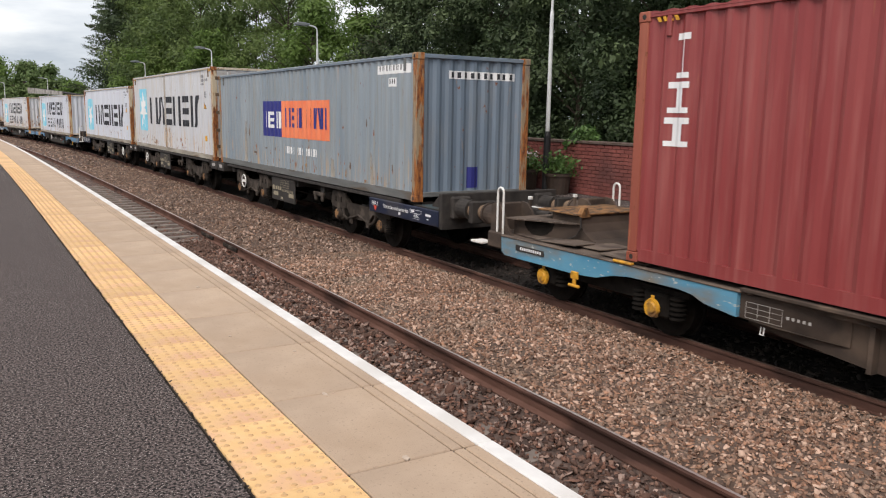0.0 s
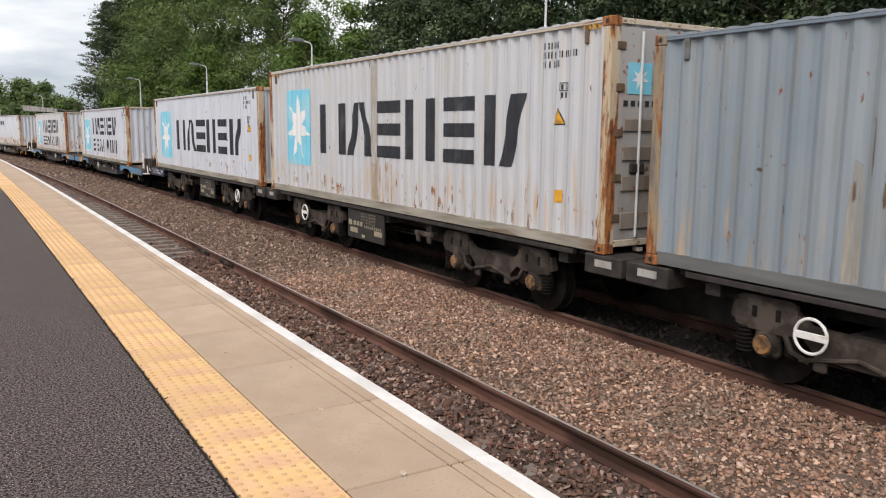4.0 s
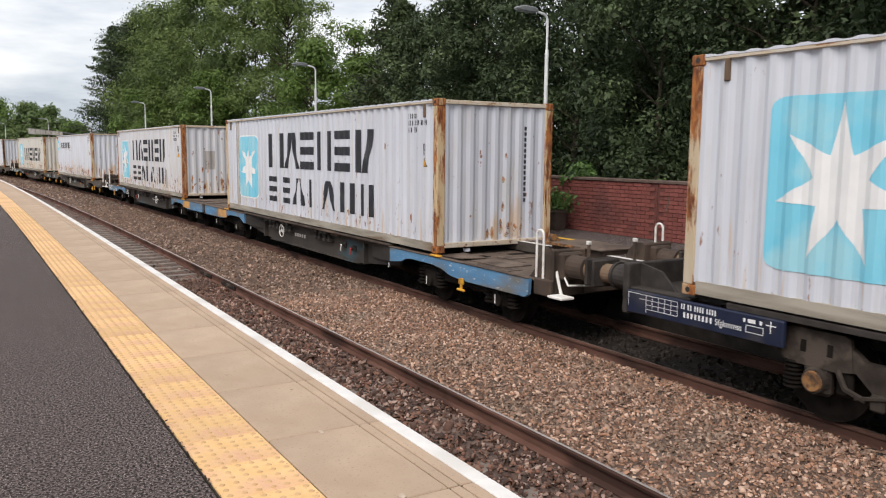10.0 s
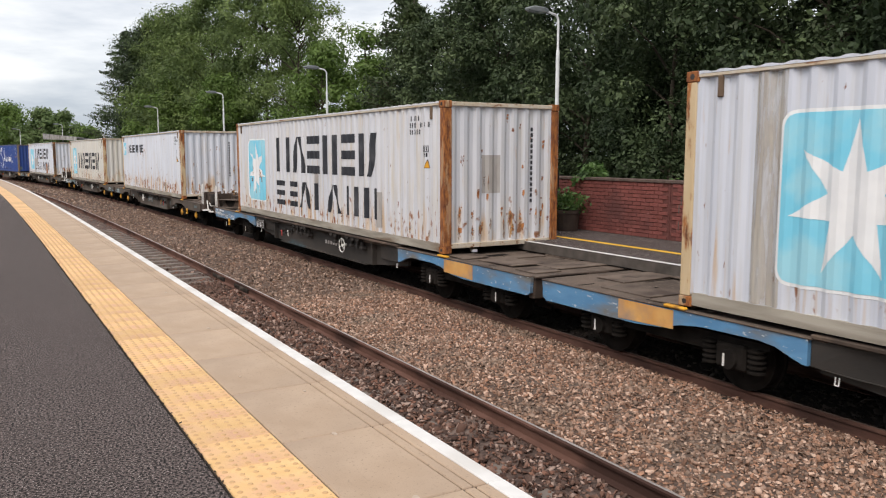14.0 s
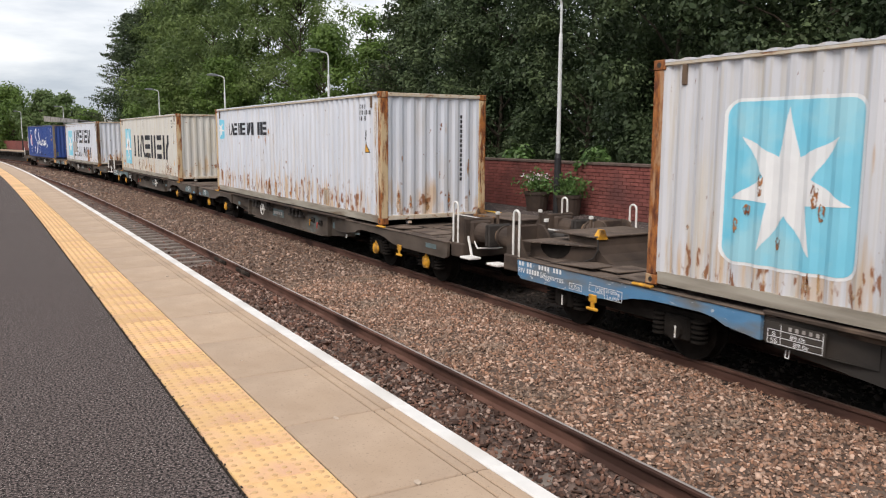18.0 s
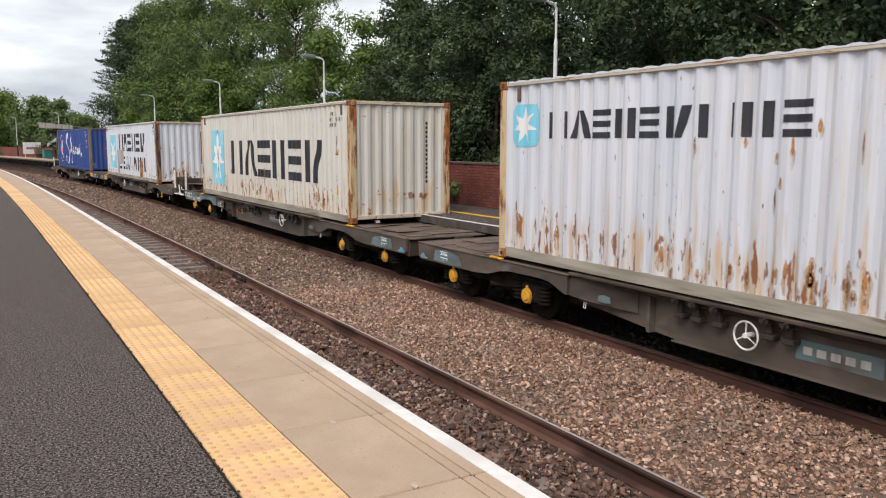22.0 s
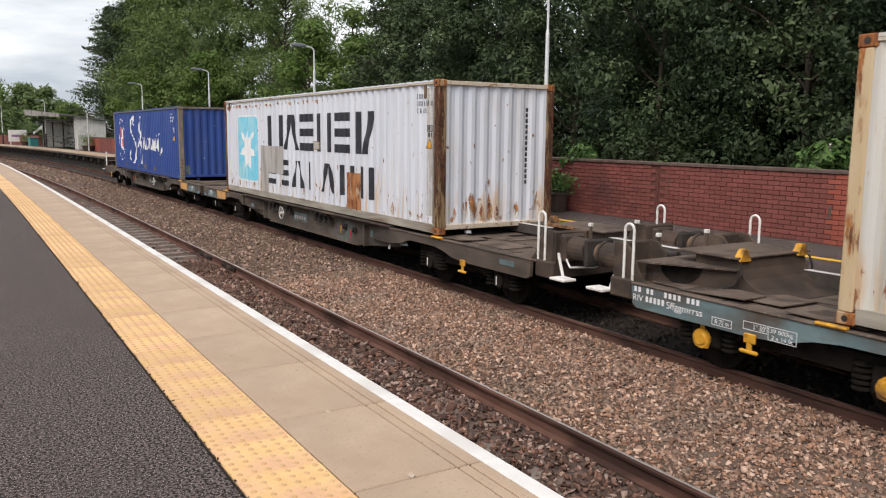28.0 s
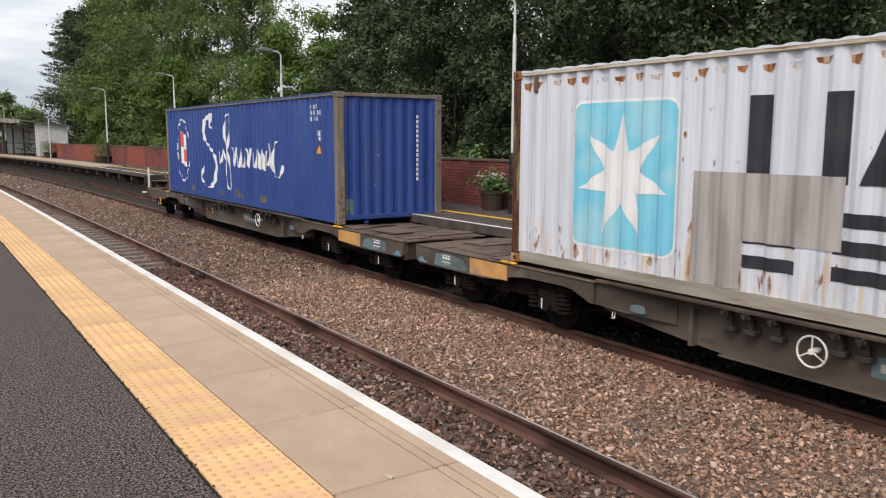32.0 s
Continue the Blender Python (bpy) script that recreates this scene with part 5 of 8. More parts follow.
def low_wagon(label, skirt, inner_skirt, girder, tray, patch=False, boxes_yellow=(False, False), text_end=False, plate=False, reach=0.64):
    w = thing("container_wagon", pose(0, 0, 0), label, "wagon", "wagons of the train")
    # decks over the bogies
    for e, d in ((-8.5, 1), (8.65, -1)):
        lo, hi = (e, -4.3) if d > 0 else (4.3, e)
        bm = boxed(-1.19, 1.19, lo, hi, 0.815, 0.84, 0.005)
        deck = part("deck_plate", bm, DECK_STEEL, w)
        for x0, x1, y0, y1, up in ((-1.0, -0.45, 1.0, 1.9, 0.0), (0.35, 0.95, 0.9, 1.9, 0.012), (-0.35, 0.3, 1.75, 2.1, 0.0), (0.55, 1.05, 0.2, 0.7, 0.008), (-1.12, -0.62, 2.0, 2.7, 0.014), (0.6, 1.12, 2.05, 2.9, 0.016), (-0.5, 0.5, 0.35, 0.9, 0.006)):
            q0, q1 = (e + y0, e + y1) if d > 0 else (e - y1, e - y0)
            bm = boxed(x0, x1, q0, q1, 0.842, 0.858, 0.003)
            for v in bm.verts:
                v.co.z += up * (1 + math.sin(4 * v.co.y + 3 * v.co.x))
            part("cover_plate", bm, DECK_PLATE, deck)
        # solid black plates paint the shade of holes and slots in the deck
        for x in (-0.62, 0.28):
            part("deck_hole", boxed(x - 0.22, x + 0.22, e + d * 2.30 - 0.11, e + d * 2.30 + 0.11, 0.836, 0.8435, 0.0), BOGIE_DARK, deck, "deck opening shown by a shade-black plate")
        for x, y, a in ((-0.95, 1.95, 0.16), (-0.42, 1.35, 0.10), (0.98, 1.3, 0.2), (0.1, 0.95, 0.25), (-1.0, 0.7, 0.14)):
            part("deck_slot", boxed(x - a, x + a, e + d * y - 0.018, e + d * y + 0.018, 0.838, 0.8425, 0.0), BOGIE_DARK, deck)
    for s in (-1, 1):
        for flip in (1, -1):
            out = skirt_outline(-8.45 if flip > 0 else -8.6)
            out = [(y * flip, z) for y, z in out]
            bm = prism(bmesh.new(), out, s * 1.235, s * 1.18)
            sk = part("sole_plate", bm, skirt if flip > 0 else inner_skirt, w)
            e = -8.45 if flip > 0 else -8.6
            bm = bmesh.new()
            box(bm, min(s * 1.15, s * 1.25), max(s * 1.15, s * 1.25), min(e * flip, -4.4 * flip), max(e * flip, -4.4 * flip), 0.828, 0.848, 0.006)
            part("edge_lip", bm, DECK_STEEL, sk)
            if patch and flip < 0:
                part("orange_patch", prism(bmesh.new(), [(6.15, 0.60), (7.05, 0.575), (7.05, 0.815), (6.15, 0.815)], s * 1.241, s * 1.232), ORANGE_PAINT, sk, "orange painted patch")
            # yellow corner lashing guide beside the load
            part("lashing_guide", boxed(min(s * 1.2, s * 1.27), max(s * 1.2, s * 1.27), flip * -6.12 - 0.16, flip * -6.12 + 0.16, 0.845, 0.88, 0.012), YELLOW_PAINT, w, "yellow container locator")
        # girder between the bogies, with ledge, brackets and stiffeners
        out = [(-4.44, 0.80), (-4.44, 0.47), (-3.0, 0.33), (-2.6, 0.30), (2.6, 0.30), (3.0, 0.33), (4.44, 0.47), (4.44, 0.80)]
        part("girder", prism(bmesh.new(), out, s * 1.02, s * 0.96), girder, w)
        part("girder_flange", boxed(min(s * 0.90, s * 1.08), max(s * 0.90, s * 1.08), -2.7, 2.7, 0.285, 0.305, 0.004), girder, w)
        part("side_ledge", boxed(min(s * 1.0, s * 1.235), max(s * 1.0, s * 1.235), -4.42, 4.42, 0.84, 0.882, 0.008), BROWN_STEEL, w)
        part("ledge_web", boxed(min(s * 0.98, s * 1.10), max(s * 0.98, s * 1.10), -4.42, 4.42, 0.76, 0.838, 0.004), BROWN_STEEL, w)
        for y in (-4.0, 4.0):
            e = -1 if y < 0 else 1
            bm = prism(bmesh.new(), [(e * 4.43, 0.82), (e * 4.43, 0.56), (e * 4.0, 0.53), (e * 3.3, 0.50), (e * 3.3, 0.82), (e * 4.0, 0.82)], s * 1.19, s * 1.025)
            for v in bm.verts:
                if abs(v.co.x) > 1.1 and abs(v.co.y) < 4.2:
                    v.co.x = s * (1.035 if abs(v.co.y) < 3.5 else 1.155)
            part("fairing_plate", bm, girder, w)
        if inner_skirt is PALE_BLUE:
            dashes(w, s, s * 1.192, [(-4.36, -3.92, 0.575 + 0.055 * k, 0.58 + 0.055 * k) for k in range(4)] + [(-4.36 + 0.143 * k, -4.355 + 0.143 * k, 0.58, 0.74) for k in range(4)] + [(-3.88 + 0.06 * k, -3.85 + 0.06 * k, 0.66, 0.69) for k in range(5)], MARK_GREY, "marking_line")
        for y in (-3.05, 3.05):
            part("stiffener", prism(bmesh.new(), [(y - 0.03, 0.77), (y - 0.03, 0.33), (y + 0.02, 0.33), (y + 0.02, 0.77)], s * 1.12, s * 1.0), girder, w)
        for y in (-1.3, -1.04, -0.75, -0.53, 1.12, 1.36, 2.0, 2.3, 2.55):
            bm = bmesh.new()
            box(bm, min(s * 1.02, s * 1.22), max(s * 1.02, s * 1.22), y - 0.05, y + 0.05, 0.78, 0.838, 0.008)
            box(bm, min(s * 1.06, s * 1.13), max(s * 1.06, s * 1.13), y - 0.035, y + 0.035, 0.66, 0.78, 0.008)
            box(bm, min(s * 1.02, s * 1.15), max(s * 1.02, s * 1.15), y - 0.07, y + 0.07, 0.60, 0.66, 0.01)
            tube(bm, [(s * 1.20, y - 0.05, 0.86), (s * 1.245, y - 0.03, 0.83), (s * 1.235, y, 0.77), (s * 1.19, y + 0.03, 0.80)], 0.009, 5)
            part("load_bracket", bm, DARK_STEEL, w)
        # brake cocks with coloured levers on their mounting plates
        for y, z, mt, lb in ((-1.99, 0.60, WHITE_PAINT if skirt is BLUE_PAINT else YELLOW_PAINT, "small pale valve lever"), (-2.47, 0.57, RED_PAINT, "small red valve lever")):
            bm = boxed(min(s * 1.02, s * 1.06), max(s * 1.02, s * 1.06), y - 0.07, y + 0.11, z - 0.05, z + 0.07, 0.01)
            rod(bm, (s * 1.05, y, z + 0.01), (s * 1.12, y, z + 0.01), 0.032, 0.024, 10)
            cock = part("brake_cock", bm, DARK_STEEL, w)
            bm = bmesh.new()
            tube(bm, [(s * 1.115, y, z + 0.01), (s * 1.13, y + 0.02, z - 0.03), (s * 1.13, y + 0.03, z - 0.12)], 0.011, 6)
            box(bm, min(s * 1.12, s * 1.14), max(s * 1.12, s * 1.14), y - 0.035, y + 0.035, z - 0.005, z + 0.028, 0.006)
            part("valve_lever", bm, mt, cock, lb)
        # lifting loops under the fairings
        for e in (-1, 1):
            part("grab_loop", tube(bmesh.new(), [(s * 1.12, e * 4.17, 0.50), (s * 1.13, e * 4.17, 0.42), (s * 1.13, e * 4.21, 0.42), (s * 1.12, e * 4.21, 0.50)], 0.006, 6), WHITE_PAINT, w, "small white grab loop")
        if girder is GREY_PAINT:
            for y, z, a, b in ((-3.30, 0.60, 0.13, 0.085), (-4.62, 0.60, 0.16, 0.035), (3.75, 0.62, 0.12, 0.05), (0.42, 0.56, 0.22, 0.055)):
                x = s * (1.0265 if abs(y) < 3.6 else 1.192)
                part("paint_patch", prism(bmesh.new(), [(y - a, z - b * 0.7), (y - a * 0.2, z - b), (y + a, z - b * 0.8), (y + a * 0.9, z + b * 0.6), (y + a * 0.1, z + b), (y - a * 0.85, z + b * 0.8)], x, x - s * 0.008), DUSTY_TEAL, w, "patch of bare teal paint")
            # bare paint and a small stencil near the inner end
            for name, y0, y1, z0, z1, mt, lb in (("paint_patch", 7.12, 8.04, 0.575, 0.80, DUSTY_TEAL, "rubbed teal paint"), ("paint_patch", 8.24, 8.53, 0.572, 0.672, PALE_BLUE, "bright blue paint corner")):
                part(name, prism(bmesh.new(), [(y0, z0 + 0.02), (y0 + 0.3 * (y1 - y0), z0), (y1, z0 + 0.01), (y1 - 0.05, z1 - 0.03), (y0 + 0.55 * (y1 - y0), z1), (y0 + 0.1, z1 - 0.06)], s * 1.234, s * 1.2385), mt, w, lb)
            dashes(w, s, s * 1.239, [(7.57, 7.82, 0.655 + 0.05 * k, 0.667 + 0.05 * k) for k in range(3)] + [(7.58 + 0.062 * k, 7.595 + 0.062 * k, 0.62 + 0.03 * (k % 2), 0.655) for k in range(4)] + [(7.60 + 0.07 * k, 7.645 + 0.07 * k, 0.72, 0.742) for k in range(3)], MARK_WHITE, "stencil_bar")
        hand_wheel(w, s * 1.16, 1.6, 0.60, 0.15)
        part("data_panel", prism(bmesh.new(), [(0.2, 0.46), (1.10, 0.46), (1.10, 0.66), (0.2, 0.66)], s * 1.026, s * 1.015), DUSTY_TEAL if girder is GREY_PAINT else SLATE_PAINT, w)
        dashes(w, s, s * 1.027, [(0.32 + 0.15 * k, 0.42 + 0.15 * k, 0.52, 0.60) for k in range(5)], MARK_GREY, "marking_bar")
        # hook, grab rails, steps
        hook = bmesh.new()
        x = s * 1.25
        box(hook, min(x, x + s * 0.03), max(x, x + s * 0.03), -6.80, -6.66, 0.50, 0.60, 0.008)
        box(hook, min(x, x + s * 0.03), max(x, x + s * 0.03), -6.76, -6.70, 0.42, 0.5, 0.008)
        box(hook, min(x, x + s * 0.04), max(x, x + s * 0.04), -6.84, -6.62, 0.39, 0.43, 0.012)
        part("rope_hook", hook, YELLOW_PAINT, w, "yellow rope hook")
        pts = [(s * 1.16, -8.52, 0.80), (s * 1.16, -8.52, 1.46)]
        for k in range(1, 6):
            t = math.pi * k / 6
            pts.append((s * 1.16, -8.52 - 0.075 + 0.075 * math.cos(t), 1.46 + 0.075 * math.sin(t)))
        pts += [(s * 1.16, -8.67, 1.46), (s * 1.16, -8.67, 0.72)]
        part("grab_rail", tube(bmesh.new(), pts, 0.017), WHITE_PAINT, w, "white hooped grab rail")
        bm = boxed(min(s * 1.05, s * 1.28), max(s * 1.05, s * 1.28), -9.22, -8.92, 0.64, 0.675, 0.008)
        tube(bm, [(s * 1.08, -8.86, 0.98), (s * 1.08, -8.98, 0.66)], 0.022)
        part("step", bm, WHITE_PAINT, w, "white shunter's step")
    part("coupling_handle", tube(bmesh.new(), [(-1.02, -8.9, 0.98), (-1.02, -9.05, 0.80), (-0.62, -9.08, 0.78), (-0.35, -9.05, 0.82)], 0.014, 6), WHITE_PAINT, w, "white coupling handle")
    part("centre_sill", boxed(-0.95, 0.95, -4.4, 4.4, 0.55, 0.79, 0.0), DARK_STEEL, w)
    for y0, y1 in ((-8.7, -4.4), (4.4, 8.6)):
        part("end_sill", boxed(-0.5, 0.5, y0, y1, 0.6, 0.81, 0.0), DARK_STEEL, w)
    # outer end: headstock, cheeks, hump
    part("headstock", boxed(-1.2, 1.2, -8.87, -8.5, 0.62, 0.86, 0.02), BROWN_STEEL, w)
    for s in (-1, 1):
        horn = [(-8.87, 0.62), (-8.87, 1.26), (-8.80, 1.29), (-8.66, 1.27), (-8.54, 1.15), (-8.46, 0.98), (-8.36, 0.86), (-8.30, 0.84)]
        for x in (0.60, 1.12):
            part("buffer_cheek", prism(bmesh.new(), horn, s * x - 0.02, s * x + 0.02), BROWN_STEEL, w)
        part("buffer_box", boxed(min(s * 0.6, s * 1.14), max(s * 0.6, s * 1.14), -8.87, -8.80, 0.80, 1.28, 0.02), BROWN_STEEL, w)
        part("pocket_post", boxed(s * 0.45 - 0.02, s * 0.45 + 0.02, -8.82, -8.78, 0.86, 1.31, 0.004), BROWN_STEEL, w)
        part("post_cap", boxed(s * 0.45 - 0.028, s * 0.45 + 0.028, -8.828, -8.772, 1.31, 1.36, 0.004), WHITE_PAINT, w, "white post cap")
    if not tray:
        # a raised plate over the far half of the deck, with rusty edges and a triangular marker
        part("end_plate", boxed(0.33, 1.16, -8.22, -6.86, 1.10, 1.124, 0.006), DECK_PLATE, w)
        part("end_plate_web", boxed(0.42, 1.08, -8.18, -6.92, 0.842, 1.10, 0.0), BROWN_STEEL, w)
        part("plate_edge", boxed(0.30, 0.345, -7.55, -6.86, 1.085, 1.13, 0.006), ORANGE_RUST, w, "tan rusty plate edge")
        marker = prism(bmesh.new(), [(-6.90, 1.12), (-6.80, 1.06), (-6.80, 1.24), (-6.90, 1.24)], 0.36, 0.60)
        for v in marker.verts:
            if v.co.z > 1.2:
                v.co.x = 0.48 + (v.co.x - 0.48) * 0.3
        part("plate_marker", marker, ORANGE_RUST, w, "tan triangular marker")
    else:
        # a box that narrows from the headstock to the saddle, with a scooped opening in each flank
        bm = bmesh.new()
        plan = [(-0.98, -8.48), (0.98, -8.48), (0.98, -8.36), (0.61, -7.44), (-0.61, -7.44), (-0.98, -8.36)]
        low = [bm.verts.new((x, y, 0.842)) for x, y in plan]
        high = [bm.verts.new((x, y, 1.085)) for x, y in plan]
        bm.faces.new(low[::-1])
        bm.faces.new(high)
        for k in range(6):
            bm.faces.new((low[k], low[(k + 1) % 6], high[(k + 1) % 6], high[k]))
        part("raised_tray", bm, BROWN_STEEL, w)
        bm = bmesh.new()
        plan = [(-1.13, -8.48), (1.13, -8.48), (1.13, -8.30), (0.66, -7.43), (-0.66, -7.43), (-1.13, -8.30)]
        low = [bm.verts.new((x, y, 1.087)) for x, y in plan]
        high = [bm.verts.new((x, y, 1.105)) for x, y in plan]
        bm.faces.new(low[::-1])
        bm.faces.new(high)
        for k in range(6):
            bm.faces.new((low[k], low[(k + 1) % 6], high[(k + 1) % 6], high[k]))
        part("tray_lip", bm, DECK_STEEL, w)
        for s in (-1, 1):
            bm = bmesh.new()
            face = Vector((-s * 0.37, 0.92, 0)).normalized()
            out = Vector((s * 0.92, 0.37, 0)).normalized()
            rim = [(0.0, 0.23), (0.50, 0.23), (0.46, 0.12), (0.38, 0.05), (0.26, 0.02), (0.14, 0.03), (0.05, 0.09), (0.0, 0.16)]
            mid = Vector((s * 0.98, -8.36, 0.845)) + face * 0.10
            a = [bm.verts.new(mid + face * u + out * 0.006 + Vector((0, 0, h))) for u, h in rim]
            b = [bm.verts.new(mid + face * u - out * 0.02 + Vector((0, 0, h))) for u, h in rim]
            bm.faces.new(a)
            for k in range(8):
                bm.faces.new((a[k], a[(k + 1) % 8], b[(k + 1) % 8], b[k]))
            # a black plate paints the shade inside the scoop
            part("tray_opening", bm, BOGIE_DARK, w, "scooped opening shown by a shade-black plate")
        hump = [(-8.05, 0.845), (-8.05, 1.215), (-7.45, 1.215), (-7.42, 1.10), (-7.34, 0.99), (-7.18, 0.90), (-6.80, 0.845)]
        part("saddle", prism(bmesh.new(), hump, -0.60, 0.60), BROWN_STEEL, w)
        part("saddle_plate", boxed(-0.68, 0.68, -8.30, -7.42, 1.217, 1.24, 0.006), DECK_STEEL if not plate else ORANGE_RUST, w)
        for s in (-1, 1):
            marker = prism(bmesh.new(), [(-7.49, 1.24), (-7.41, 1.19), (-7.41, 1.33), (-7.49, 1.33)], s * 0.52 - 0.095, s * 0.52 + 0.095)
            for v in marker.verts:
                if v.co.z > 1.3:
                    v.co.x = s * 0.52 + (v.co.x - s * 0.52) * 0.3
            part("saddle_marker", marker, ORANGE_RUST if plate else YELLOW_PAINT, w, "tan triangular marker" if plate else "yellow triangular marker")
            part("hose", tube(bmesh.new(), [(s * 0.62, -7.40, 1.20), (s * 0.645, -7.36, 1.05), (s * 0.66, -7.44, 0.93), (s * 0.70, -7.60, 0.855)], 0.012, 6), DARK_STEEL, w)
            bm = boxed(min(s * 0.74, s * 1.10), max(s * 0.74, s * 1.10), -7.85, -6.95, 0.846, 0.857, 0.0)
            for v in bm.verts:
                v.co.z += 0.035 * abs(math.sin(3.1 * (v.co.y + 7.85))) + (0.03 if v.co.y > -7.2 else 0.0)
            part("loose_plate", bm, DECK_STEEL, w, "warped loose deck plate")
    buffers(w, -8.87, BROWN_STEEL, 1.05, reach)
    part("inner_headstock", boxed(-1.17, 1.17, 8.45, 8.6, 0.5, 0.815, 0.02), BROWN_STEEL, w)
    part("drawbar", rod(bmesh.new(), (0, 8.6, 0.72), (0, 8.87, 0.72), 0.07), BROWN_STEEL, w)
    part("drawbar_collar", boxed(-0.22, 0.22, 8.55, 8.66, 0.6, 0.84, 0.02), BROWN_STEEL, w)
    # the outer end stands further from the load than the inner one
    for ob in w.children_recursive:
        far = max(v.co.y for v in ob.data.vertices)
        for v in ob.data.vertices:
            if v.co.y < -4.5 and (far < -4.5 or far > 3.0 or v.co.y < -4.6) and ob.name.split(".")[0] != "lashing_guide":
                v.co.y -= 0.24
    # bogies
    for c, flip in ((-6.64 if skirt is DUSTY_TEAL else -6.74, 1), (6.5, -1)):
        bog = part("bogie", boxed(-0.6, 0.6, c - 0.25, c + 0.25, 0.38, 0.6, 0.02), DARK_STEEL, w)
        for s in (-1, 1):
            for k, y in enumerate((c + flip * 1.04, c - flip * 1.04)):
                bm = bmesh.new()
                box(bm, min(s * 0.96, s * 1.10), max(s * 0.96, s * 1.10), y - 0.2, y + 0.2, 0.27, 0.56, 0.03)
                rod(bm, (s * 1.08, y, 0.385), (s * 1.14, y, 0.385), 0.12, 0.105, sides=14)
                # the shade below the sole plate is in this part's colour
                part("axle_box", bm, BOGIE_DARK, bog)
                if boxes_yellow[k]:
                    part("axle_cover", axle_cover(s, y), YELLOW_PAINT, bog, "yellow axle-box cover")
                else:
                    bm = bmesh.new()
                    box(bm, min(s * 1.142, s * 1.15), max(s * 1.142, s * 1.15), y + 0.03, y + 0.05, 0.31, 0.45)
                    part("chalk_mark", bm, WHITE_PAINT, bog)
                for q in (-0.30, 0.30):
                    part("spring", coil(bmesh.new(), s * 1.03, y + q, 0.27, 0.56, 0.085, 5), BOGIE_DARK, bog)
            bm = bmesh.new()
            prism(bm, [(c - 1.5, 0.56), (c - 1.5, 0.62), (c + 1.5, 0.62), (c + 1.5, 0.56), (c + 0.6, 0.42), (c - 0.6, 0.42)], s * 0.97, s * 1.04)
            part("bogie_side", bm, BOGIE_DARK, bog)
        for y in (c - 1.04, c + 1.04):
            wheelset(w, y, 0.38)
    if text_end:
        for text, size, y, z, wide in (("RIV", 0.105, -8.66, 0.648, 0.17), ("Sffggmrrss", 0.115, -8.13, 0.640, 0.52), ("R 75 m", 0.075, -7.44, 0.605, 0.18), ("1\u00b0 30'", 0.075, -6.96, 0.645, 0.15), ("39 000kg", 0.06, -6.76, 0.655, 0.26), ("2 x 14.0t", 0.06, -6.74, 0.590, 0.24)):
            lettering(w, text, size, y, z, 1.2405, MARK_WHITE, True, wide)
        skip = (0, 0, 0.06, 0.06, 0.20, 0.20, 0.20, 0.20, 0.26, 0.26, 0.26)
        dashes(w, 1, 1.2375, [(-8.64 + 0.068 * k + skip[k], -8.60 + 0.068 * k + skip[k], 0.752, 0.815) for k in range(11)] + [(-8.45 + 0.062 * k, -8.412 + 0.062 * k, 0.652, 0.722) for k in range(5)], MARK_WHITE)
        for y0, y1, z0, z1 in ((-7.48, -7.22, 0.588, 0.675), (-7.08, -6.79, 0.628, 0.715), (-6.78, -6.46, 0.575, 0.715)):
            dashes(w, 1, 1.2375, [(y0, y1, z0, z0 + 0.006), (y0, y1, z1 - 0.006, z1), (y0, y0 + 0.006, z0 + 0.006, z1 - 0.006), (y1 - 0.006, y1, z0 + 0.006, z1 - 0.006)], MARK_WHITE, "marking_line")
        # load table beside the lettered sole plate
        table = part("load_table", boxed(1.186, 1.197, -4.40, -3.74, 0.545, 0.775, 0.003), SLATE_PAINT, w, "slate load table with white rules")
        dashes(table, 1, 1.1965, [(-4.38, -3.76, z, z + 0.006) for z in (0.555, 0.625, 0.695)] + [(y, y + 0.006, 0.561, 0.695) for y in (-4.38, -4.23, -3.766)] + [(y, y + 0.006, 0.701, 0.765) for y in (-4.23, -3.766)], MARK_WHITE, "marking_line")
        dashes(table, 1, 1.1965, [(-4.14 + 0.075 * k, -4.105 + 0.075 * k, 0.715, 0.755) for k in range(5)], MARK_GREY, "marking_bar")
        for text, y, z, wide in (("S", -4.33, 0.638, 0.045), ("89.0t", -4.12, 0.638, 0.17), ("SS", -4.345, 0.568, 0.085), ("89.0t", -4.08, 0.568, 0.17)):
            lettering(table, text, 0.062, y, z, 1.1995, MARK_WHITE, True, wide)
    if plate:
        for s in (-1, 1):
            part("number_board", boxed(min(s * 1.245, s * 1.236), max(s * 1.245, s * 1.236), -8.31, -7.66 if skirt is PALE_BLUE else -7.95, 0.675, 0.755, 0.0), PANEL if skirt is PALE_BLUE else DUSTY_TEAL, w)
            if skirt is PALE_BLUE:
                dashes(w, s, s * 1.246, [(-8.20 + 0.05 * k, -8.17 + 0.05 * k, 0.695, 0.735) for k in range(10)], MARK_WHITE if skirt is PALE_BLUE else MARK_GREY)
    return w


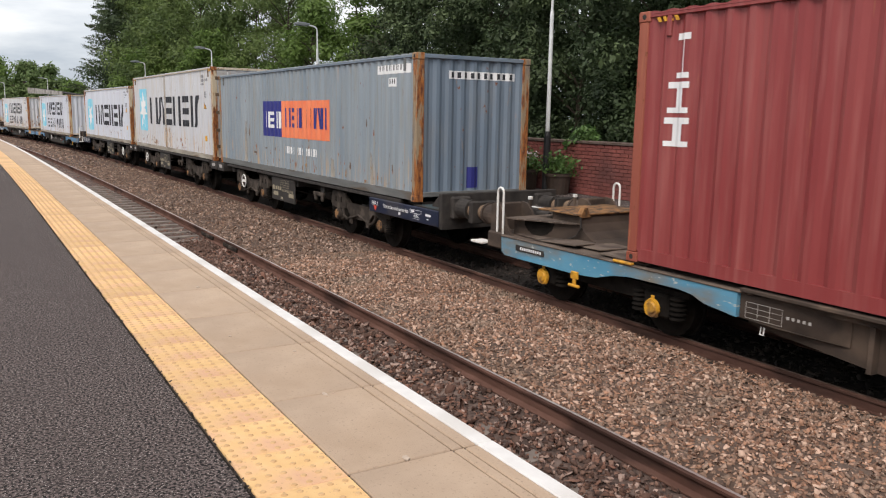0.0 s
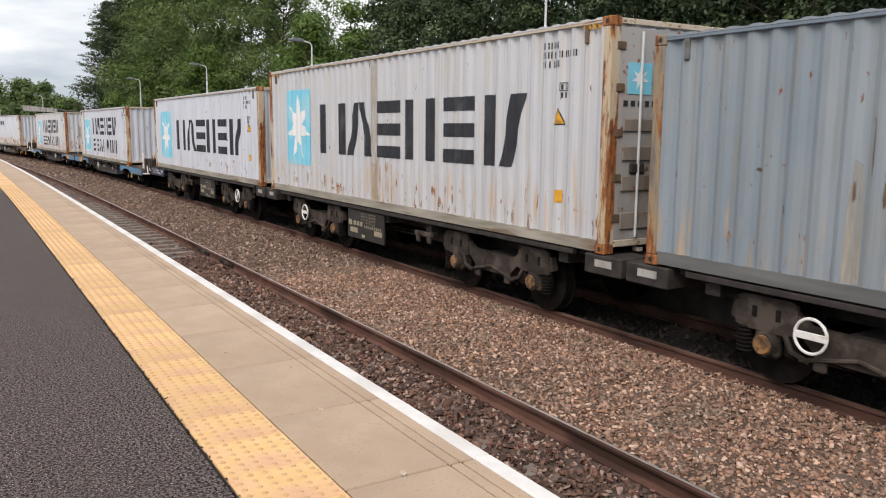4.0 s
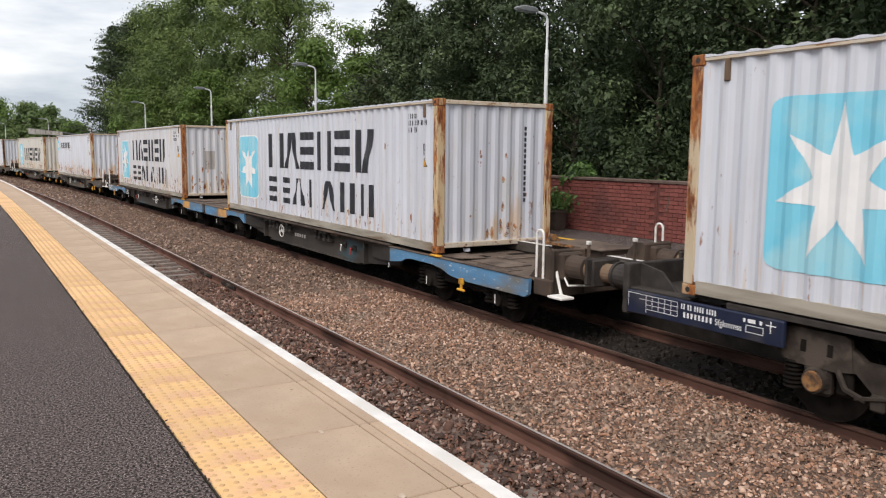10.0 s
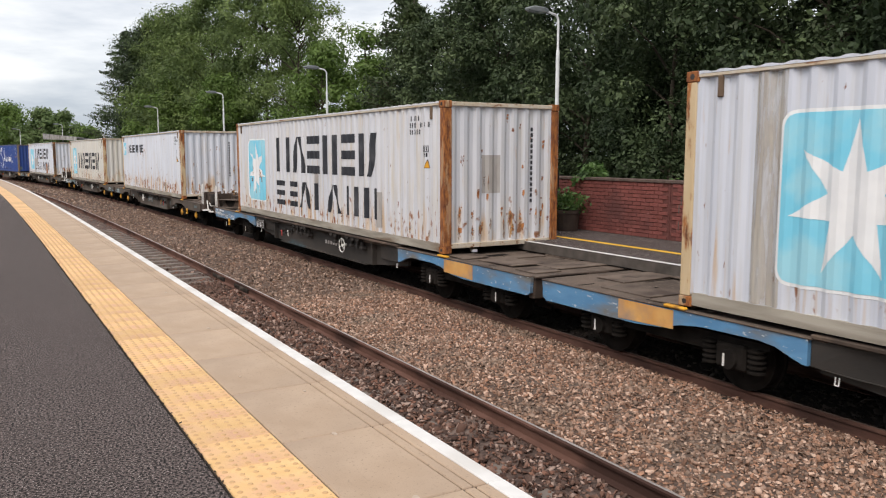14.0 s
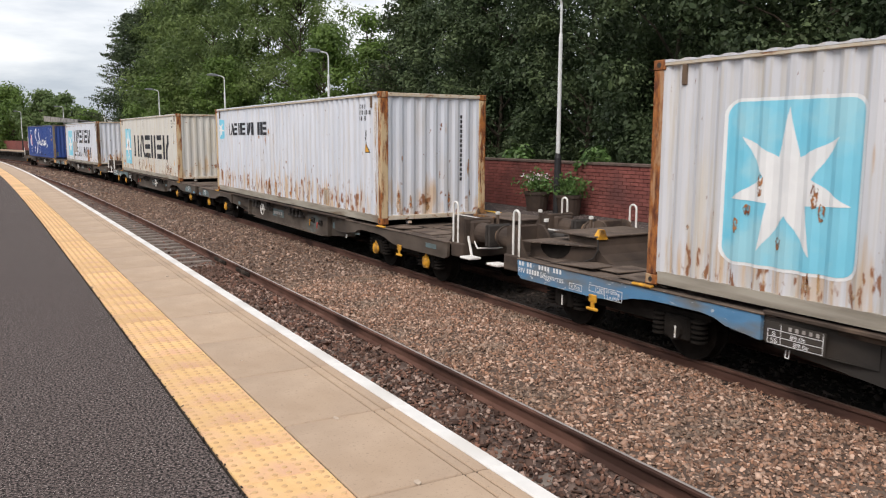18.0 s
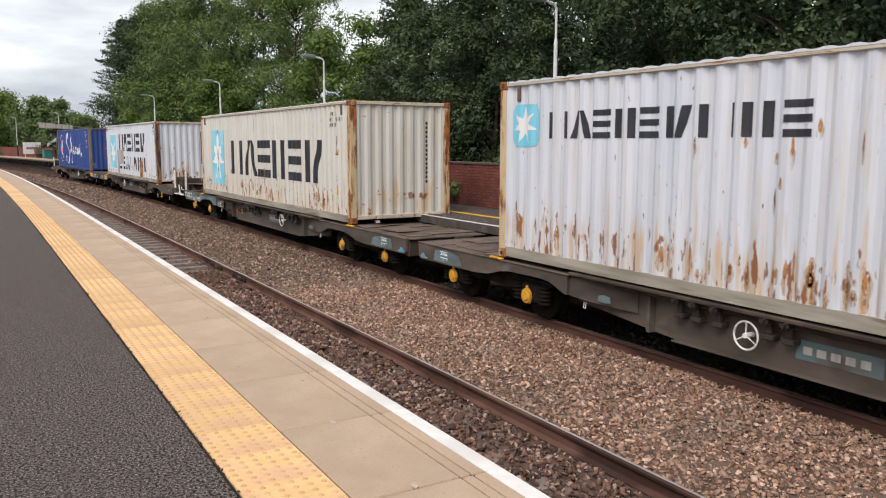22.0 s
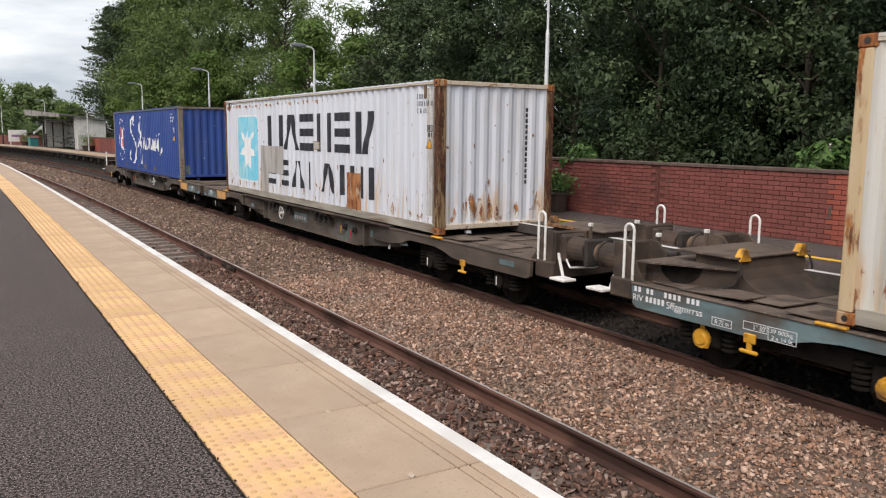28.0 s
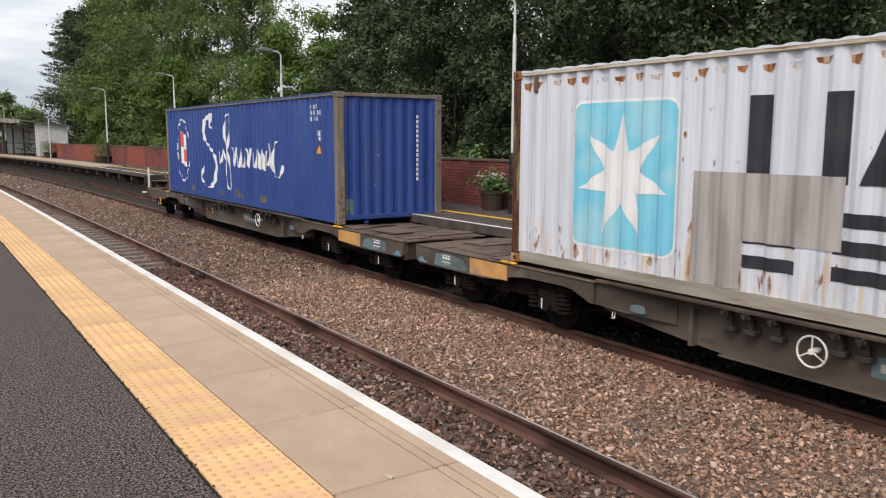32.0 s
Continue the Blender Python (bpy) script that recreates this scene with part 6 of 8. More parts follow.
def lettering(parent, text, size, y, z, x, mat, flip=False, wide=None):
    """Painted words on the platform side, reading towards smaller y in the world for a wagon running rear end first."""
    cu = bpy.data.curves.new("lettering", "FONT")
    cu.body, cu.size, cu.extrude = text, size, 0.0008
    tmp = new("lettering_source", cu)
    me = bpy.data.meshes.new_from_object(tmp.evaluated_get(bpy.context.evaluated_depsgraph_get()))
    bpy.data.objects.remove(tmp)
    me.materials.clear()
    me.materials.append(mat)
    if wide:
        k = wide / max(v.co.x for v in me.vertices)
        for v in me.vertices:
            v.co.x *= k
    ob = new("lettering", me)
    ob.parent = parent
    ob.matrix_local = pose(x, y, z, 90, 0, 90 if flip else -90)
    return ob


def tall_wagon(label, front_plate, rear_plate, panel_end):
    """A flat wagon with Y-type bogies; the plates are navy sole plates where it has an outer end."""
    w = thing("container_wagon", pose(0, 0, 0), label, "wagon", "wagons of the train")
    part("spine", boxed(-0.5, 0.5, -6.05, 6.05, 0.72, 1.0, 0.0), DARK_STEEL, w)
    part("deck_frame", boxed(-1.05, 1.05, -6.05, 6.05, 0.98, 1.045, 0.0), DARK_STEEL, w)
    for y in (-5.2, -1.6, 0.0, 1.6, 5.2):
        part("cross_beam", boxed(-1.1, 1.1, y - 0.1, y + 0.1, 0.82, 0.98, 0.01), DARK_STEEL, w)
    for s in (-1, 1):
        part("side_beam", boxed(min(s * 1.12, s * 1.2), max(s * 1.12, s * 1.2), -5.5, 5.5, 0.985, 1.05, 0.006), DARK_STEEL, w)
        for e, has in ((-1, front_plate), (1, rear_plate)):
            if not has:
                blk = part("load_block", boxed(min(s * 0.7, s * 1.24), max(s * 0.7, s * 1.24), e * 6.08 - 0.36, e * 6.08 + 0.30, 0.80, 1.045, 0.015), DARK_STEEL, w)
                part("block_label", boxed(min(s * 1.241, s * 1.245), max(s * 1.241, s * 1.245), e * 6.08 - 0.2, e * 6.08 + 0.1, 0.9, 0.99, 0.0), MARK_GREY, blk)
        # instrument and data panel
        c = 0.80 * panel_end
        pan = part("data_panel", boxed(min(s * 1.12, s * 1.16), max(s * 1.12, s * 1.16), c - 0.81, c + 0.81, 0.385, 0.965, 0.008), PANEL, w, "dark data panel with pale markings")
        x = s * 1.163
        dashes(pan, s, x, [(c - 0.45, c + 0.15, 0.91 - 0.06 * k, 0.915 - 0.06 * k) for k in range(4)] + [(c - 0.45 + 0.12 * k, c - 0.445 + 0.12 * k, 0.735, 0.91) for k in range(6)], MARK_CREAM, "marking_line")
        dashes(pan, s, x, [(c - 0.70 + 0.085 * k, c - 0.665 + 0.085 * k, 0.63, 0.69) for k in range(9)], MARK_CREAM)
        for y0, y1, z0, z1 in ((0.33, 0.68, 0.50, 0.60), (-0.75, -0.42, 0.52, 0.62), (0.0, 0.14, 0.43, 0.49), (0.60, 0.74, 0.64, 0.75), (0.40, 0.52, 0.65, 0.74), (0.25, 0.36, 0.65, 0.74), (0.11, 0.21, 0.65, 0.74)):
            part("emblem_bar", boxed(min(x, x + s * 0.003), max(x, x + s * 0.003), c + y0, c + y1, z0, z1, 0.0), MARK_CREAM, pan)
        part("panel_inset", boxed(min(x, x + s * 0.004), max(x, x + s * 0.004), c - 0.76, c - 0.48, 0.70, 0.93, 0.0), DARK_STEEL, pan)
    if front_plate:
        lettering(w, "FWA A", 0.115, -4.43, 0.855, -1.2455, MARK_WHITE, wide=0.27)
        lettering(w, "Not to be used on ferries", 0.105, -4.92, 0.845, -1.2455, MARK_WHITE, wide=0.97)
        lettering(w, "980", 0.09, -6.13, 0.812, -1.2455, MARK_WHITE, wide=0.13)
    if rear_plate:
        lettering(w, "Sfgkmmss", 0.095, 5.60, 0.80, -1.2455, MARK_WHITE, wide=0.34)
    if rear_plate and not front_plate or panel_end < 0:
        lettering(w, "Sfgkmmss", 0.11, 0.80 * panel_end + 0.05, 0.405, -1.1635, MARK_CREAM)
    # brake gear under the middle
    bm = bmesh.new()
    rod(bm, (-0.75, -1.2 * panel_end, 0.72), (-0.75, -2.0 * panel_end, 0.72), 0.11, sides=14)
    part("brake_cylinder", bm, DARK_STEEL, w)
    bm = bmesh.new()
    rod(bm, (-0.7, 1.9, 0.62), (-0.7, -1.9, 0.62), 0.018, sides=6)
    rod(bm, (0.0, 2.0, 0.5), (0.0, -2.0, 0.5), 0.03, sides=6)
    part("brake_rod", bm, DARK_STEEL, w)
    bm = bmesh.new()
    box(bm, -1.15, -1.08, -1.45 * panel_end - 0.28, -1.45 * panel_end + 0.28, 0.74, 0.82, 0.01)
    for k in (-0.2, 0.18):
        box(bm, -1.14, -1.09, -1.45 * panel_end + k - 0.06, -1.45 * panel_end + k + 0.06, 0.62, 0.76, 0.015)
    part("valve_bracket", bm, BOGIE_STEEL, w)
    for e, has in ((-1, front_plate), (1, rear_plate)):
        if has:
            inner = 4.30 if e < 0 else 4.78
            for s in (-1, 1):
                pl = part("sole_plate", boxed(min(s * 1.18, s * 1.24), max(s * 1.18, s * 1.24), min(e * inner, e * 6.92), max(e * inner, e * 6.92), 0.715, 0.985, 0.012), NAVY_PAINT, w, "navy sole plate with white markings")
                x = s * 1.243
                if e > 0:
                    dashes(pl, s, x, [(6.12 + 0.095 * k, 6.126 + 0.095 * k, 0.796 if k < 5 else 0.75, 0.952) for k in range(6)] + [(6.12, 6.70 if k > 1 else 6.60, 0.79 + 0.054 * k, 0.796 + 0.054 * k) for k in range(4)] + [(6.70, 6.89, 0.955, 0.962), (6.884, 6.89, 0.80, 0.955)], MARK_WHITE, "marking_line")
                    gaps = (0, 0, 1, 1, 2, 2, 2, 2, 3, 3, 3, 3)
                    dashes(pl, s, x, [(6.054 - 0.036 * k - 0.022 * gaps[k], 6.071 - 0.036 * k - 0.022 * gaps[k], 0.89, 0.95) for k in range(12)], MARK_WHITE)
                    dashes(pl, s, x, [(6.008 - 0.052 * k, 6.033 - 0.052 * k, 0.80, 0.86) for k in range(8)], MARK_WHITE)
                    dashes(pl, s, x, [(5.22, 5.245, 0.9, 0.94), (5.1, 5.19, 0.9, 0.94), (5.02, 5.05, 0.9, 0.94), (4.86, 4.98, 0.91, 0.92), (4.915, 4.925, 0.84, 0.96), (5.0, 5.21, 0.80, 0.806), (5.0, 5.21, 0.87, 0.876), (5.204, 5.21, 0.806, 0.87), (5.0, 5.006, 0.806, 0.87)], MARK_WHITE, "marking_bar")
                else:
                    dashes(pl, s, x, [(-6.37, -5.97, 0.865, 0.871), (-6.37, -5.97, 0.925, 0.931), (-6.37, -6.364, 0.871, 0.925), (-5.976, -5.97, 0.871, 0.925), (-6.12, -6.0, 0.885, 0.915), (-6.30, -6.10, 0.80, 0.806), (-6.30, -6.10, 0.77, 0.776), (-5.60, -5.53, 0.775, 0.825), (-6.70, -6.52, 0.86, 0.90), (-6.62, -6.56, 0.80, 0.82)], MARK_WHITE, "marking_bar")
                    part("warning_triangle", prism(bmesh.new(), [(-4.645, 0.845), (-4.505, 0.845), (-4.575, 0.745)], x - s * 0.001, x + s * 0.002), MARK_RED, pl, "red and white warning triangle")
                    part("direction_mark", prism(bmesh.new(), [(-6.14, 0.835), (-6.10, 0.835), (-6.12, 0.806)], x - s * 0.001, x + s * 0.002), MARK_WHITE, pl)
            part("deck_plate", boxed(-1.19, 1.19, min(e * 6.0, e * 6.92), max(e * 6.0, e * 6.92), 0.985, 1.01, 0.004), SLATE_PAINT, w)
            part("end_sill", boxed(-0.9, 0.9, min(e * 5.8, e * 6.9), max(e * 5.8, e * 6.9), 0.72, 0.985, 0.0), DARK_STEEL, w)
            part("headstock", boxed(-1.22, 1.22, min(e * 6.92, e * 7.02), max(e * 6.92, e * 7.02), 0.68, 1.29, 0.012), DARK_STEEL, w)
            for s in (-1, 1):
                part("headstock_web", prism(bmesh.new(), [(e * 6.92, 1.01), (e * 6.92, 1.28), (e * 6.6, 1.22), (e * 6.35, 1.01)], s * 0.98, s * 1.02), DARK_STEEL, w)
            if e < 0:
                buffers(w, -7.02, DARK_STEEL)
            else:
                before = set(w.children)
                buffers(w, -7.02, DARK_STEEL)
                for o in set(w.children) - before:
                    o.matrix_local = pose(0, 0, 0, 0, 0, 180) @ o.matrix_local
    # bogies
    for c in (-3.5, 3.5):
        bog = part("bogie", boxed(-0.95, 0.95, c - 0.22, c + 0.22, 0.50, 0.72, 0.02), DARK_STEEL, w)
        for s in (-1, 1):
            x0, x1 = s * 0.98, s * 1.07
            out = [(c - 1.46, 0.66), (c - 1.42, 0.84), (c - 0.74, 0.86), (c - 0.55, 0.72), (c + 0.55, 0.72), (c + 0.74, 0.86), (c + 1.42, 0.84), (c + 1.46, 0.66), (c + 1.28, 0.60), (c + 0.62, 0.60), (c + 0.42, 0.42), (c - 0.42, 0.42), (c - 0.62, 0.60), (c - 1.28, 0.60)]
            part("side_frame", prism(bmesh.new(), out, x0, x1), BOGIE_STEEL, bog)
            for d in (-1, 1):
                y = c + d * 1.02
                bm = bmesh.new()
                cheek = [(y - 0.37, 0.60), (y - 0.34, 0.90), (y - 0.28, 0.93), (y + 0.28, 0.93), (y + 0.34, 0.90), (y + 0.37, 0.60), (y + 0.2, 0.57), (y - 0.2, 0.57)]
                part("frame_cheek", prism(bmesh.new(), cheek, s * 1.04, s * 1.085), BOGIE_STEEL, bog)
                # raised black boxes paint the shade of slots in the cheek
                for k in (-0.14, 0.14):
                    box(bm, min(s * 1.084, s * 1.089), max(s * 1.084, s * 1.089), y + k - 0.03, y + k + 0.03, 0.70, 0.82, 0.0)
                part("frame_slot", bm, WHEEL_STEEL, bog)
                bm = bmesh.new()
                box(bm, min(s * 0.96, s * 1.08), max(s * 0.96, s * 1.08), y - 0.15, y + 0.15, 0.30, 0.60, 0.04)
                rod(bm, (s * 1.06, y, 0.44), (s * 1.12, y, 0.44), 0.145, 0.12, sides=16)
                part("axle_box", bm, BOGIE_STEEL, bog)
                part("axle_cover", rod(bmesh.new(), (s * 1.118, y, 0.44), (s * 1.14, y, 0.44), 0.105, 0.095, sides=16), ORANGE_RUST, bog, "orange-brown round axle cover")
                # damper and springs take their under-wagon shade from the colour
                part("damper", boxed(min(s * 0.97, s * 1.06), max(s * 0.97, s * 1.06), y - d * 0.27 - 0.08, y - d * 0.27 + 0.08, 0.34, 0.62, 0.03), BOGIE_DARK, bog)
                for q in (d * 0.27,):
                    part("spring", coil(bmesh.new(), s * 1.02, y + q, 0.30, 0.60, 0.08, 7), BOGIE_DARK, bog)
                bm = bmesh.new()
                tube(bm, [(s * 1.08, y - d * 0.22, 0.60), (s * 1.10, y - d * 0.32, 0.44), (s * 1.10, y - d * 0.52, 0.38)], 0.028, 6)
                box(bm, min(s * 1.04, s * 1.10), max(s * 1.04, s * 1.10), y - d * 0.62 - 0.07, y - d * 0.62 + 0.07, 0.30, 0.46, 0.02)
                part("brake_hanger", bm, BOGIE_STEEL, bog)
            bm = bmesh.new()
            tube(bm, [(s * 1.10, c - 0.6, 0.38), (s * 1.10, c, 0.52), (s * 1.10, c + 0.6, 0.38)], 0.022, 6)
            part("brake_rigging", bm, BOGIE_STEEL, bog)
        for y in (c - 1.02, c + 1.02):
            wheelset(w, y, 0.44)
        if c * panel_end > 0:
            for s in (-1, 1):
                hand_wheel(w, s * 1.17, c + 0.46 * panel_end, 0.66, 0.17, True, 52 * s if panel_end < 0 else 0)
    return w


wagons = []
wagons.append((low_wagon("low container wagon with faded blue sole plates and yellow axle covers", PALE_BLUE, PALE_BLUE, BROWN_STEEL, True, False, (True, True), plate=True), 180))
wagons.append((tall_wagon("dark flat wagon with navy sole plates at its leading end", True, False, 1), 0))
wagons.append((tall_wagon("dark flat wagon between close-coupled loads", False, False, 1), 0))
wagons.append((tall_wagon("dark flat wagon with navy sole plates at its trailing end", False, True, -1), 0))
wagons.append((low_wagon("low container wagon with bright blue sole plates", BLUE_PAINT, BLUE_PAINT, SLATE_PAINT, False, True), 0))
wagons.append((low_wagon("low container wagon with blue sole plates and white lettering", BLUE_PAINT, BLUE_PAINT, SLATE_PAINT, True, True, text_end=True, reach=0.585), 180))
wagons.append((low_wagon("low container wagon coated in brown brake dust", GREY_PAINT, GREY_PAINT, GREY_PAINT, False, False, (True, True), plate=True, reach=0.585), 0))
wagons.append((low_wagon("low dust-brown container wagon with pale blue lettered end", DUSTY_TEAL, GREY_PAINT, GREY_PAINT, True, False, (True, True), text_end=True, reach=0.585), 180))
wagons.append((low_wagon("low dust-brown container wagon with orange inner patch", GREY_PAINT, GREY_PAINT, GREY_PAINT, False, True, plate=True, reach=0.585), 0))
wagons.append((low_wagon("last low dust-brown container wagon of the train", GREY_PAINT, GREY_PAINT, GREY_PAINT, True, True), 180))

# where each load's leading end stands along the line at the start, and how far the train has run each second
LEADS = [-5.23, 12.22, 25.11, 38.12, 55.66, 73.12, 92.52, 110.18, 129.53, 147.14]
RUN = [-0.03, 4.44, 8.78, 13.34, 17.79, 22.1, 26.44, 30.81, 35.37, 39.7, 44.23, 48.61, 53.05, 57.41, 61.53, 65.67, 69.83, 74.16, 78.44, 82.57, 86.8, 90.8, 94.83, 98.73, 102.71, 106.68, 110.46, 114.3, 118.11, 121.92, 125.63, 129.32, 133.08]
LOAD_Z = [-0.135, 0.03, 0.03, 0.03] + [-0.135] * 6


def run(t):
    i = min(int(t), 31)
    d = lambda k: (RUN[min(k + 1, 32)] - RUN[max(k - 1, 0)]) / (min(k + 1, 32) - max(k - 1, 0))
    u = t - i
    return RUN[i] * (1 + 2 * u) * (1 - u) ** 2 + d(i) * u * (1 - u) ** 2 + RUN[i + 1] * u * u * (3 - 2 * u) + d(i + 1) * u * u * (u - 1)


def load_pose(i, t, z, mid=False):
    s = LEADS[i] - run(t)
    x0, y0, _ = along(s, FAR_C)
    x1, y1, _ = along(s + BOX_L, FAR_C)
    th = math.degrees(math.atan2(x0 - x1, y1 - y0))
    return pose((x0 + x1) / 2, (y0 + y1) / 2, z, 0, 0, th) if mid else pose(x0, y0, z, 0, 0, th)


def motions():
    times = [k * 0.5 for k in range(65)]
    for i in range(10):
        walk(boxes[i], [(t, load_pose(i, t, LOAD_Z[i])) for t in times])
        w, turn = wagons[i]
        walk(w, [(t, load_pose(i, t, RAIL_Z, True) @ pose(0, 0, 0, 0, 0, turn)) for t in times])
    turns = {w: a for w, a in wagons}
    for ob, y, r in wheelsets:
        way = 1 if turns[ob.parent] == 0 else -1
        rows = []
        for k in range(321):
            t = k / 10
            rows.append((t, Matrix.Translation((0, y, r)) @ Matrix.Rotation(way * run(t) / r, 4, "X")))
        walk(ob, rows)


# ---- far platform furniture ----
def lamp_post(s, off):
    t = thing("street_lamp", spot(s, off), "white steel platform lamp post with grey lantern", "lamp post", "platform lamp posts")
    bm = bmesh.new()
    rod(bm, (0, 0, 0), (0, 0, 1.18), 0.08, 0.07, 12)
    rod(bm, (0, 0, 1.18), (0, 0, 1.27), 0.07, 0.045, 12)
    part("pole_base", bm, BLACK_PAINT, t, "black painted pole base")
    bm = bmesh.new()
    rod(bm, (0, 0, 1.26), (0, 0, 3.6), 0.045, 0.038, 12)
    rod(bm, (0, 0, 3.56), (0, 0, 3.66), 0.042, 0.03, 12)
    pts = [(0, 0, 3.6), (0, 0, 4.22)] + [(-0.14 + 0.14 * math.cos(radians(a)), 0, 4.22 + 0.14 * math.sin(radians(a))) for a in (20, 40, 60, 80)] + [(-0.36, 0, 4.40)]
    tube(bm, pts, 0.025)
    part("pole", bm, GALV, t)
    bm = bmesh.new()
    prof = [(-0.29, 4.375), (-0.35, 4.345), (-0.72, 4.355), (-0.80, 4.395), (-0.78, 4.435), (-0.64, 4.47), (-0.40, 4.46), (-0.29, 4.43)]
    lo = [bm.verts.new((y, -0.085, z)) for y, z in prof]
    hi = [bm.verts.new((y, 0.085, z)) for y, z in prof]
    bm.faces.new(lo)
    bm.faces.new(hi[::-1])
    for i in range(len(lo)):
        j = (i + 1) % len(lo)
        bm.faces.new((lo[i], hi[i], hi[j], lo[j]))
    bmesh.ops.bevel(bm, geom=bm.edges[:], offset=0.02, segments=1, affect="EDGES")
    part("lantern", bm, LAMP_GREY, t, "grey lantern")
    return t


for s in (13.03, 25.2, 37.4, 50.6, 84.0, 102.5):
    lamp_post(s, 8.2 if s < 60 else 8.4)

LEAF_DARK = material("dark_leaf", (0.027, 0.045, 0.020), (0.072, 0.105, 0.047), 0.9, 0.6, island=0.30, blotch=(0.105, 0.143, 0.062), blotch_scale=0.7, blotch_at=(0.52, 0.70), spec=0.3)
LEAF_MID = material("mid_green_leaf", (0.085, 0.128, 0.040), (0.195, 0.262, 0.084), 0.55, 0.6, island=0.22, blotch=(0.074, 0.112, 0.038), blotch_scale=0.4, spec=0.3)
LEAF_LIME = material("lime_green_leaf", (0.080, 0.140, 0.028), (0.15, 0.225, 0.055), 0.6, 0.55, island=0.2, spec=0.3)
LEAF_FIR = material("fir_needle", (0.030, 0.048, 0.021), (0.070, 0.098, 0.040), 0.7, 0.6, island=0.3, blotch=(0.085, 0.118, 0.044), blotch_scale=0.5, spec=0.3)
# Distance haze is put into this lighter leaf colour.
LEAF_FAR = material("haze_paled_leaf", (0.095, 0.150, 0.050), (0.165, 0.225, 0.085), 0.4, 0.6, island=0.2, spec=0.3)
LEAF_PLANT = material("planter_leaf", (0.05, 0.11, 0.03), (0.13, 0.22, 0.06), 6, 0.5, island=0.4)
BARK = material("bark", (0.035, 0.028, 0.020), (0.085, 0.068, 0.05), 6, 0.95, stretch=(1, 1, 0.25), bump=0.6, bump_scale=20)
FLOWER = material("pale_flower", (0.55, 0.45, 0.50), (0.75, 0.68, 0.70), 8, 0.6)
TUB = material("brown_tub", (0.035, 0.024, 0.019), (0.065, 0.045, 0.034), 6, 0.8, bump=0.3, bump_scale=40)


def let_light_through(mat, amount=0.3):
    """Thin leaves pass some light on."""
    n, l = mat.node_tree.nodes, mat.node_tree.links
    b, out = n["Principled BSDF"], n["Material Output"]
    tr = n.new("ShaderNodeBsdfTranslucent")
    l.new(b.inputs["Base Color"].links[0].from_socket, tr.inputs["Color"])
    mix = n.new("ShaderNodeMixShader")
    mix.inputs[0].default_value = amount
    l.new(b.outputs[0], mix.inputs[1])
    l.new(tr.outputs[0], mix.inputs[2])
    l.new(mix.outputs[0], out.inputs["Surface"])


for leaf in (LEAF_DARK, LEAF_MID, LEAF_LIME, LEAF_FIR, LEAF_PLANT, LEAF_FAR):
    let_light_through(leaf, 0.35 if leaf in (LEAF_MID, LEAF_LIME, LEAF_FAR) else 0.25)


def leaf_mesh(name, centres, sizes, rng, mat, droop=0.3, slim=0.55, out=None):
    """Diamond leaves, each an island; with out given their faces turn outwards and up."""
    n = len(centres)
    a = rng.normal(size=(n, 3))
    a[:, 2] -= droop
    if out is None:
        face = rng.normal(size=(n, 3))
    else:
        face = out * 0.75 + np.array((0, 0, 0.45)) + rng.normal(size=(n, 3)) * 0.42
    face /= np.linalg.norm(face, axis=1)[:, None]
    b = np.cross(a, face)
    b /= np.linalg.norm(b, axis=1)[:, None]
    a = np.cross(face, b)
    sz = np.asarray(sizes)[:, None]
    c = np.asarray(centres)
    v = np.stack([c - a * sz * 0.5, c + b * sz * slim * 0.5, c + a * sz * 0.5, c - b * sz * slim * 0.5], 1).reshape(-1, 3)
    me = bpy.data.meshes.new(name)
    me.vertices.add(4 * n)
    me.vertices.foreach_set("co", v.ravel())
    me.loops.add(4 * n)
    me.loops.foreach_set("vertex_index", np.arange(4 * n, dtype=np.int32))
    me.polygons.add(n)
    me.polygons.foreach_set("loop_start", np.arange(0, 4 * n, 4, dtype=np.int32))
    me.materials.append(mat)
    me.update()
    me.validate()
    return me


def clumps(rng, count, radius, low, high, full=0.7, lump=1.0, shell=0.0):
    """Centres and radii of the leaf masses of a crown; shell pushes them to its outside."""
    out = []
    for k in range(count):
        u = rng.random()
        z = low + (high - low) * u
        f = (z - low) / (high - low)
        r = radius * (math.sin(math.pi * min(1, max(0.06, f * 0.82 + 0.16))) ** full)
        t = rng.random() * 2 * math.pi
        q = r * (shell + (1 - shell) * math.sqrt(rng.random())) * (0.80 + 0.16 * math.sin(3 * t + 0.9 * z) + 0.08 * rng.normal())
        out.append((q * math.cos(t), q * math.sin(t), z, lump * radius * (0.20 + 0.18 * rng.random())))
    return out


def crown_points(rng, masses, per):
    pts, outs = [], []
    for x, y, z, r in masses:
        d = rng.normal(size=(per, 3))
        d /= np.linalg.norm(d, axis=1)[:, None]
        rad = r * (0.45 + 0.6 * rng.random(per) ** 0.7) * (1 + 0.22 * np.sin(5 * d[:, 0] + 9 * x) * np.cos(6 * d[:, 1] + 4 * z))
        pts.append(np.array((x, y, z)) + d * rad[:, None] * (1, 1, 0.75))
        outs.append(d)
    return np.concatenate(pts), np.concatenate(outs)


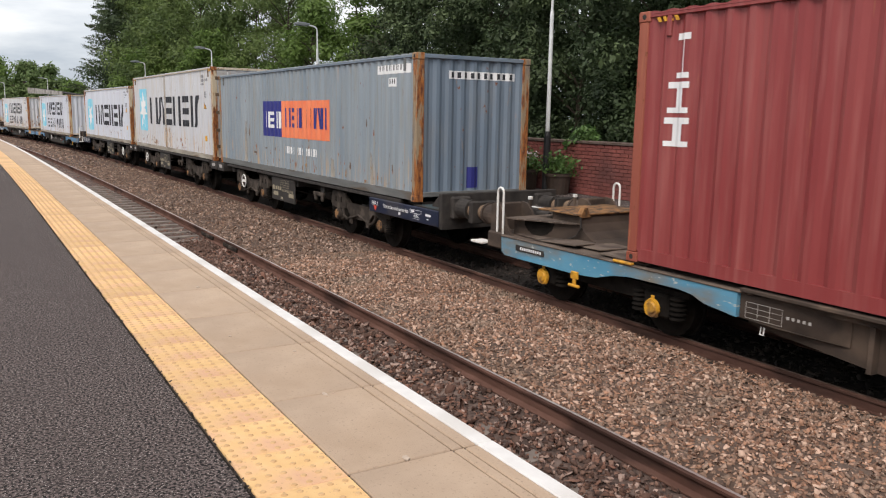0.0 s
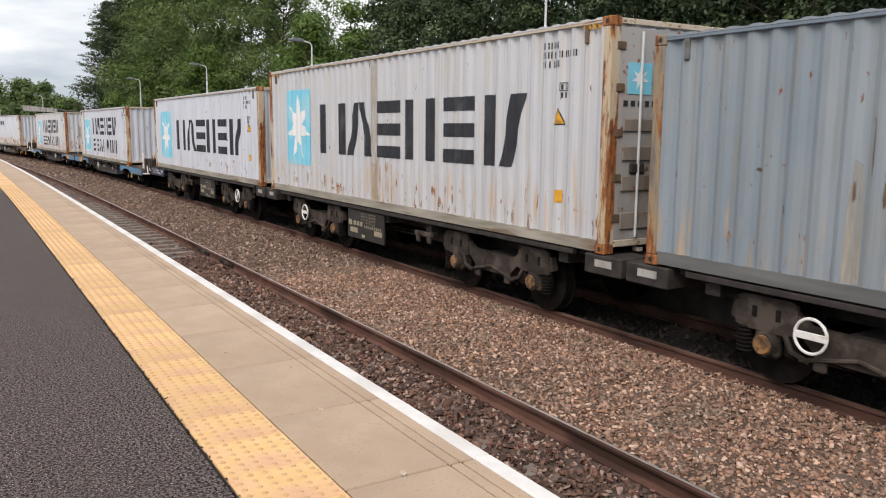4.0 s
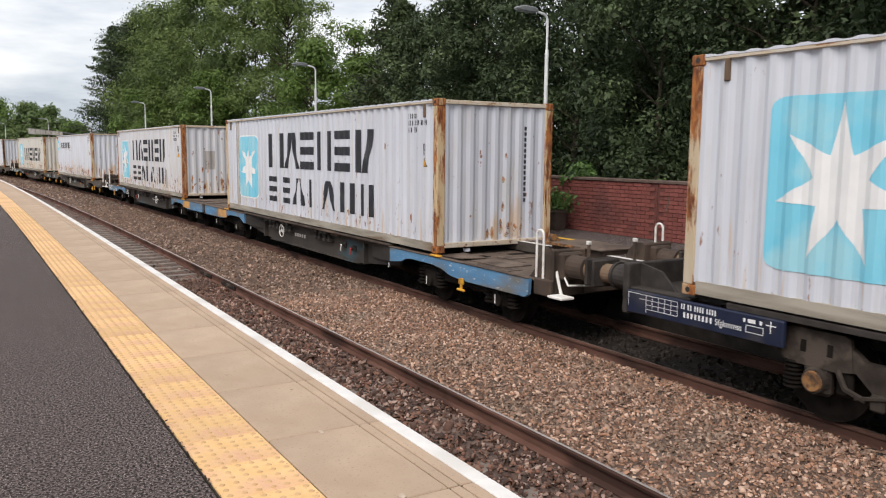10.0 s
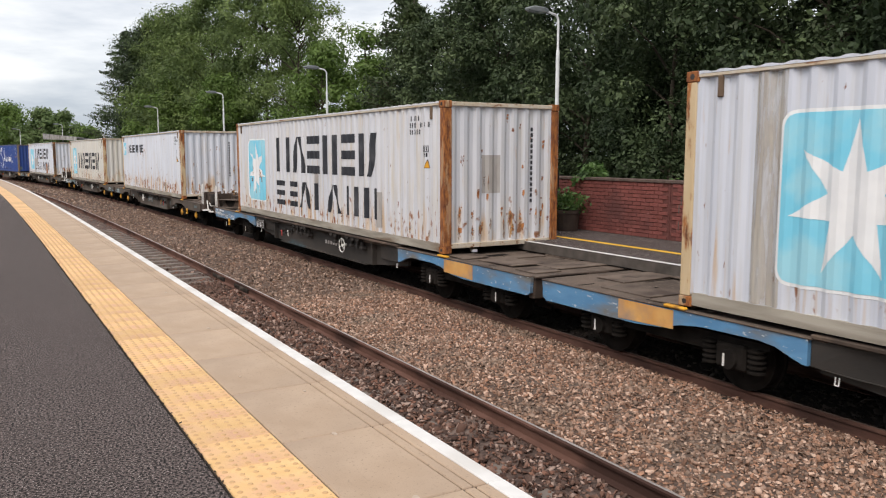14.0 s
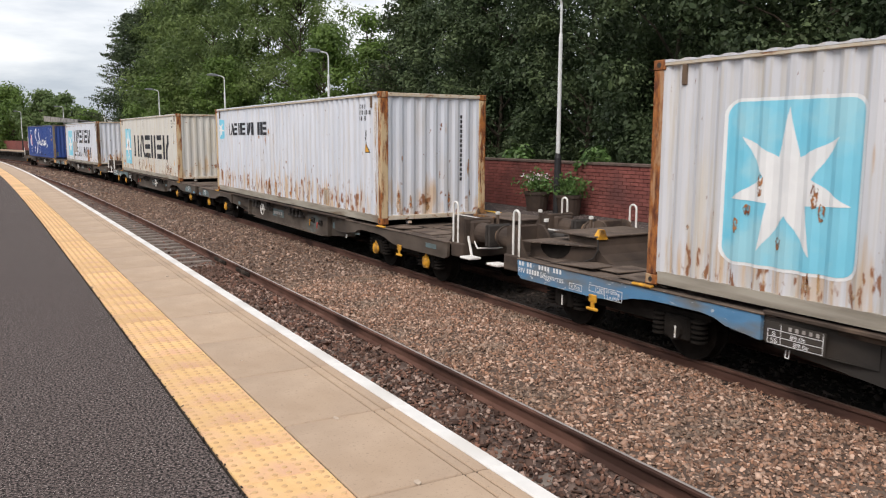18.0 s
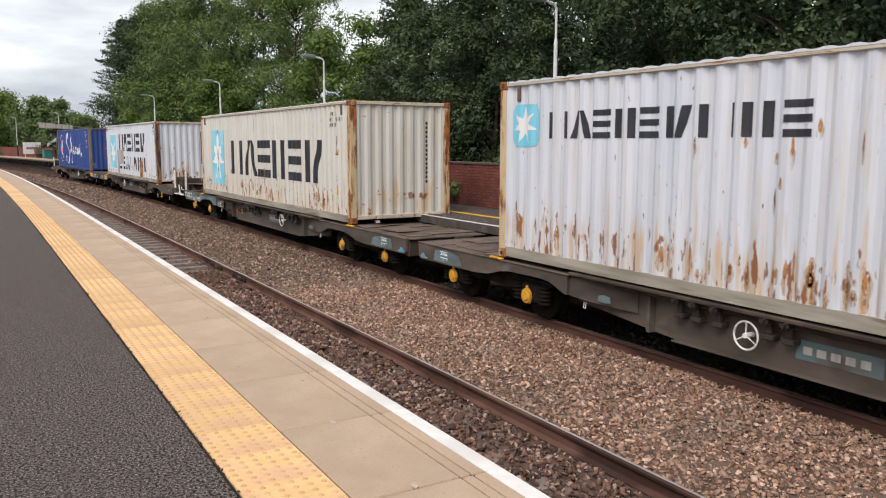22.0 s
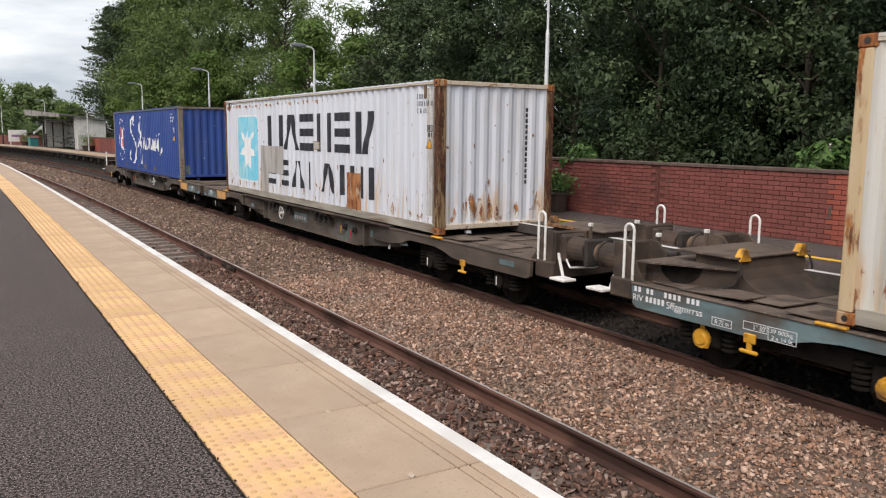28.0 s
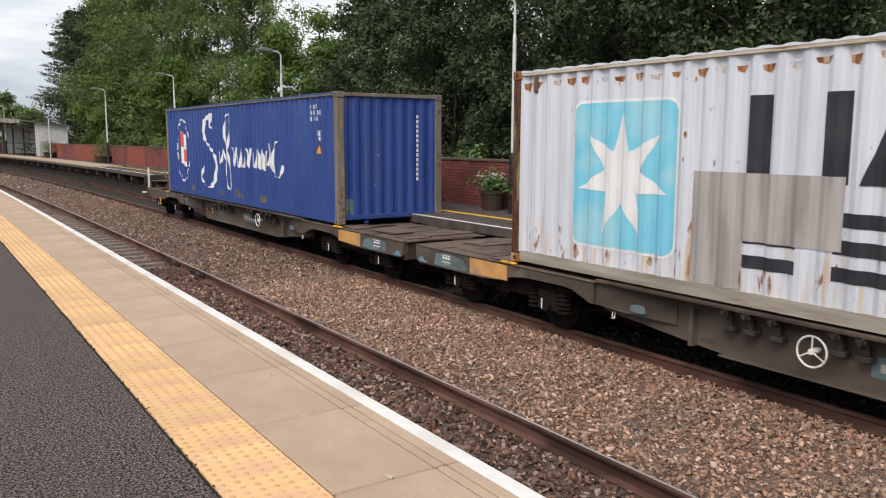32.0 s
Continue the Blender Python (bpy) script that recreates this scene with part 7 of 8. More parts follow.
def tree(seed, m, height, radius, low, count, per, leaf, mat, label, trunk=0.22, slim=0.5, droop=0.3, full=0.7, lump=1.0, shell=0.0):
    rng = np.random.default_rng(seed)
    t = thing("tree", m, label, "tree", "trees behind the wall")
    masses = clumps(rng, count, radius, low, height - radius * 0.25, full, lump, shell)
    bm = bmesh.new()
    top = height * 0.75
    pts = [Vector((0.05 * math.sin(k * 1.7 + seed), 0.05 * math.cos(k * 2.1 + seed), top * k / 5)) for k in range(6)]
    for k in range(5):
        rod(bm, pts[k], pts[k + 1], trunk * (1 - k * 0.19), trunk * (1 - (k + 1) * 0.19), 9)
    for x, y, z, r in masses[:: max(1, count // 26)]:
        z0 = max(0.8, min(top * 0.95, z - 0.45 * math.hypot(x, y) - 0.3))
        mid = Vector((x * 0.45, y * 0.45, z0 + (z - z0) * 0.6))
        rod(bm, (0, 0, z0), mid, trunk * 0.33, trunk * 0.2, 6)
        rod(bm, mid, (x, y, z), trunk * 0.2, trunk * 0.05, 6)
    part("trunk", bm, BARK, t)
    c, d = crown_points(rng, masses, per)
    size = leaf * (0.6 + 0.8 * rng.random(len(c)))
    # broad inner foliage closes the middle of each mass
    inner = np.repeat(np.array(masses), max(6, int(per * 0.15)), axis=0)
    d2 = rng.normal(size=(len(inner), 3))
    c2 = inner[:, :3] + d2 * inner[:, 3:] * (0.30, 0.30, 0.24)
    c, d = np.concatenate([c, c2]), np.concatenate([d, d2])
    size = np.concatenate([size, leaf * 2.0 * (0.6 + 0.6 * rng.random(len(inner)))])
    me = leaf_mesh("crown", c, size, rng, mat, droop, slim, d)
    ob = new("crown", me)
    ob.parent = t
    return t


def fir(seed, m, height, radius, per, mat, label):
    """A conifer with drooping tiers and spiky tips."""
    rng = np.random.default_rng(seed)
    t = thing("conifer", m, label, "tree", "trees behind the wall")
    bm = bmesh.new()
    rod(bm, (0, 0, 0), (0, 0, height), 0.2, 0.02, 9)
    cs = []
    z = 0.8
    while z < height - 0.2:
        f = 1 - z / height
        r = radius * (f ** 0.75) * (0.8 + 0.4 * rng.random())
        for k in range(5):
            a = rng.random() * 2 * math.pi
            tip = Vector((r * math.cos(a), r * math.sin(a), z + r * 0.22))
            rod(bm, (0, 0, z), tip, 0.035, 0.008, 5)
            q = rng.random((per, 1)) ** 0.8
            spread = 0.10 + 0.30 * (1 - q) * r * 0.5
            cs.append(np.array((0, 0, z)) + q * np.array(tip - Vector((0, 0, z))) + rng.normal(size=(per, 3)) * spread * (1, 1, 0.45))
        z += 0.24 + 0.1 * rng.random()
    part("trunk", bm, BARK, t)
    c = np.concatenate(cs)
    ob = new("crown", leaf_mesh("crown", c, 0.20 * (0.6 + 0.8 * rng.random(len(c))), rng, mat, 0.2, 0.35))
    ob.parent = t
    return t


DARK = "dense dark evergreen tree behind the brick wall"
for k, (s, off, h, r) in enumerate(((-5.5, 13.0, 8.5, 3.0), (-1.0, 12.4, 9.0, 3.0), (3.2, 12.8, 8.6, 2.9))):
    tree(40 + k, spot(s, off, -1.42), h + 1.4, r, 1.2, 260, 105, 0.115, LEAF_DARK, DARK, 0.10, 0.45, 0.6, 0.4, 0.68, 0.3)
for k, (s, off, h, r) in enumerate(((6.9, 12.2, 9.4, 2.7), (10.4, 13.0, 8.8, 2.9), (13.8, 12.3, 9.0, 2.6), (17.4, 12.8, 8.4, 2.8), (21.0, 12.2, 7.6, 2.5), (24.6, 12.6, 6.9, 2.4))):
    tree(43 + k, spot(s, off, -1.42), h + 1.4, r, 1.0, 420, 108, 0.105, LEAF_DARK, DARK, 0.12, 0.5, 0.5, 0.35, 0.62, 0.35)
for k, (s, off, h, r) in enumerate(((4.5, 17, 11, 3.6), (11.5, 17, 11.5, 3.6), (18.0, 17.5, 10.5, 3.6), (25.5, 17, 8.2, 3.0), (-3, 17.5, 11, 3.8), (1.5, 15.6, 7.0, 3.0), (8.0, 15.6, 7.0, 3.0), (14.5, 15.8, 7.0, 3.0))):
    tree(70 + k, spot(s, off, -1.42), h, r, 1.6, 110, 100, 0.30, LEAF_DARK, DARK, 0.12, 0.6, 0.8, 0.4)
fir(90, spot(26.4, 12.2, -1.42), 8.6, 3.2, 90, LEAF_FIR, "dark spiky conifer behind the brick wall")
fir(91, spot(23.6, 13.2, -1.42), 9.8, 3.4, 90, LEAF_FIR, "dark spiky conifer behind the brick wall")
tree(100, spot(41, 13.4, -1.42), 13.2, 3.6, 3.0, 80, 200, 0.14, LEAF_MID, "tall open mid-green ash tree behind the platform", 0.13, lump=0.72)
tree(101, spot(47, 13.8, -1.42), 14.5, 4.4, 3.0, 190, 200, 0.165, LEAF_MID, "tall open mid-green ash tree behind the platform", 0.16, lump=0.66, shell=0.2)
tree(102, spot(57, 13.6, -1.42), 15.0, 4.4, 2.6, 170, 200, 0.175, LEAF_MID, "tall open mid-green ash tree behind the platform", 0.18, lump=0.66, shell=0.2)
tree(103, spot(33.5, 11.5, -1.42), 8.2, 2.5, 1.8, 52, 340, 0.15, LEAF_LIME, "bright lime-green young tree behind the wall", 0.15)
tree(109, spot(31.2, 12.6, -1.42), 8.6, 2.3, 1.8, 46, 340, 0.15, LEAF_LIME, "bright lime-green young tree behind the wall", 0.15)
tree(104, spot(46, 10.9, -1.42), 8.4, 2.3, 2.2, 50, 340, 0.165, LEAF_LIME, "bright lime-green young tree behind the wall", 0.15)
fir(93, spot(27.6, 12.6, -1.42), 9.2, 3.6, 90, LEAF_FIR, "dark spiky conifer behind the brick wall")
tree(108, spot(66, 14.2, -1.42), 15.5, 4.6, 3.0, 100, 290, 0.22, LEAF_MID, "tall open mid-green ash tree behind the platform", 0.2)
tree(107, spot(76, 14.4, -1.42), 15.0, 4.4, 4.0, 66, 380, 0.22, LEAF_DARK, "broad dark cedar-like tree beyond the wall", 0.35)
fir(92, spot(82, 14.2, -1.42), 15.0, 5.4, 130, LEAF_FIR, "tall dark cedar behind the platform shelter")
tree(105, spot(74, 15.4, -1.42), 15.6, 3.6, 4.0, 84, 300, 0.2, LEAF_MID, "tall dark tree behind the platform shelter", 0.3, 0.45, 0.6, 0.25)
tree(106, spot(59, 10.9, -1.42), 8.6, 2.9, 1.8, 70, 200, 0.19, LEAF_LIME, "light green spreading tree behind the wall", 0.13, lump=0.8)
for k, (s, off, h, r) in enumerate(((92, 12.6, 6.4, 2.6), (98, 12.2, 8.2, 3.4), (99, 22, 8.8, 3.6), (108, 12, 9.5, 3.8), (113, 10, 9.6, 4.0), (122, 12, 10.5, 4.2), (124, 3, 9.0, 4.0), (132, -3, 9.5, 4.2), (136, 7, 10.5, 4.4), (140, -12, 10, 4.6))):
    tree(120 + k, spot(s, off, -1.42), h, r, 1.2, 40, 170, 0.36, LEAF_FAR if k % 2 else LEAF_LIME, "distant mid-green tree beyond the station", 0.25)


def shrub(seed, m, r, h, n, leaf, mat, label, flowers=0):
    rng = np.random.default_rng(seed)
    t = thing("shrub", m, label, "shrub", "shrubs over the wall")
    masses = [(rng.normal() * r * 0.5, rng.normal() * r * 0.5, h * (0.25 + 0.6 * rng.random()), r * 0.42) for _ in range(9)]
    bm = bmesh.new()
    for x, y, z, q in masses:
        rod(bm, (0, 0, 0), (x, y, z), 0.025, 0.008, 5)
    part("stem", bm, BARK, t)
    c, d = crown_points(rng, masses, n // 9)
    ob = new("foliage", leaf_mesh("foliage", c, leaf * (0.6 + 0.8 * rng.random(len(c))), rng, mat, 0.3, 0.55, d))
    ob.parent = t
    ob["kind"] = "stuff"
    if flowers:
        k = rng.integers(0, len(c), flowers)
        q = np.repeat(c[k] * (1.05, 1.05, 1.05), 9, axis=0) + rng.normal(size=(flowers * 9, 3)) * 0.035
        ob = new("flower", leaf_mesh("flower", q, np.full(len(q), 0.04), rng, FLOWER, 0, 0.9))
        ob.parent = t
        tagged(ob, kind="stuff")
    return t


shrub(200, spot(8.0, 10.3, -0.6), 0.9, 2.7, 3200, 0.15, LEAF_PLANT, "green elder shrub with white flower heads over the wall", 14)
shrub(201, spot(13.2, 9.5, -0.4), 0.7, 2.0, 1500, 0.12, LEAF_PLANT, "green shrub reaching over the wall")
shrub(202, spot(11.9, 9.6, -0.4), 0.6, 1.75, 1100, 0.12, LEAF_PLANT, "green shrub reaching over the wall")
shrub(203, spot(17.5, 9.6, -0.4), 0.8, 2.1, 1300, 0.13, LEAF_PLANT, "green shrub reaching over the wall")
for k, s in enumerate((31, 34.5, 39, 43, 47.5, 56)):
    shrub(204 + k, spot(s, 9.9, -0.6), 1.3, 2.6, 1500, 0.18, LEAF_MID, "loose green shrubs behind the platform wall")


def planter(s, off, seed, flowers, size=0.30, plants=0.42):
    t = thing("planter", spot(s, off), "round brown tub planter on the far platform", "planter", "platform planters")
    bm = bmesh.new()
    rod(bm, (0, 0, 0.0), (0, 0, 0.40), size * 0.8, size, 18)
    rod(bm, (0, 0, 0.36), (0, 0, 0.42), size * 1.06, size * 1.06, 18)
    part("tub", bm, TUB, t)
    rng = np.random.default_rng(seed)
    c = rng.normal(size=(700, 3)) * (size * 0.62, size * 0.62, plants * 0.3) + (0, 0, 0.42 + plants * 0.42)
    c = c[c[:, 2] > 0.36]
    ob = new("plant", leaf_mesh("plant", c, 0.085 * (0.6 + 0.8 * rng.random(len(c))), rng, LEAF_PLANT))
    ob.parent = t
    ob["kind"] = "stuff"
    bm = bmesh.new()
    for k in range(16):
        a = rng.random() * 6.28
        rod(bm, (0, 0, 0.38), (math.cos(a) * size * 0.8, math.sin(a) * size * 0.8, 0.42 + plants * (0.4 + 0.5 * rng.random())), 0.006, 0.003, 5)
    part("stem", bm, LEAF_PLANT, t)
    if flowers:
        c2 = rng.normal(size=(90, 3)) * (size * 0.6, size * 0.6, 0.05) + (0, 0, 0.44 + plants * 0.75)
        ob = new("flower", leaf_mesh("flower", c2, np.full(90, 0.05), rng, FLOWER, 0, 0.9))
        ob.parent = t
        tagged(ob, kind="stuff")
    return t


planter(12.85, 8.38, 300, False, 0.27, 0.40)
planter(14.0, 8.42, 301, True, 0.27, 0.40)
planter(52.5, 8.35, 302, False, 0.5, 1.0)
planter(68.0, 8.4, 303, False, 0.5, 0.9)
planter(93.0, 8.5, 304, False, 0.5, 0.9)

# shelter
WHITE_RENDER = material("white_shelter_board", (0.60, 0.60, 0.58), (0.74, 0.74, 0.72), 1.5, 0.7, bump=0.1, bump_scale=20, blotch=(0.52, 0.51, 0.48), blotch_scale=0.7)
FRAME_DARK = material("dark_shelter_frame", (0.03, 0.028, 0.026), (0.06, 0.055, 0.05), 5, 0.6)
ROOF_FELT = material("grey_roof_felt", (0.12, 0.12, 0.12), (0.2, 0.2, 0.2), 3, 0.9)
sh = thing("platform_shelter", spot(73.5, 8.55), "white boarded open-fronted platform shelter with canopy", "shelter")
for nm, y0 in (("end_wall", 0.0), ("far_end_wall", 14.0)):
    bm = boxed(0.0, 2.5, y0, y0 + 0.12, 0, 2.74, 0.0)
    for v in bm.verts:
        if v.co.z > 1:
            v.co.z -= 0.12 * v.co.x
    wall_end = part(nm, bm, WHITE_RENDER, sh)
    for k in range(12):
        part("board_joint", boxed(0.2 * k + 0.1, 0.2 * k + 0.106, y0 - 0.003, y0 + 0.001, 0.05, 2.36, 0.0), LAMP_GREY, wall_end)
part("back_wall", boxed(2.4, 2.5, 0.125, 13.99, 0, 2.4, 0.0), WHITE_RENDER, sh)
for k in range(4):
    part("front_post", boxed(-0.02, 0.10, 0.15 + 4.55 * k, 0.33 + 4.55 * k, 0, 2.75, 0.01), FRAME_DARK, sh)
for k in range(3):
    part("glazing_bar", boxed(0.0, 0.07, 0.33 + 4.55 * k, 4.7 + 4.55 * k, 1.0, 1.08, 0.0), FRAME_DARK, sh)
    part("header", boxed(0.0, 0.08, 0.33 + 4.55 * k, 4.7 + 4.55 * k, 2.4, 2.6, 0.0), FRAME_DARK, sh)
bm = bmesh.new()
prism(bm, [(-0.25, 2.90), (-0.25, 3.0), (16.2, 3.62), (16.2, 3.45)], -1.15, 2.75)
for v in bm.verts:
    v.co.z -= 0.12 * (v.co.x + 1.15)
roof = part("roof", bm, ROOF_FELT, sh)
bm = bmesh.new()
prism(bm, [(-0.25, 2.70), (-0.25, 2.98), (16.2, 3.60), (16.2, 3.05)], -1.18, -1.15)
# grey concrete tone stands in for the shade on the pale fascia
part("fascia", bm, CONCRETE, roof, "pale roof fascia greyed for its shade")
bn = thing("bench", spot(75.5, 9.9), "dark metal bench inside the shelter", "bench")
part("seat", boxed(0.0, 0.42, 0, 3.0, 0.42, 0.47, 0.01), FRAME_DARK, bn)
part("backrest", boxed(0.40, 0.45, 0, 3.0, 0.5, 0.85, 0.01), FRAME_DARK, bn)
for y in (0.2, 2.7):
    part("leg", boxed(0.05, 0.38, y, y + 0.06, 0.0, 0.42, 0.0), FRAME_DARK, bn)
cab = thing("equipment_cabinet", spot(70.6, 8.45), "pale grey lineside equipment cabinet", "cabinet")
part("body", boxed(-0.35, 0.35, -0.3, 0.3, 0.05, 1.25, 0.015), material("cabinet_grey", (0.42, 0.45, 0.42), (0.5, 0.53, 0.5), 3, 0.6), cab)
part("plinth", boxed(-0.33, 0.33, -0.28, 0.28, 0.0, 0.05, 0.0), CONCRETE, cab)
part("door", boxed(-0.30, 0.30, -0.315, -0.30, 0.12, 1.18, 0.004), material("cabinet_door_grey", (0.40, 0.43, 0.40), (0.48, 0.51, 0.48), 3, 0.6), cab)
pole = thing("sign_post", spot(67.5, 8.3), "slim white steel post on the far platform", "post")
part("pole", rod(bmesh.new(), (0, 0, 0), (0, 0, 2.9), 0.045), GALV, pole)
part("cap", rod(bmesh.new(), (0, 0, 2.9), (0, 0, 2.93), 0.06), GALV, pole)
sg = thing("platform_sign", spot(97, 8.6), "white platform sign with a purple band", "sign")
part("board", boxed(-0.9, 0.9, -0.03, 0.03, 0.35, 1.6, 0.01), WHITE_PAINT, sg)
part("band", boxed(-0.6, 0.6, -0.036, -0.031, 0.85, 1.1, 0.0), material("purple_band", (0.2, 0.12, 0.25), (0.3, 0.2, 0.35), 4, 0.6), sg)
for x in (-0.7, 0.7):
    part("leg", boxed(x - 0.04, x + 0.04, -0.03, 0.03, 0, 0.35, 0.0), GALV, sg)
bn = thing("grit_bin", spot(89.5, 8.4), "teal green plastic bin on the far platform", "bin")
part("body", boxed(-0.4, 0.4, -0.5, 0.5, 0.0, 0.75, 0.04), material("teal_plastic", (0.03, 0.17, 0.17), (0.05, 0.22, 0.21), 4, 0.5), bn)
part("lid", boxed(-0.44, 0.44, -0.54, 0.54, 0.75, 0.86, 0.04), material("teal_lid", (0.03, 0.13, 0.13), (0.05, 0.18, 0.17), 4, 0.5), bn)

# house gable behind the shelter
ho = thing("house", spot(96, 14.3, -1.42), "low house with grey slate roof and white bargeboards", "house")
part("wall", boxed(-4, 4, 0, 7, 0, 2.85, 0.0), material("brown_render", (0.16, 0.12, 0.10), (0.24, 0.19, 0.16), 2, 0.9), ho)
bm = bmesh.new()
v = [bm.verts.new(q) for q in ((-4.4, -0.3, 2.7), (0, -0.3, 5.9), (4.4, -0.3, 2.7), (-4.4, 7.3, 2.7), (0, 7.3, 5.9), (4.4, 7.3, 2.7))]
for f in ((0, 1, 4, 3), (1, 2, 5, 4), (0, 2, 1), (3, 4, 5), (0, 3, 5, 2)):
    bm.faces.new([v[k] for k in f])
rf = part("roof", bm, material("slate_roof", (0.07, 0.075, 0.08), (0.12, 0.12, 0.125), 4, 0.8), ho)
for s in (-1, 1):
    bm = bmesh.new()
    vs = [bm.verts.new(q) for q in ((s * 4.45, -0.36, 2.55), (0, -0.36, 5.8), (0, -0.36, 6.1), (s * 4.45, -0.36, 2.85), (s * 4.45, -0.301, 2.55), (0, -0.301, 5.8), (0, -0.301, 6.1), (s * 4.45, -0.301, 2.85))]
    for f in ((0, 1, 2, 3), (4, 5, 6, 7), (0, 1, 5, 4), (2, 3, 7, 6), (0, 3, 7, 4), (1, 2, 6, 5)):
        bm.faces.new([vs[k] for k in f])
    part("bargeboard", bm, WHITE_RENDER, rf, "white bargeboard")

# near station building side: a plain wall closes the platform behind the viewer
back = swept("boundary_wall", [(-12.0, 0.0), (-12.25, 0.0), (-12.25, 2.2), (-12.0, 2.2)], -30, 140, CONCRETE, closed=True)
tagged(back, "plain grey wall at the back of the near platform", "wall", kind="structure")

# brackets under the overhanging far platform
leg_bm = bmesh.new()
box(leg_bm, 0.35, 0.74, -0.09, 0.09, -0.62, -0.2, 0.0)
prism(leg_bm, [(-0.09, -0.42), (0.09, -0.42), (0.09, -0.2), (-0.09, -0.2)], 0.05, 0.75)
leg_me = bpy.data.meshes.new("platform_support")
leg_bm.to_mesh(leg_me)
leg_bm.free()
# supports share the riser's shade-darkened colour
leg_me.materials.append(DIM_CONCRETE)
for k in range(44):
    ob = new("support", leg_me)
    ob.matrix_world = spot(5 + 2.4 * k, FAR_EDGE)
    ob.parent = far_back
    ob.matrix_parent_inverse = Matrix.Identity(4)

# ---- stone ballast ----
def stones(name, count, s_rng, off_rng, z_of, size, mat, seed, label, fade=1.0, flat=1.0):
    """Angular stones scattered over a stretch of bed."""
    rng = np.random.default_rng(seed)
    ico = np.array([(-1, -1, -1), (1, -1, -1), (1, 1, -1), (-1, 1, -1), (-1, -1, 1), (1, -1, 1), (1, 1, 1), (-1, 1, 1)]) * 0.62
    tri = np.array([(4, 5, 6), (4, 6, 7), (0, 1, 5), (0, 5, 4), (1, 2, 6), (1, 6, 5), (2, 3, 7), (2, 7, 6), (3, 0, 4), (3, 4, 7)])
    u = rng.random(count) ** fade
    s = s_rng[0] + (s_rng[1] - s_rng[0]) * u
    o = off_rng[0] + (off_rng[1] - off_rng[0]) * rng.random(count)
    th = np.interp(s, S_GRID, _th)
    x = EDGE_X + np.interp(s, S_GRID, _cx) + o * np.cos(th)
    y = np.interp(s, S_GRID, _cy) + o * np.sin(th)
    z = z_of(o) + rng.normal(size=count) * 0.012
    shape = ico[None] * (1 + 0.38 * rng.normal(size=(count, 8, 3))).clip(0.15, 1.8)
    shape = shape * (size * (0.45 + 0.85 * rng.random((count, 1, 1)) ** 1.3)) * np.stack([0.8 + 0.6 * rng.random(count), 0.5 + 0.4 * rng.random(count), (0.30 + 0.3 * rng.random(count)) * flat], -1)[:, None, :]
    a = rng.random(count) * 2 * math.pi
    tilt = rng.normal(size=count) * 0.7
    ca, sa, ct, st = np.cos(a), np.sin(a), np.cos(tilt), np.sin(tilt)
    X, Y, Z = shape[..., 0], shape[..., 1], shape[..., 2]
    X, Z = X * ct[:, None] + Z * st[:, None], -X * st[:, None] + Z * ct[:, None]
    X, Y = X * ca[:, None] - Y * sa[:, None], X * sa[:, None] + Y * ca[:, None]
    v = np.stack([X + x[:, None], Y + y[:, None], Z + z[:, None]], -1).reshape(-1, 3)
    f = (tri[None] + 8 * np.arange(count)[:, None, None]).reshape(-1)
    me = bpy.data.meshes.new(name)
    me.vertices.add(len(v))
    me.vertices.foreach_set("co", v.ravel())
    me.loops.add(len(f))
    me.loops.foreach_set("vertex_index", f.astype(np.int32))
    me.polygons.add(len(f) // 3)
    me.polygons.foreach_set("loop_start", np.arange(0, len(f), 3, dtype=np.int32))
    me.materials.append(mat)
    me.update()
    ob = new(name, me)
    return tagged(ob, label, "ballast", kind="stuff")


PROF = ([-0.3, 0.2, 1.5, NEAR_RAIL - 0.2, NEAR_RAIL + 0.25, 3.3, 4.2, FAR_C - 0.95, FAR_C, FAR_C + 1.2, FAR_EDGE + 0.8], [-1.36, -1.22, -1.225, -1.21, -1.16, -1.105, -1.10, -1.16, -1.20, -1.2, -1.3])


def bed_z(o):
    return np.interp(o, *PROF)


HEAP = "brown and grey angular ballast stones between the tracks"
FOUL = "dark rusty ballast stones between the rails"
stones("ballast_stones", 40000, (0.5, 14), (NEAR_RAIL + 0.1, FAR_C - 0.82), bed_z, 0.0285, STONE, 1, HEAP)
stones("ballast_stones", 3000, (-12, 0.6), (NEAR_RAIL + 0.1, FAR_C - 0.82), bed_z, 0.038, STONE, 9, HEAP)
stones("ballast_stones", 1500, (-12, 0.6), (0.1, NEAR_RAIL - 0.08), bed_z, 0.038, STONE_RUST, 10, FOUL)
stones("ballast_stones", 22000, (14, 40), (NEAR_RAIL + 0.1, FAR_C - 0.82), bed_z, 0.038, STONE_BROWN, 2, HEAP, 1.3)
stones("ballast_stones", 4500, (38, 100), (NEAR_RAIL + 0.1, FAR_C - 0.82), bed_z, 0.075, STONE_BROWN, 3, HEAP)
stones("ballast_stones", 18000, (0.5, 14), (0.1, NEAR_RAIL - 0.08), lambda o: bed_z(o) + 0.01, 0.032, STONE_RUST, 4, FOUL)
stones("ballast_stones", 5000, (19.5, 45), (0.3, NEAR_RAIL - 0.08), lambda o: bed_z(o) - 0.03, 0.05, STONE_RUST, 5, FOUL, 1.2)
stones("ballast_stones", 1000, (17.3, 19.5), (0.3, NEAR_RAIL - 0.08), lambda o: bed_z(o) - 0.02, 0.04, STONE_RUST, 8, FOUL)
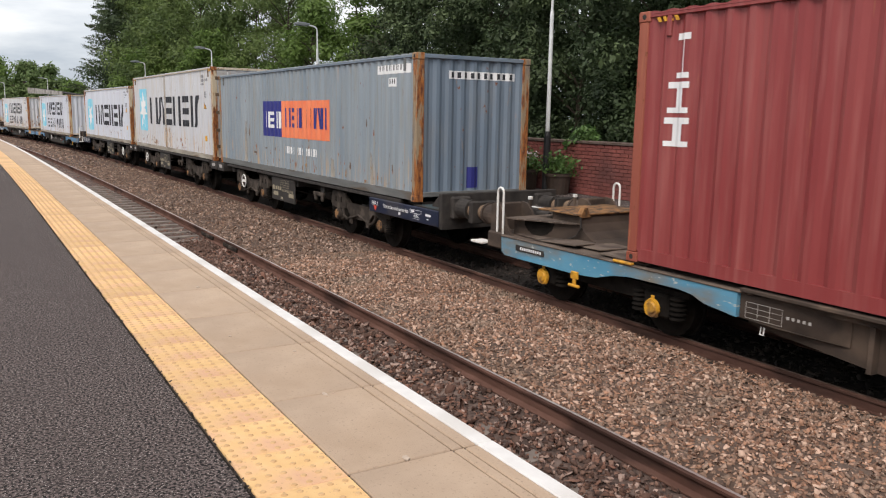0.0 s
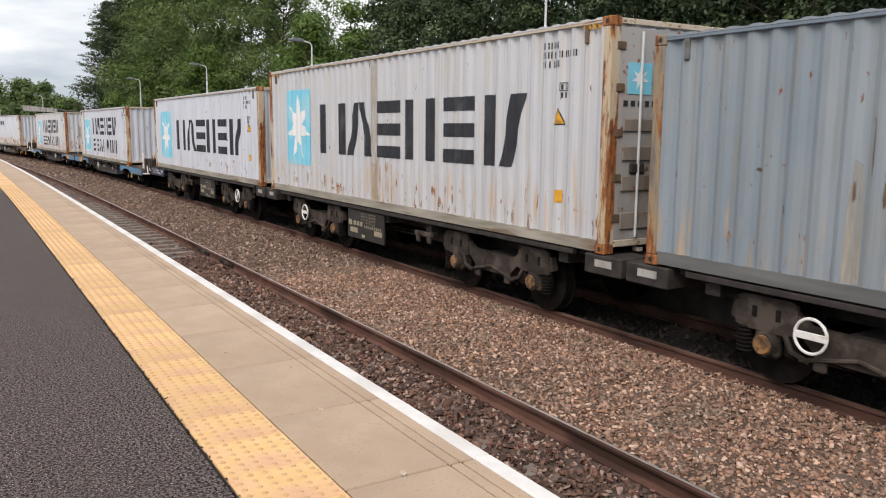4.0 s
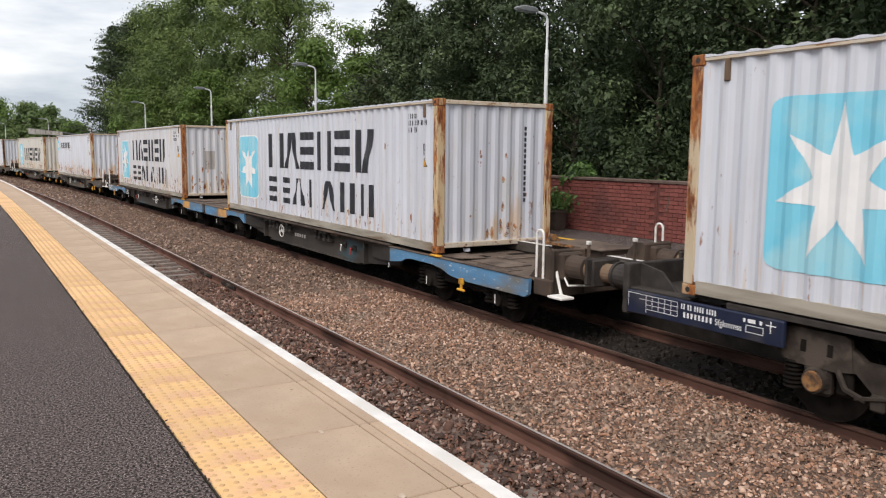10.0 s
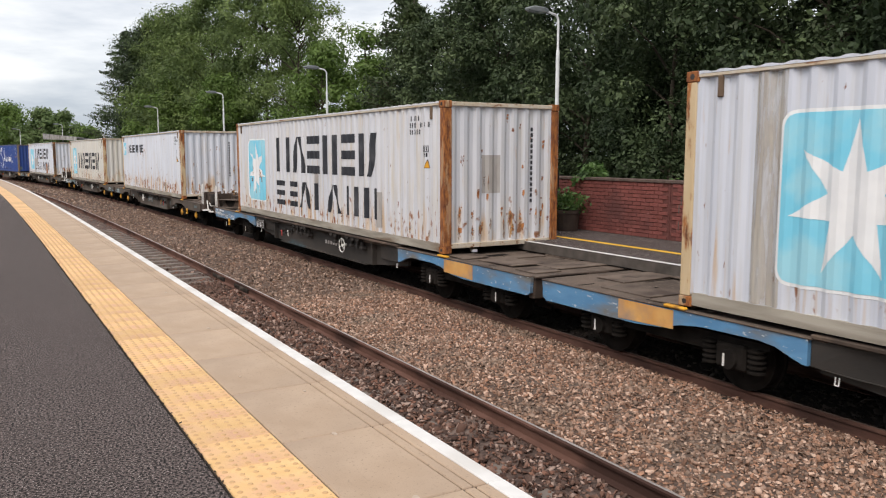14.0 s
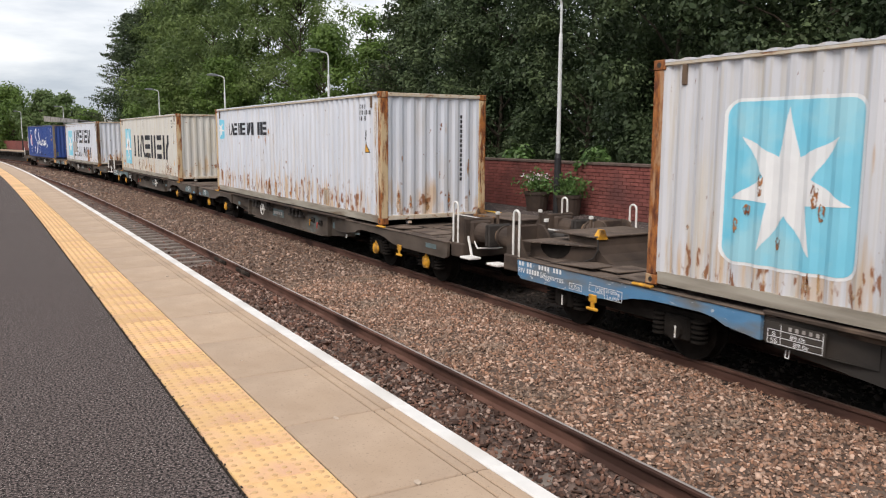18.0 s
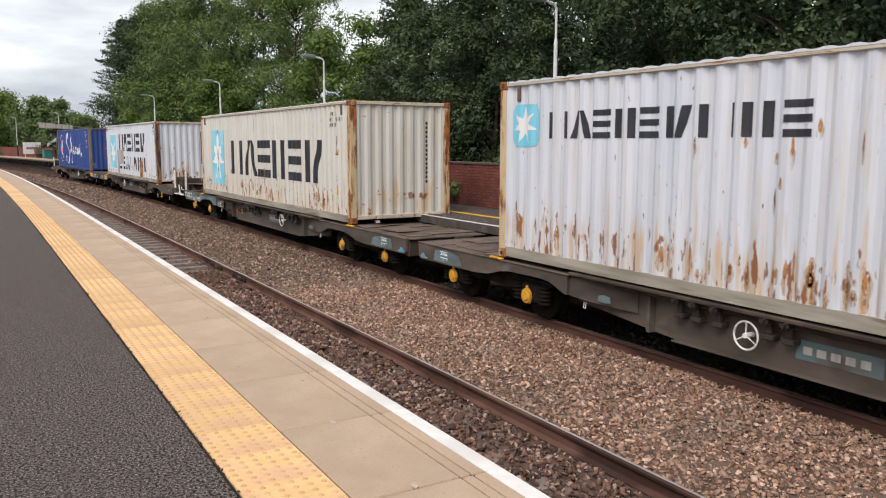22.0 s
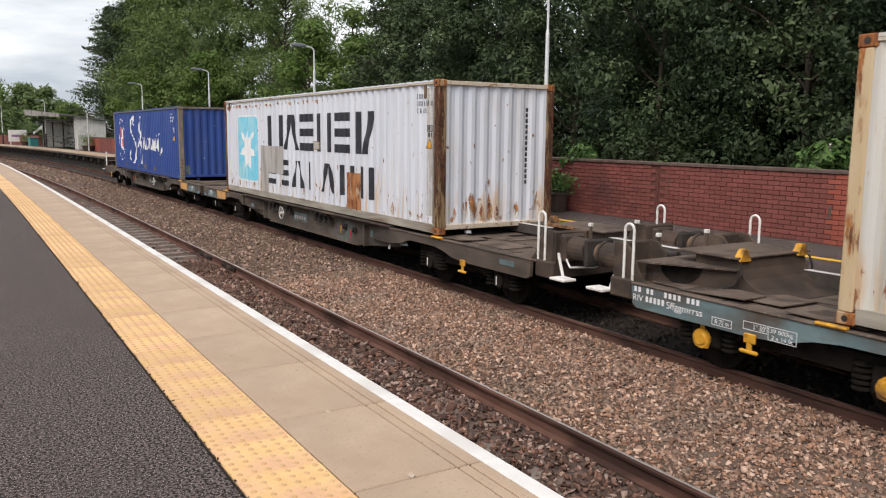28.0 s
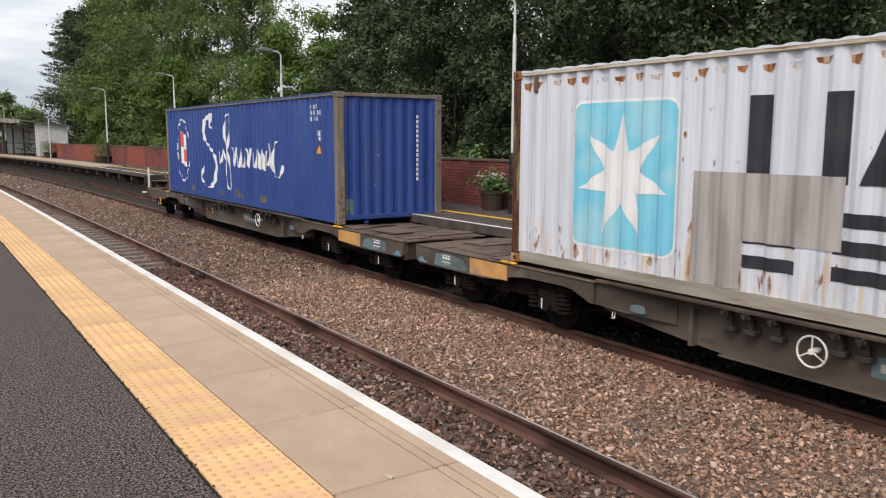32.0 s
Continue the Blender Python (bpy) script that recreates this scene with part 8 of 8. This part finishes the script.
stones("ballast_stones", 5200, (13.8, 17.4), (0.1, NEAR_RAIL - 0.08), lambda o: bed_z(o) + 0.008, 0.034, STONE_RUST, 11, FOUL)
stones("ballast_stones", 1500, (0.5, 17.4), (0.1, NEAR_RAIL - 0.1), lambda o: bed_z(o) + 0.020, 0.056, STONE_RUST, 12, "flat dark stone flakes between the rails", 1.0, 0.38)
# black stones paint the train's shade onto the oily far track
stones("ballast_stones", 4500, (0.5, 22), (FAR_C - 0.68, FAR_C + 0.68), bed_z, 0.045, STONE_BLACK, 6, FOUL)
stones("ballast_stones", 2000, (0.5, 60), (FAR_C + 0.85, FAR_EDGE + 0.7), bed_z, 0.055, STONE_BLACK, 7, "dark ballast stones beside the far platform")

stones("joint_grit", 1500, (1.5, 22), (-1.200, -1.182), lambda o: 0 * o - 0.007, 0.008, STONE_BLACK, 13, "dark grit in the joint beside the tactile tiles")

# ---- sleepers ----
sl = bmesh.new()
prism(sl, [(-0.13, -0.17), (0.13, -0.17), (0.10, 0.0), (-0.10, 0.0)], -1.25, 1.25)
sl_me = bpy.data.meshes.new("sleeper")
sl.to_mesh(sl_me)
sl.free()
sl_me.materials.append(SLEEPER)
for off in (NEAR_C, FAR_C):
    for k in range(95):
        s = -12.6 + 0.65 * k
        ob = new("sleeper", sl_me)
        ob.matrix_world = spot(s, off, RAIL_Z - 0.160 if 17.2 < s < 19.5 and off == NEAR_C else RAIL_Z - 0.155 if 19.5 < s < 31 and off == NEAR_C else RAIL_Z - 0.19)
        ob.parent = bed
# rail joints and clips on the nearer track
fp = bmesh.new()
box(fp, -0.05, -0.014, -0.45, 0.45, -0.125, -0.045, 0.006)
box(fp, 0.014, 0.05, -0.45, 0.45, -0.125, -0.045, 0.006)
for k in (-0.3, -0.1, 0.1, 0.3):
    rod(fp, (-0.075, k, -0.085), (0.075, k, -0.085), 0.014, sides=6)
fp_me = bpy.data.meshes.new("fishplate")
fp.to_mesh(fp_me)
fp.free()
fp_me.materials.append(BOGIE_STEEL)
for s, off in ((17.3, NEAR_RAIL), (15.6, NEAR_RAIL), (17.3, NEAR_RAIL - FAR_GAUGE)):
    ob = new("rail_joint", fp_me)
    ob.matrix_world = spot(s, off, RAIL_Z)
    tagged(ob, "grimy steel fishplate bolted to the rail", "rail joint", "rail joints", "structure")

# ---- brick wall of the far platform ----
wall_core = swept("wall_far", [(WALL + 0.012, -0.2), (WALL + 0.23, -0.2), (WALL + 0.23, 1.04), (WALL + 0.012, 1.04)], -12, 73.4, MORTAR, closed=True)
wall_beyond = swept("wall_beyond", [(WALL + 0.012, -0.2), (WALL + 0.23, -0.2), (WALL + 0.23, 1.04), (WALL + 0.012, 1.04)], 89, 120, BRICK, closed=True)
tagged(wall_beyond, "red brick platform wall beyond the shelter", "wall", kind="structure")
tagged(wall_core, "red brick platform boundary wall with stone coping", "wall", kind="structure")
capping = swept("wall_coping", [(WALL - 0.025, 1.045), (WALL + 0.25, 1.045), (WALL + 0.25, 1.08), (WALL + 0.12, 1.10), (WALL - 0.025, 1.085)], -12, 73.4, COPING, closed=True)
tagged(capping, "weathered stone coping along the brick wall", "coping", kind="structure")
PAINTED = [(-12, 7.0), (45.0, 48.5), (55.5, 62.0), (66, 72)]


def is_painted(s):
    return any(a <= s <= b for a, b in PAINTED)


def brick_mesh(mat, length=0.215, high=0.065):
    bm = bmesh.new()
    box(bm, -0.004, 0.03, -length / 2, length / 2, 0, high, 0.004)
    me = bpy.data.meshes.new("brick")
    bm.to_mesh(me)
    bm.free()
    me.materials.append(mat)
    return me


B_ME, BP_ME = brick_mesh(BRICK), brick_mesh(BRICK_PAINTED)
COURSE, BRICK_P = 0.0742, 0.2255
rest = {False: ([], []), True: ([], [])}
made = 0
rb = np.random.default_rng(9)
for row in range(14):
    z = 0.0 + row * COURSE
    for k in range(-40, 325):
        s = k * BRICK_P + (BRICK_P / 2 if row % 2 else 0)
        if abs(s - 10.43) < 0.10 or s < -9:
            continue
        near = 6.2 < s < 10.9
        pt = is_painted(s)
        proud = float(rb.normal() * 0.0015)
        if near:
            ob = new("brick", BP_ME if pt else B_ME)
            ob.matrix_world = spot(s, WALL + proud, z)
            ob.parent = wall_core
            made += 1
        else:
            vs, fs = rest[pt]
            x, y, th = along(s, WALL + proud)
            c, d = math.cos(th), math.sin(th)
            n = len(vs)
            hl = 0.1075
            for o, q, h in ((0.03, -hl, 0), (0, -hl + 0.004, 0.004), (0, hl - 0.004, 0.004), (0.03, hl, 0), (0.03, -hl, 0.065), (0, -hl + 0.004, 0.061), (0, hl - 0.004, 0.061), (0.03, hl, 0.065)):
                vs.append((x + o * c - q * d, y + o * d + q * c, z + h))
            fs += [tuple(n + q for q in f) for f in ((1, 5, 6, 2), (0, 4, 5, 1), (2, 6, 7, 3), (4, 7, 6, 5), (0, 1, 2, 3))]
for pt, (vs, fs) in rest.items():
    ob = raw_object("bricks", vs, fs, BRICK_PAINTED if pt else BRICK)
    ob.parent = wall_core
    ob["kind"] = "stuff"
part("movement_joint", boxed(-0.004, 0.02, -0.009, 0.009, 0, 1.04, 0.0), MORTAR, wall_core).matrix_world = spot(10.43, WALL)
for s, z in ((10.2, 0.2), (10.2, 0.5), (10.15, 0.65), (7.02, 0.42), (7.05, 0.36)):
    part("mortar_smear", boxed(-0.009, 0.0, -0.012, 0.012, z, z + 0.16, 0.0), COPING, wall_core).matrix_world = spot(s, WALL)

# ---- near platform paving ----
def paving(name, x0, x1, y0, y1, z0, z1, mat):
    bm = boxed(x0, x1, y0, y1, z0, z1, 0.006)
    me = bpy.data.meshes.new(name)
    bm.to_mesh(me)
    bm.free()
    me.materials.append(mat)
    return me


slab_b = paving("slab", -0.762, -0.2345, -0.4952, 0.4952, -0.06, 0.0, SLAB)
mid_me = paving("slab", -0.1630, -0.0945, -0.4945, 0.4945, -0.06, 0.0, SLAB)
strip_me = paving("slab", -0.2265, -0.171, -0.4945, 0.4945, -0.06, 0.0, SLAB)
edge_me = paving("white_edge", -0.0915, 0.0, -0.4985, 0.4985, -0.07, 0.002, WHITE_LINE)
for k in range(-28, 90):
    for nm, me in (("slab", slab_b), ("slab", strip_me), ("slab", mid_me), ("white_edge", edge_me)):
        ob = new(nm, me)
        ob.matrix_world = spot(k + 0.5 + 0.02, 0.0)
        ob.parent = coping_bed
far_edge_line = swept("white_edge_far", [(-0.0915, 0.002), (0.0, 0.002), (0.0, -0.07)], 90, 200, WHITE_LINE)
tagged(far_edge_line, "white platform edge line", "painted line", kind="structure")
far_slab = swept("slab_far", [(-0.762, 0.0), (-0.0945, 0.0)], 90, 200, SLAB)
tagged(far_slab, "beige platform edge paving", "paving", kind="structure")
far_tac = swept("tactile_far", [(-1.18, 0.0), (-0.77, 0.0)], 66, 200, TACTILE)
tagged(far_tac, "buff tactile paving strip", "paving", kind="structure")

CHIP = material("pale_stone_chip", (0.40, 0.32, 0.25), (0.50, 0.41, 0.33), 20, 0.9)
for s, off, a in ((4.0, -0.47, 0.03), (3.04, -0.47, 0.036), (4.85, -0.33, 0.02), (7.1, -0.40, 0.03), (5.4, -0.6, 0.02), (9.2, -0.35, 0.03), (2.2, -0.6, 0.03)):
    bm = bmesh.new()
    vs = [bm.verts.new((a * 0.5 * math.cos(q * 1.26 + s), a * math.sin(q * 1.26 + s) * (0.6 + 0.4 * (q % 2)), 0.0)) for q in range(5)]
    top = bmesh.ops.extrude_face_region(bm, geom=[bm.faces.new(vs)])
    for v in top["geom"]:
        if isinstance(v, bmesh.types.BMVert):
            v.co.z += 0.006
    part("stone_chip", bm, CHIP, coping_bed).matrix_world = spot(s, off, 0.0)
for s, off, n in ((6.4, -3.05, 3), (9.5, -2.4, 2), (3.6, -2.6, 2)):
    part("tar_scuff", boxed(-0.05 * n, 0.05 * n, -0.012, 0.012, -0.002, 0.0015, 0.0), CHIP, platform).matrix_world = spot(s, off, 0.0, 20)

bm = boxed(-0.2035, 0.2035, -0.1982, 0.1982, -0.05, 0.0, 0.004)
tile_me = bpy.data.meshes.new("tactile_tile")
bm.to_mesh(tile_me)
bm.free()
tile_me.materials.append(TACTILE)
bm = bmesh.new()
for i in range(6):
    for j in range(6):
        x, y = -0.2035 + 0.034 + i * 0.0678, -0.199 + 0.033 + j * 0.0665
        a = [bm.verts.new((x + 0.0155 * math.cos(q * math.pi / 4), y + 0.0155 * math.sin(q * math.pi / 4), 0.0)) for q in range(8)]
        b = [bm.verts.new((x + 0.0105 * math.cos(q * math.pi / 4), y + 0.0105 * math.sin(q * math.pi / 4), 0.005)) for q in range(8)]
        bm.faces.new(b)
        for q in range(8):
            bm.faces.new((a[q], a[(q + 1) % 8], b[(q + 1) % 8], b[q]))
blister_me = bpy.data.meshes.new("blisters")
bm.to_mesh(blister_me)
bm.free()
blister_me.materials.append(BLISTER)
for k in range(-70, 165):
    m = spot(k * 0.4, -0.9745)
    ob = new("tactile_tile", tile_me)
    ob.matrix_world = m
    ob.parent = coping_bed
    if -5 < k < 60:
        bl = new("blisters", blister_me)
        bl.parent = ob
bpy.context.view_layer.update()

motions()
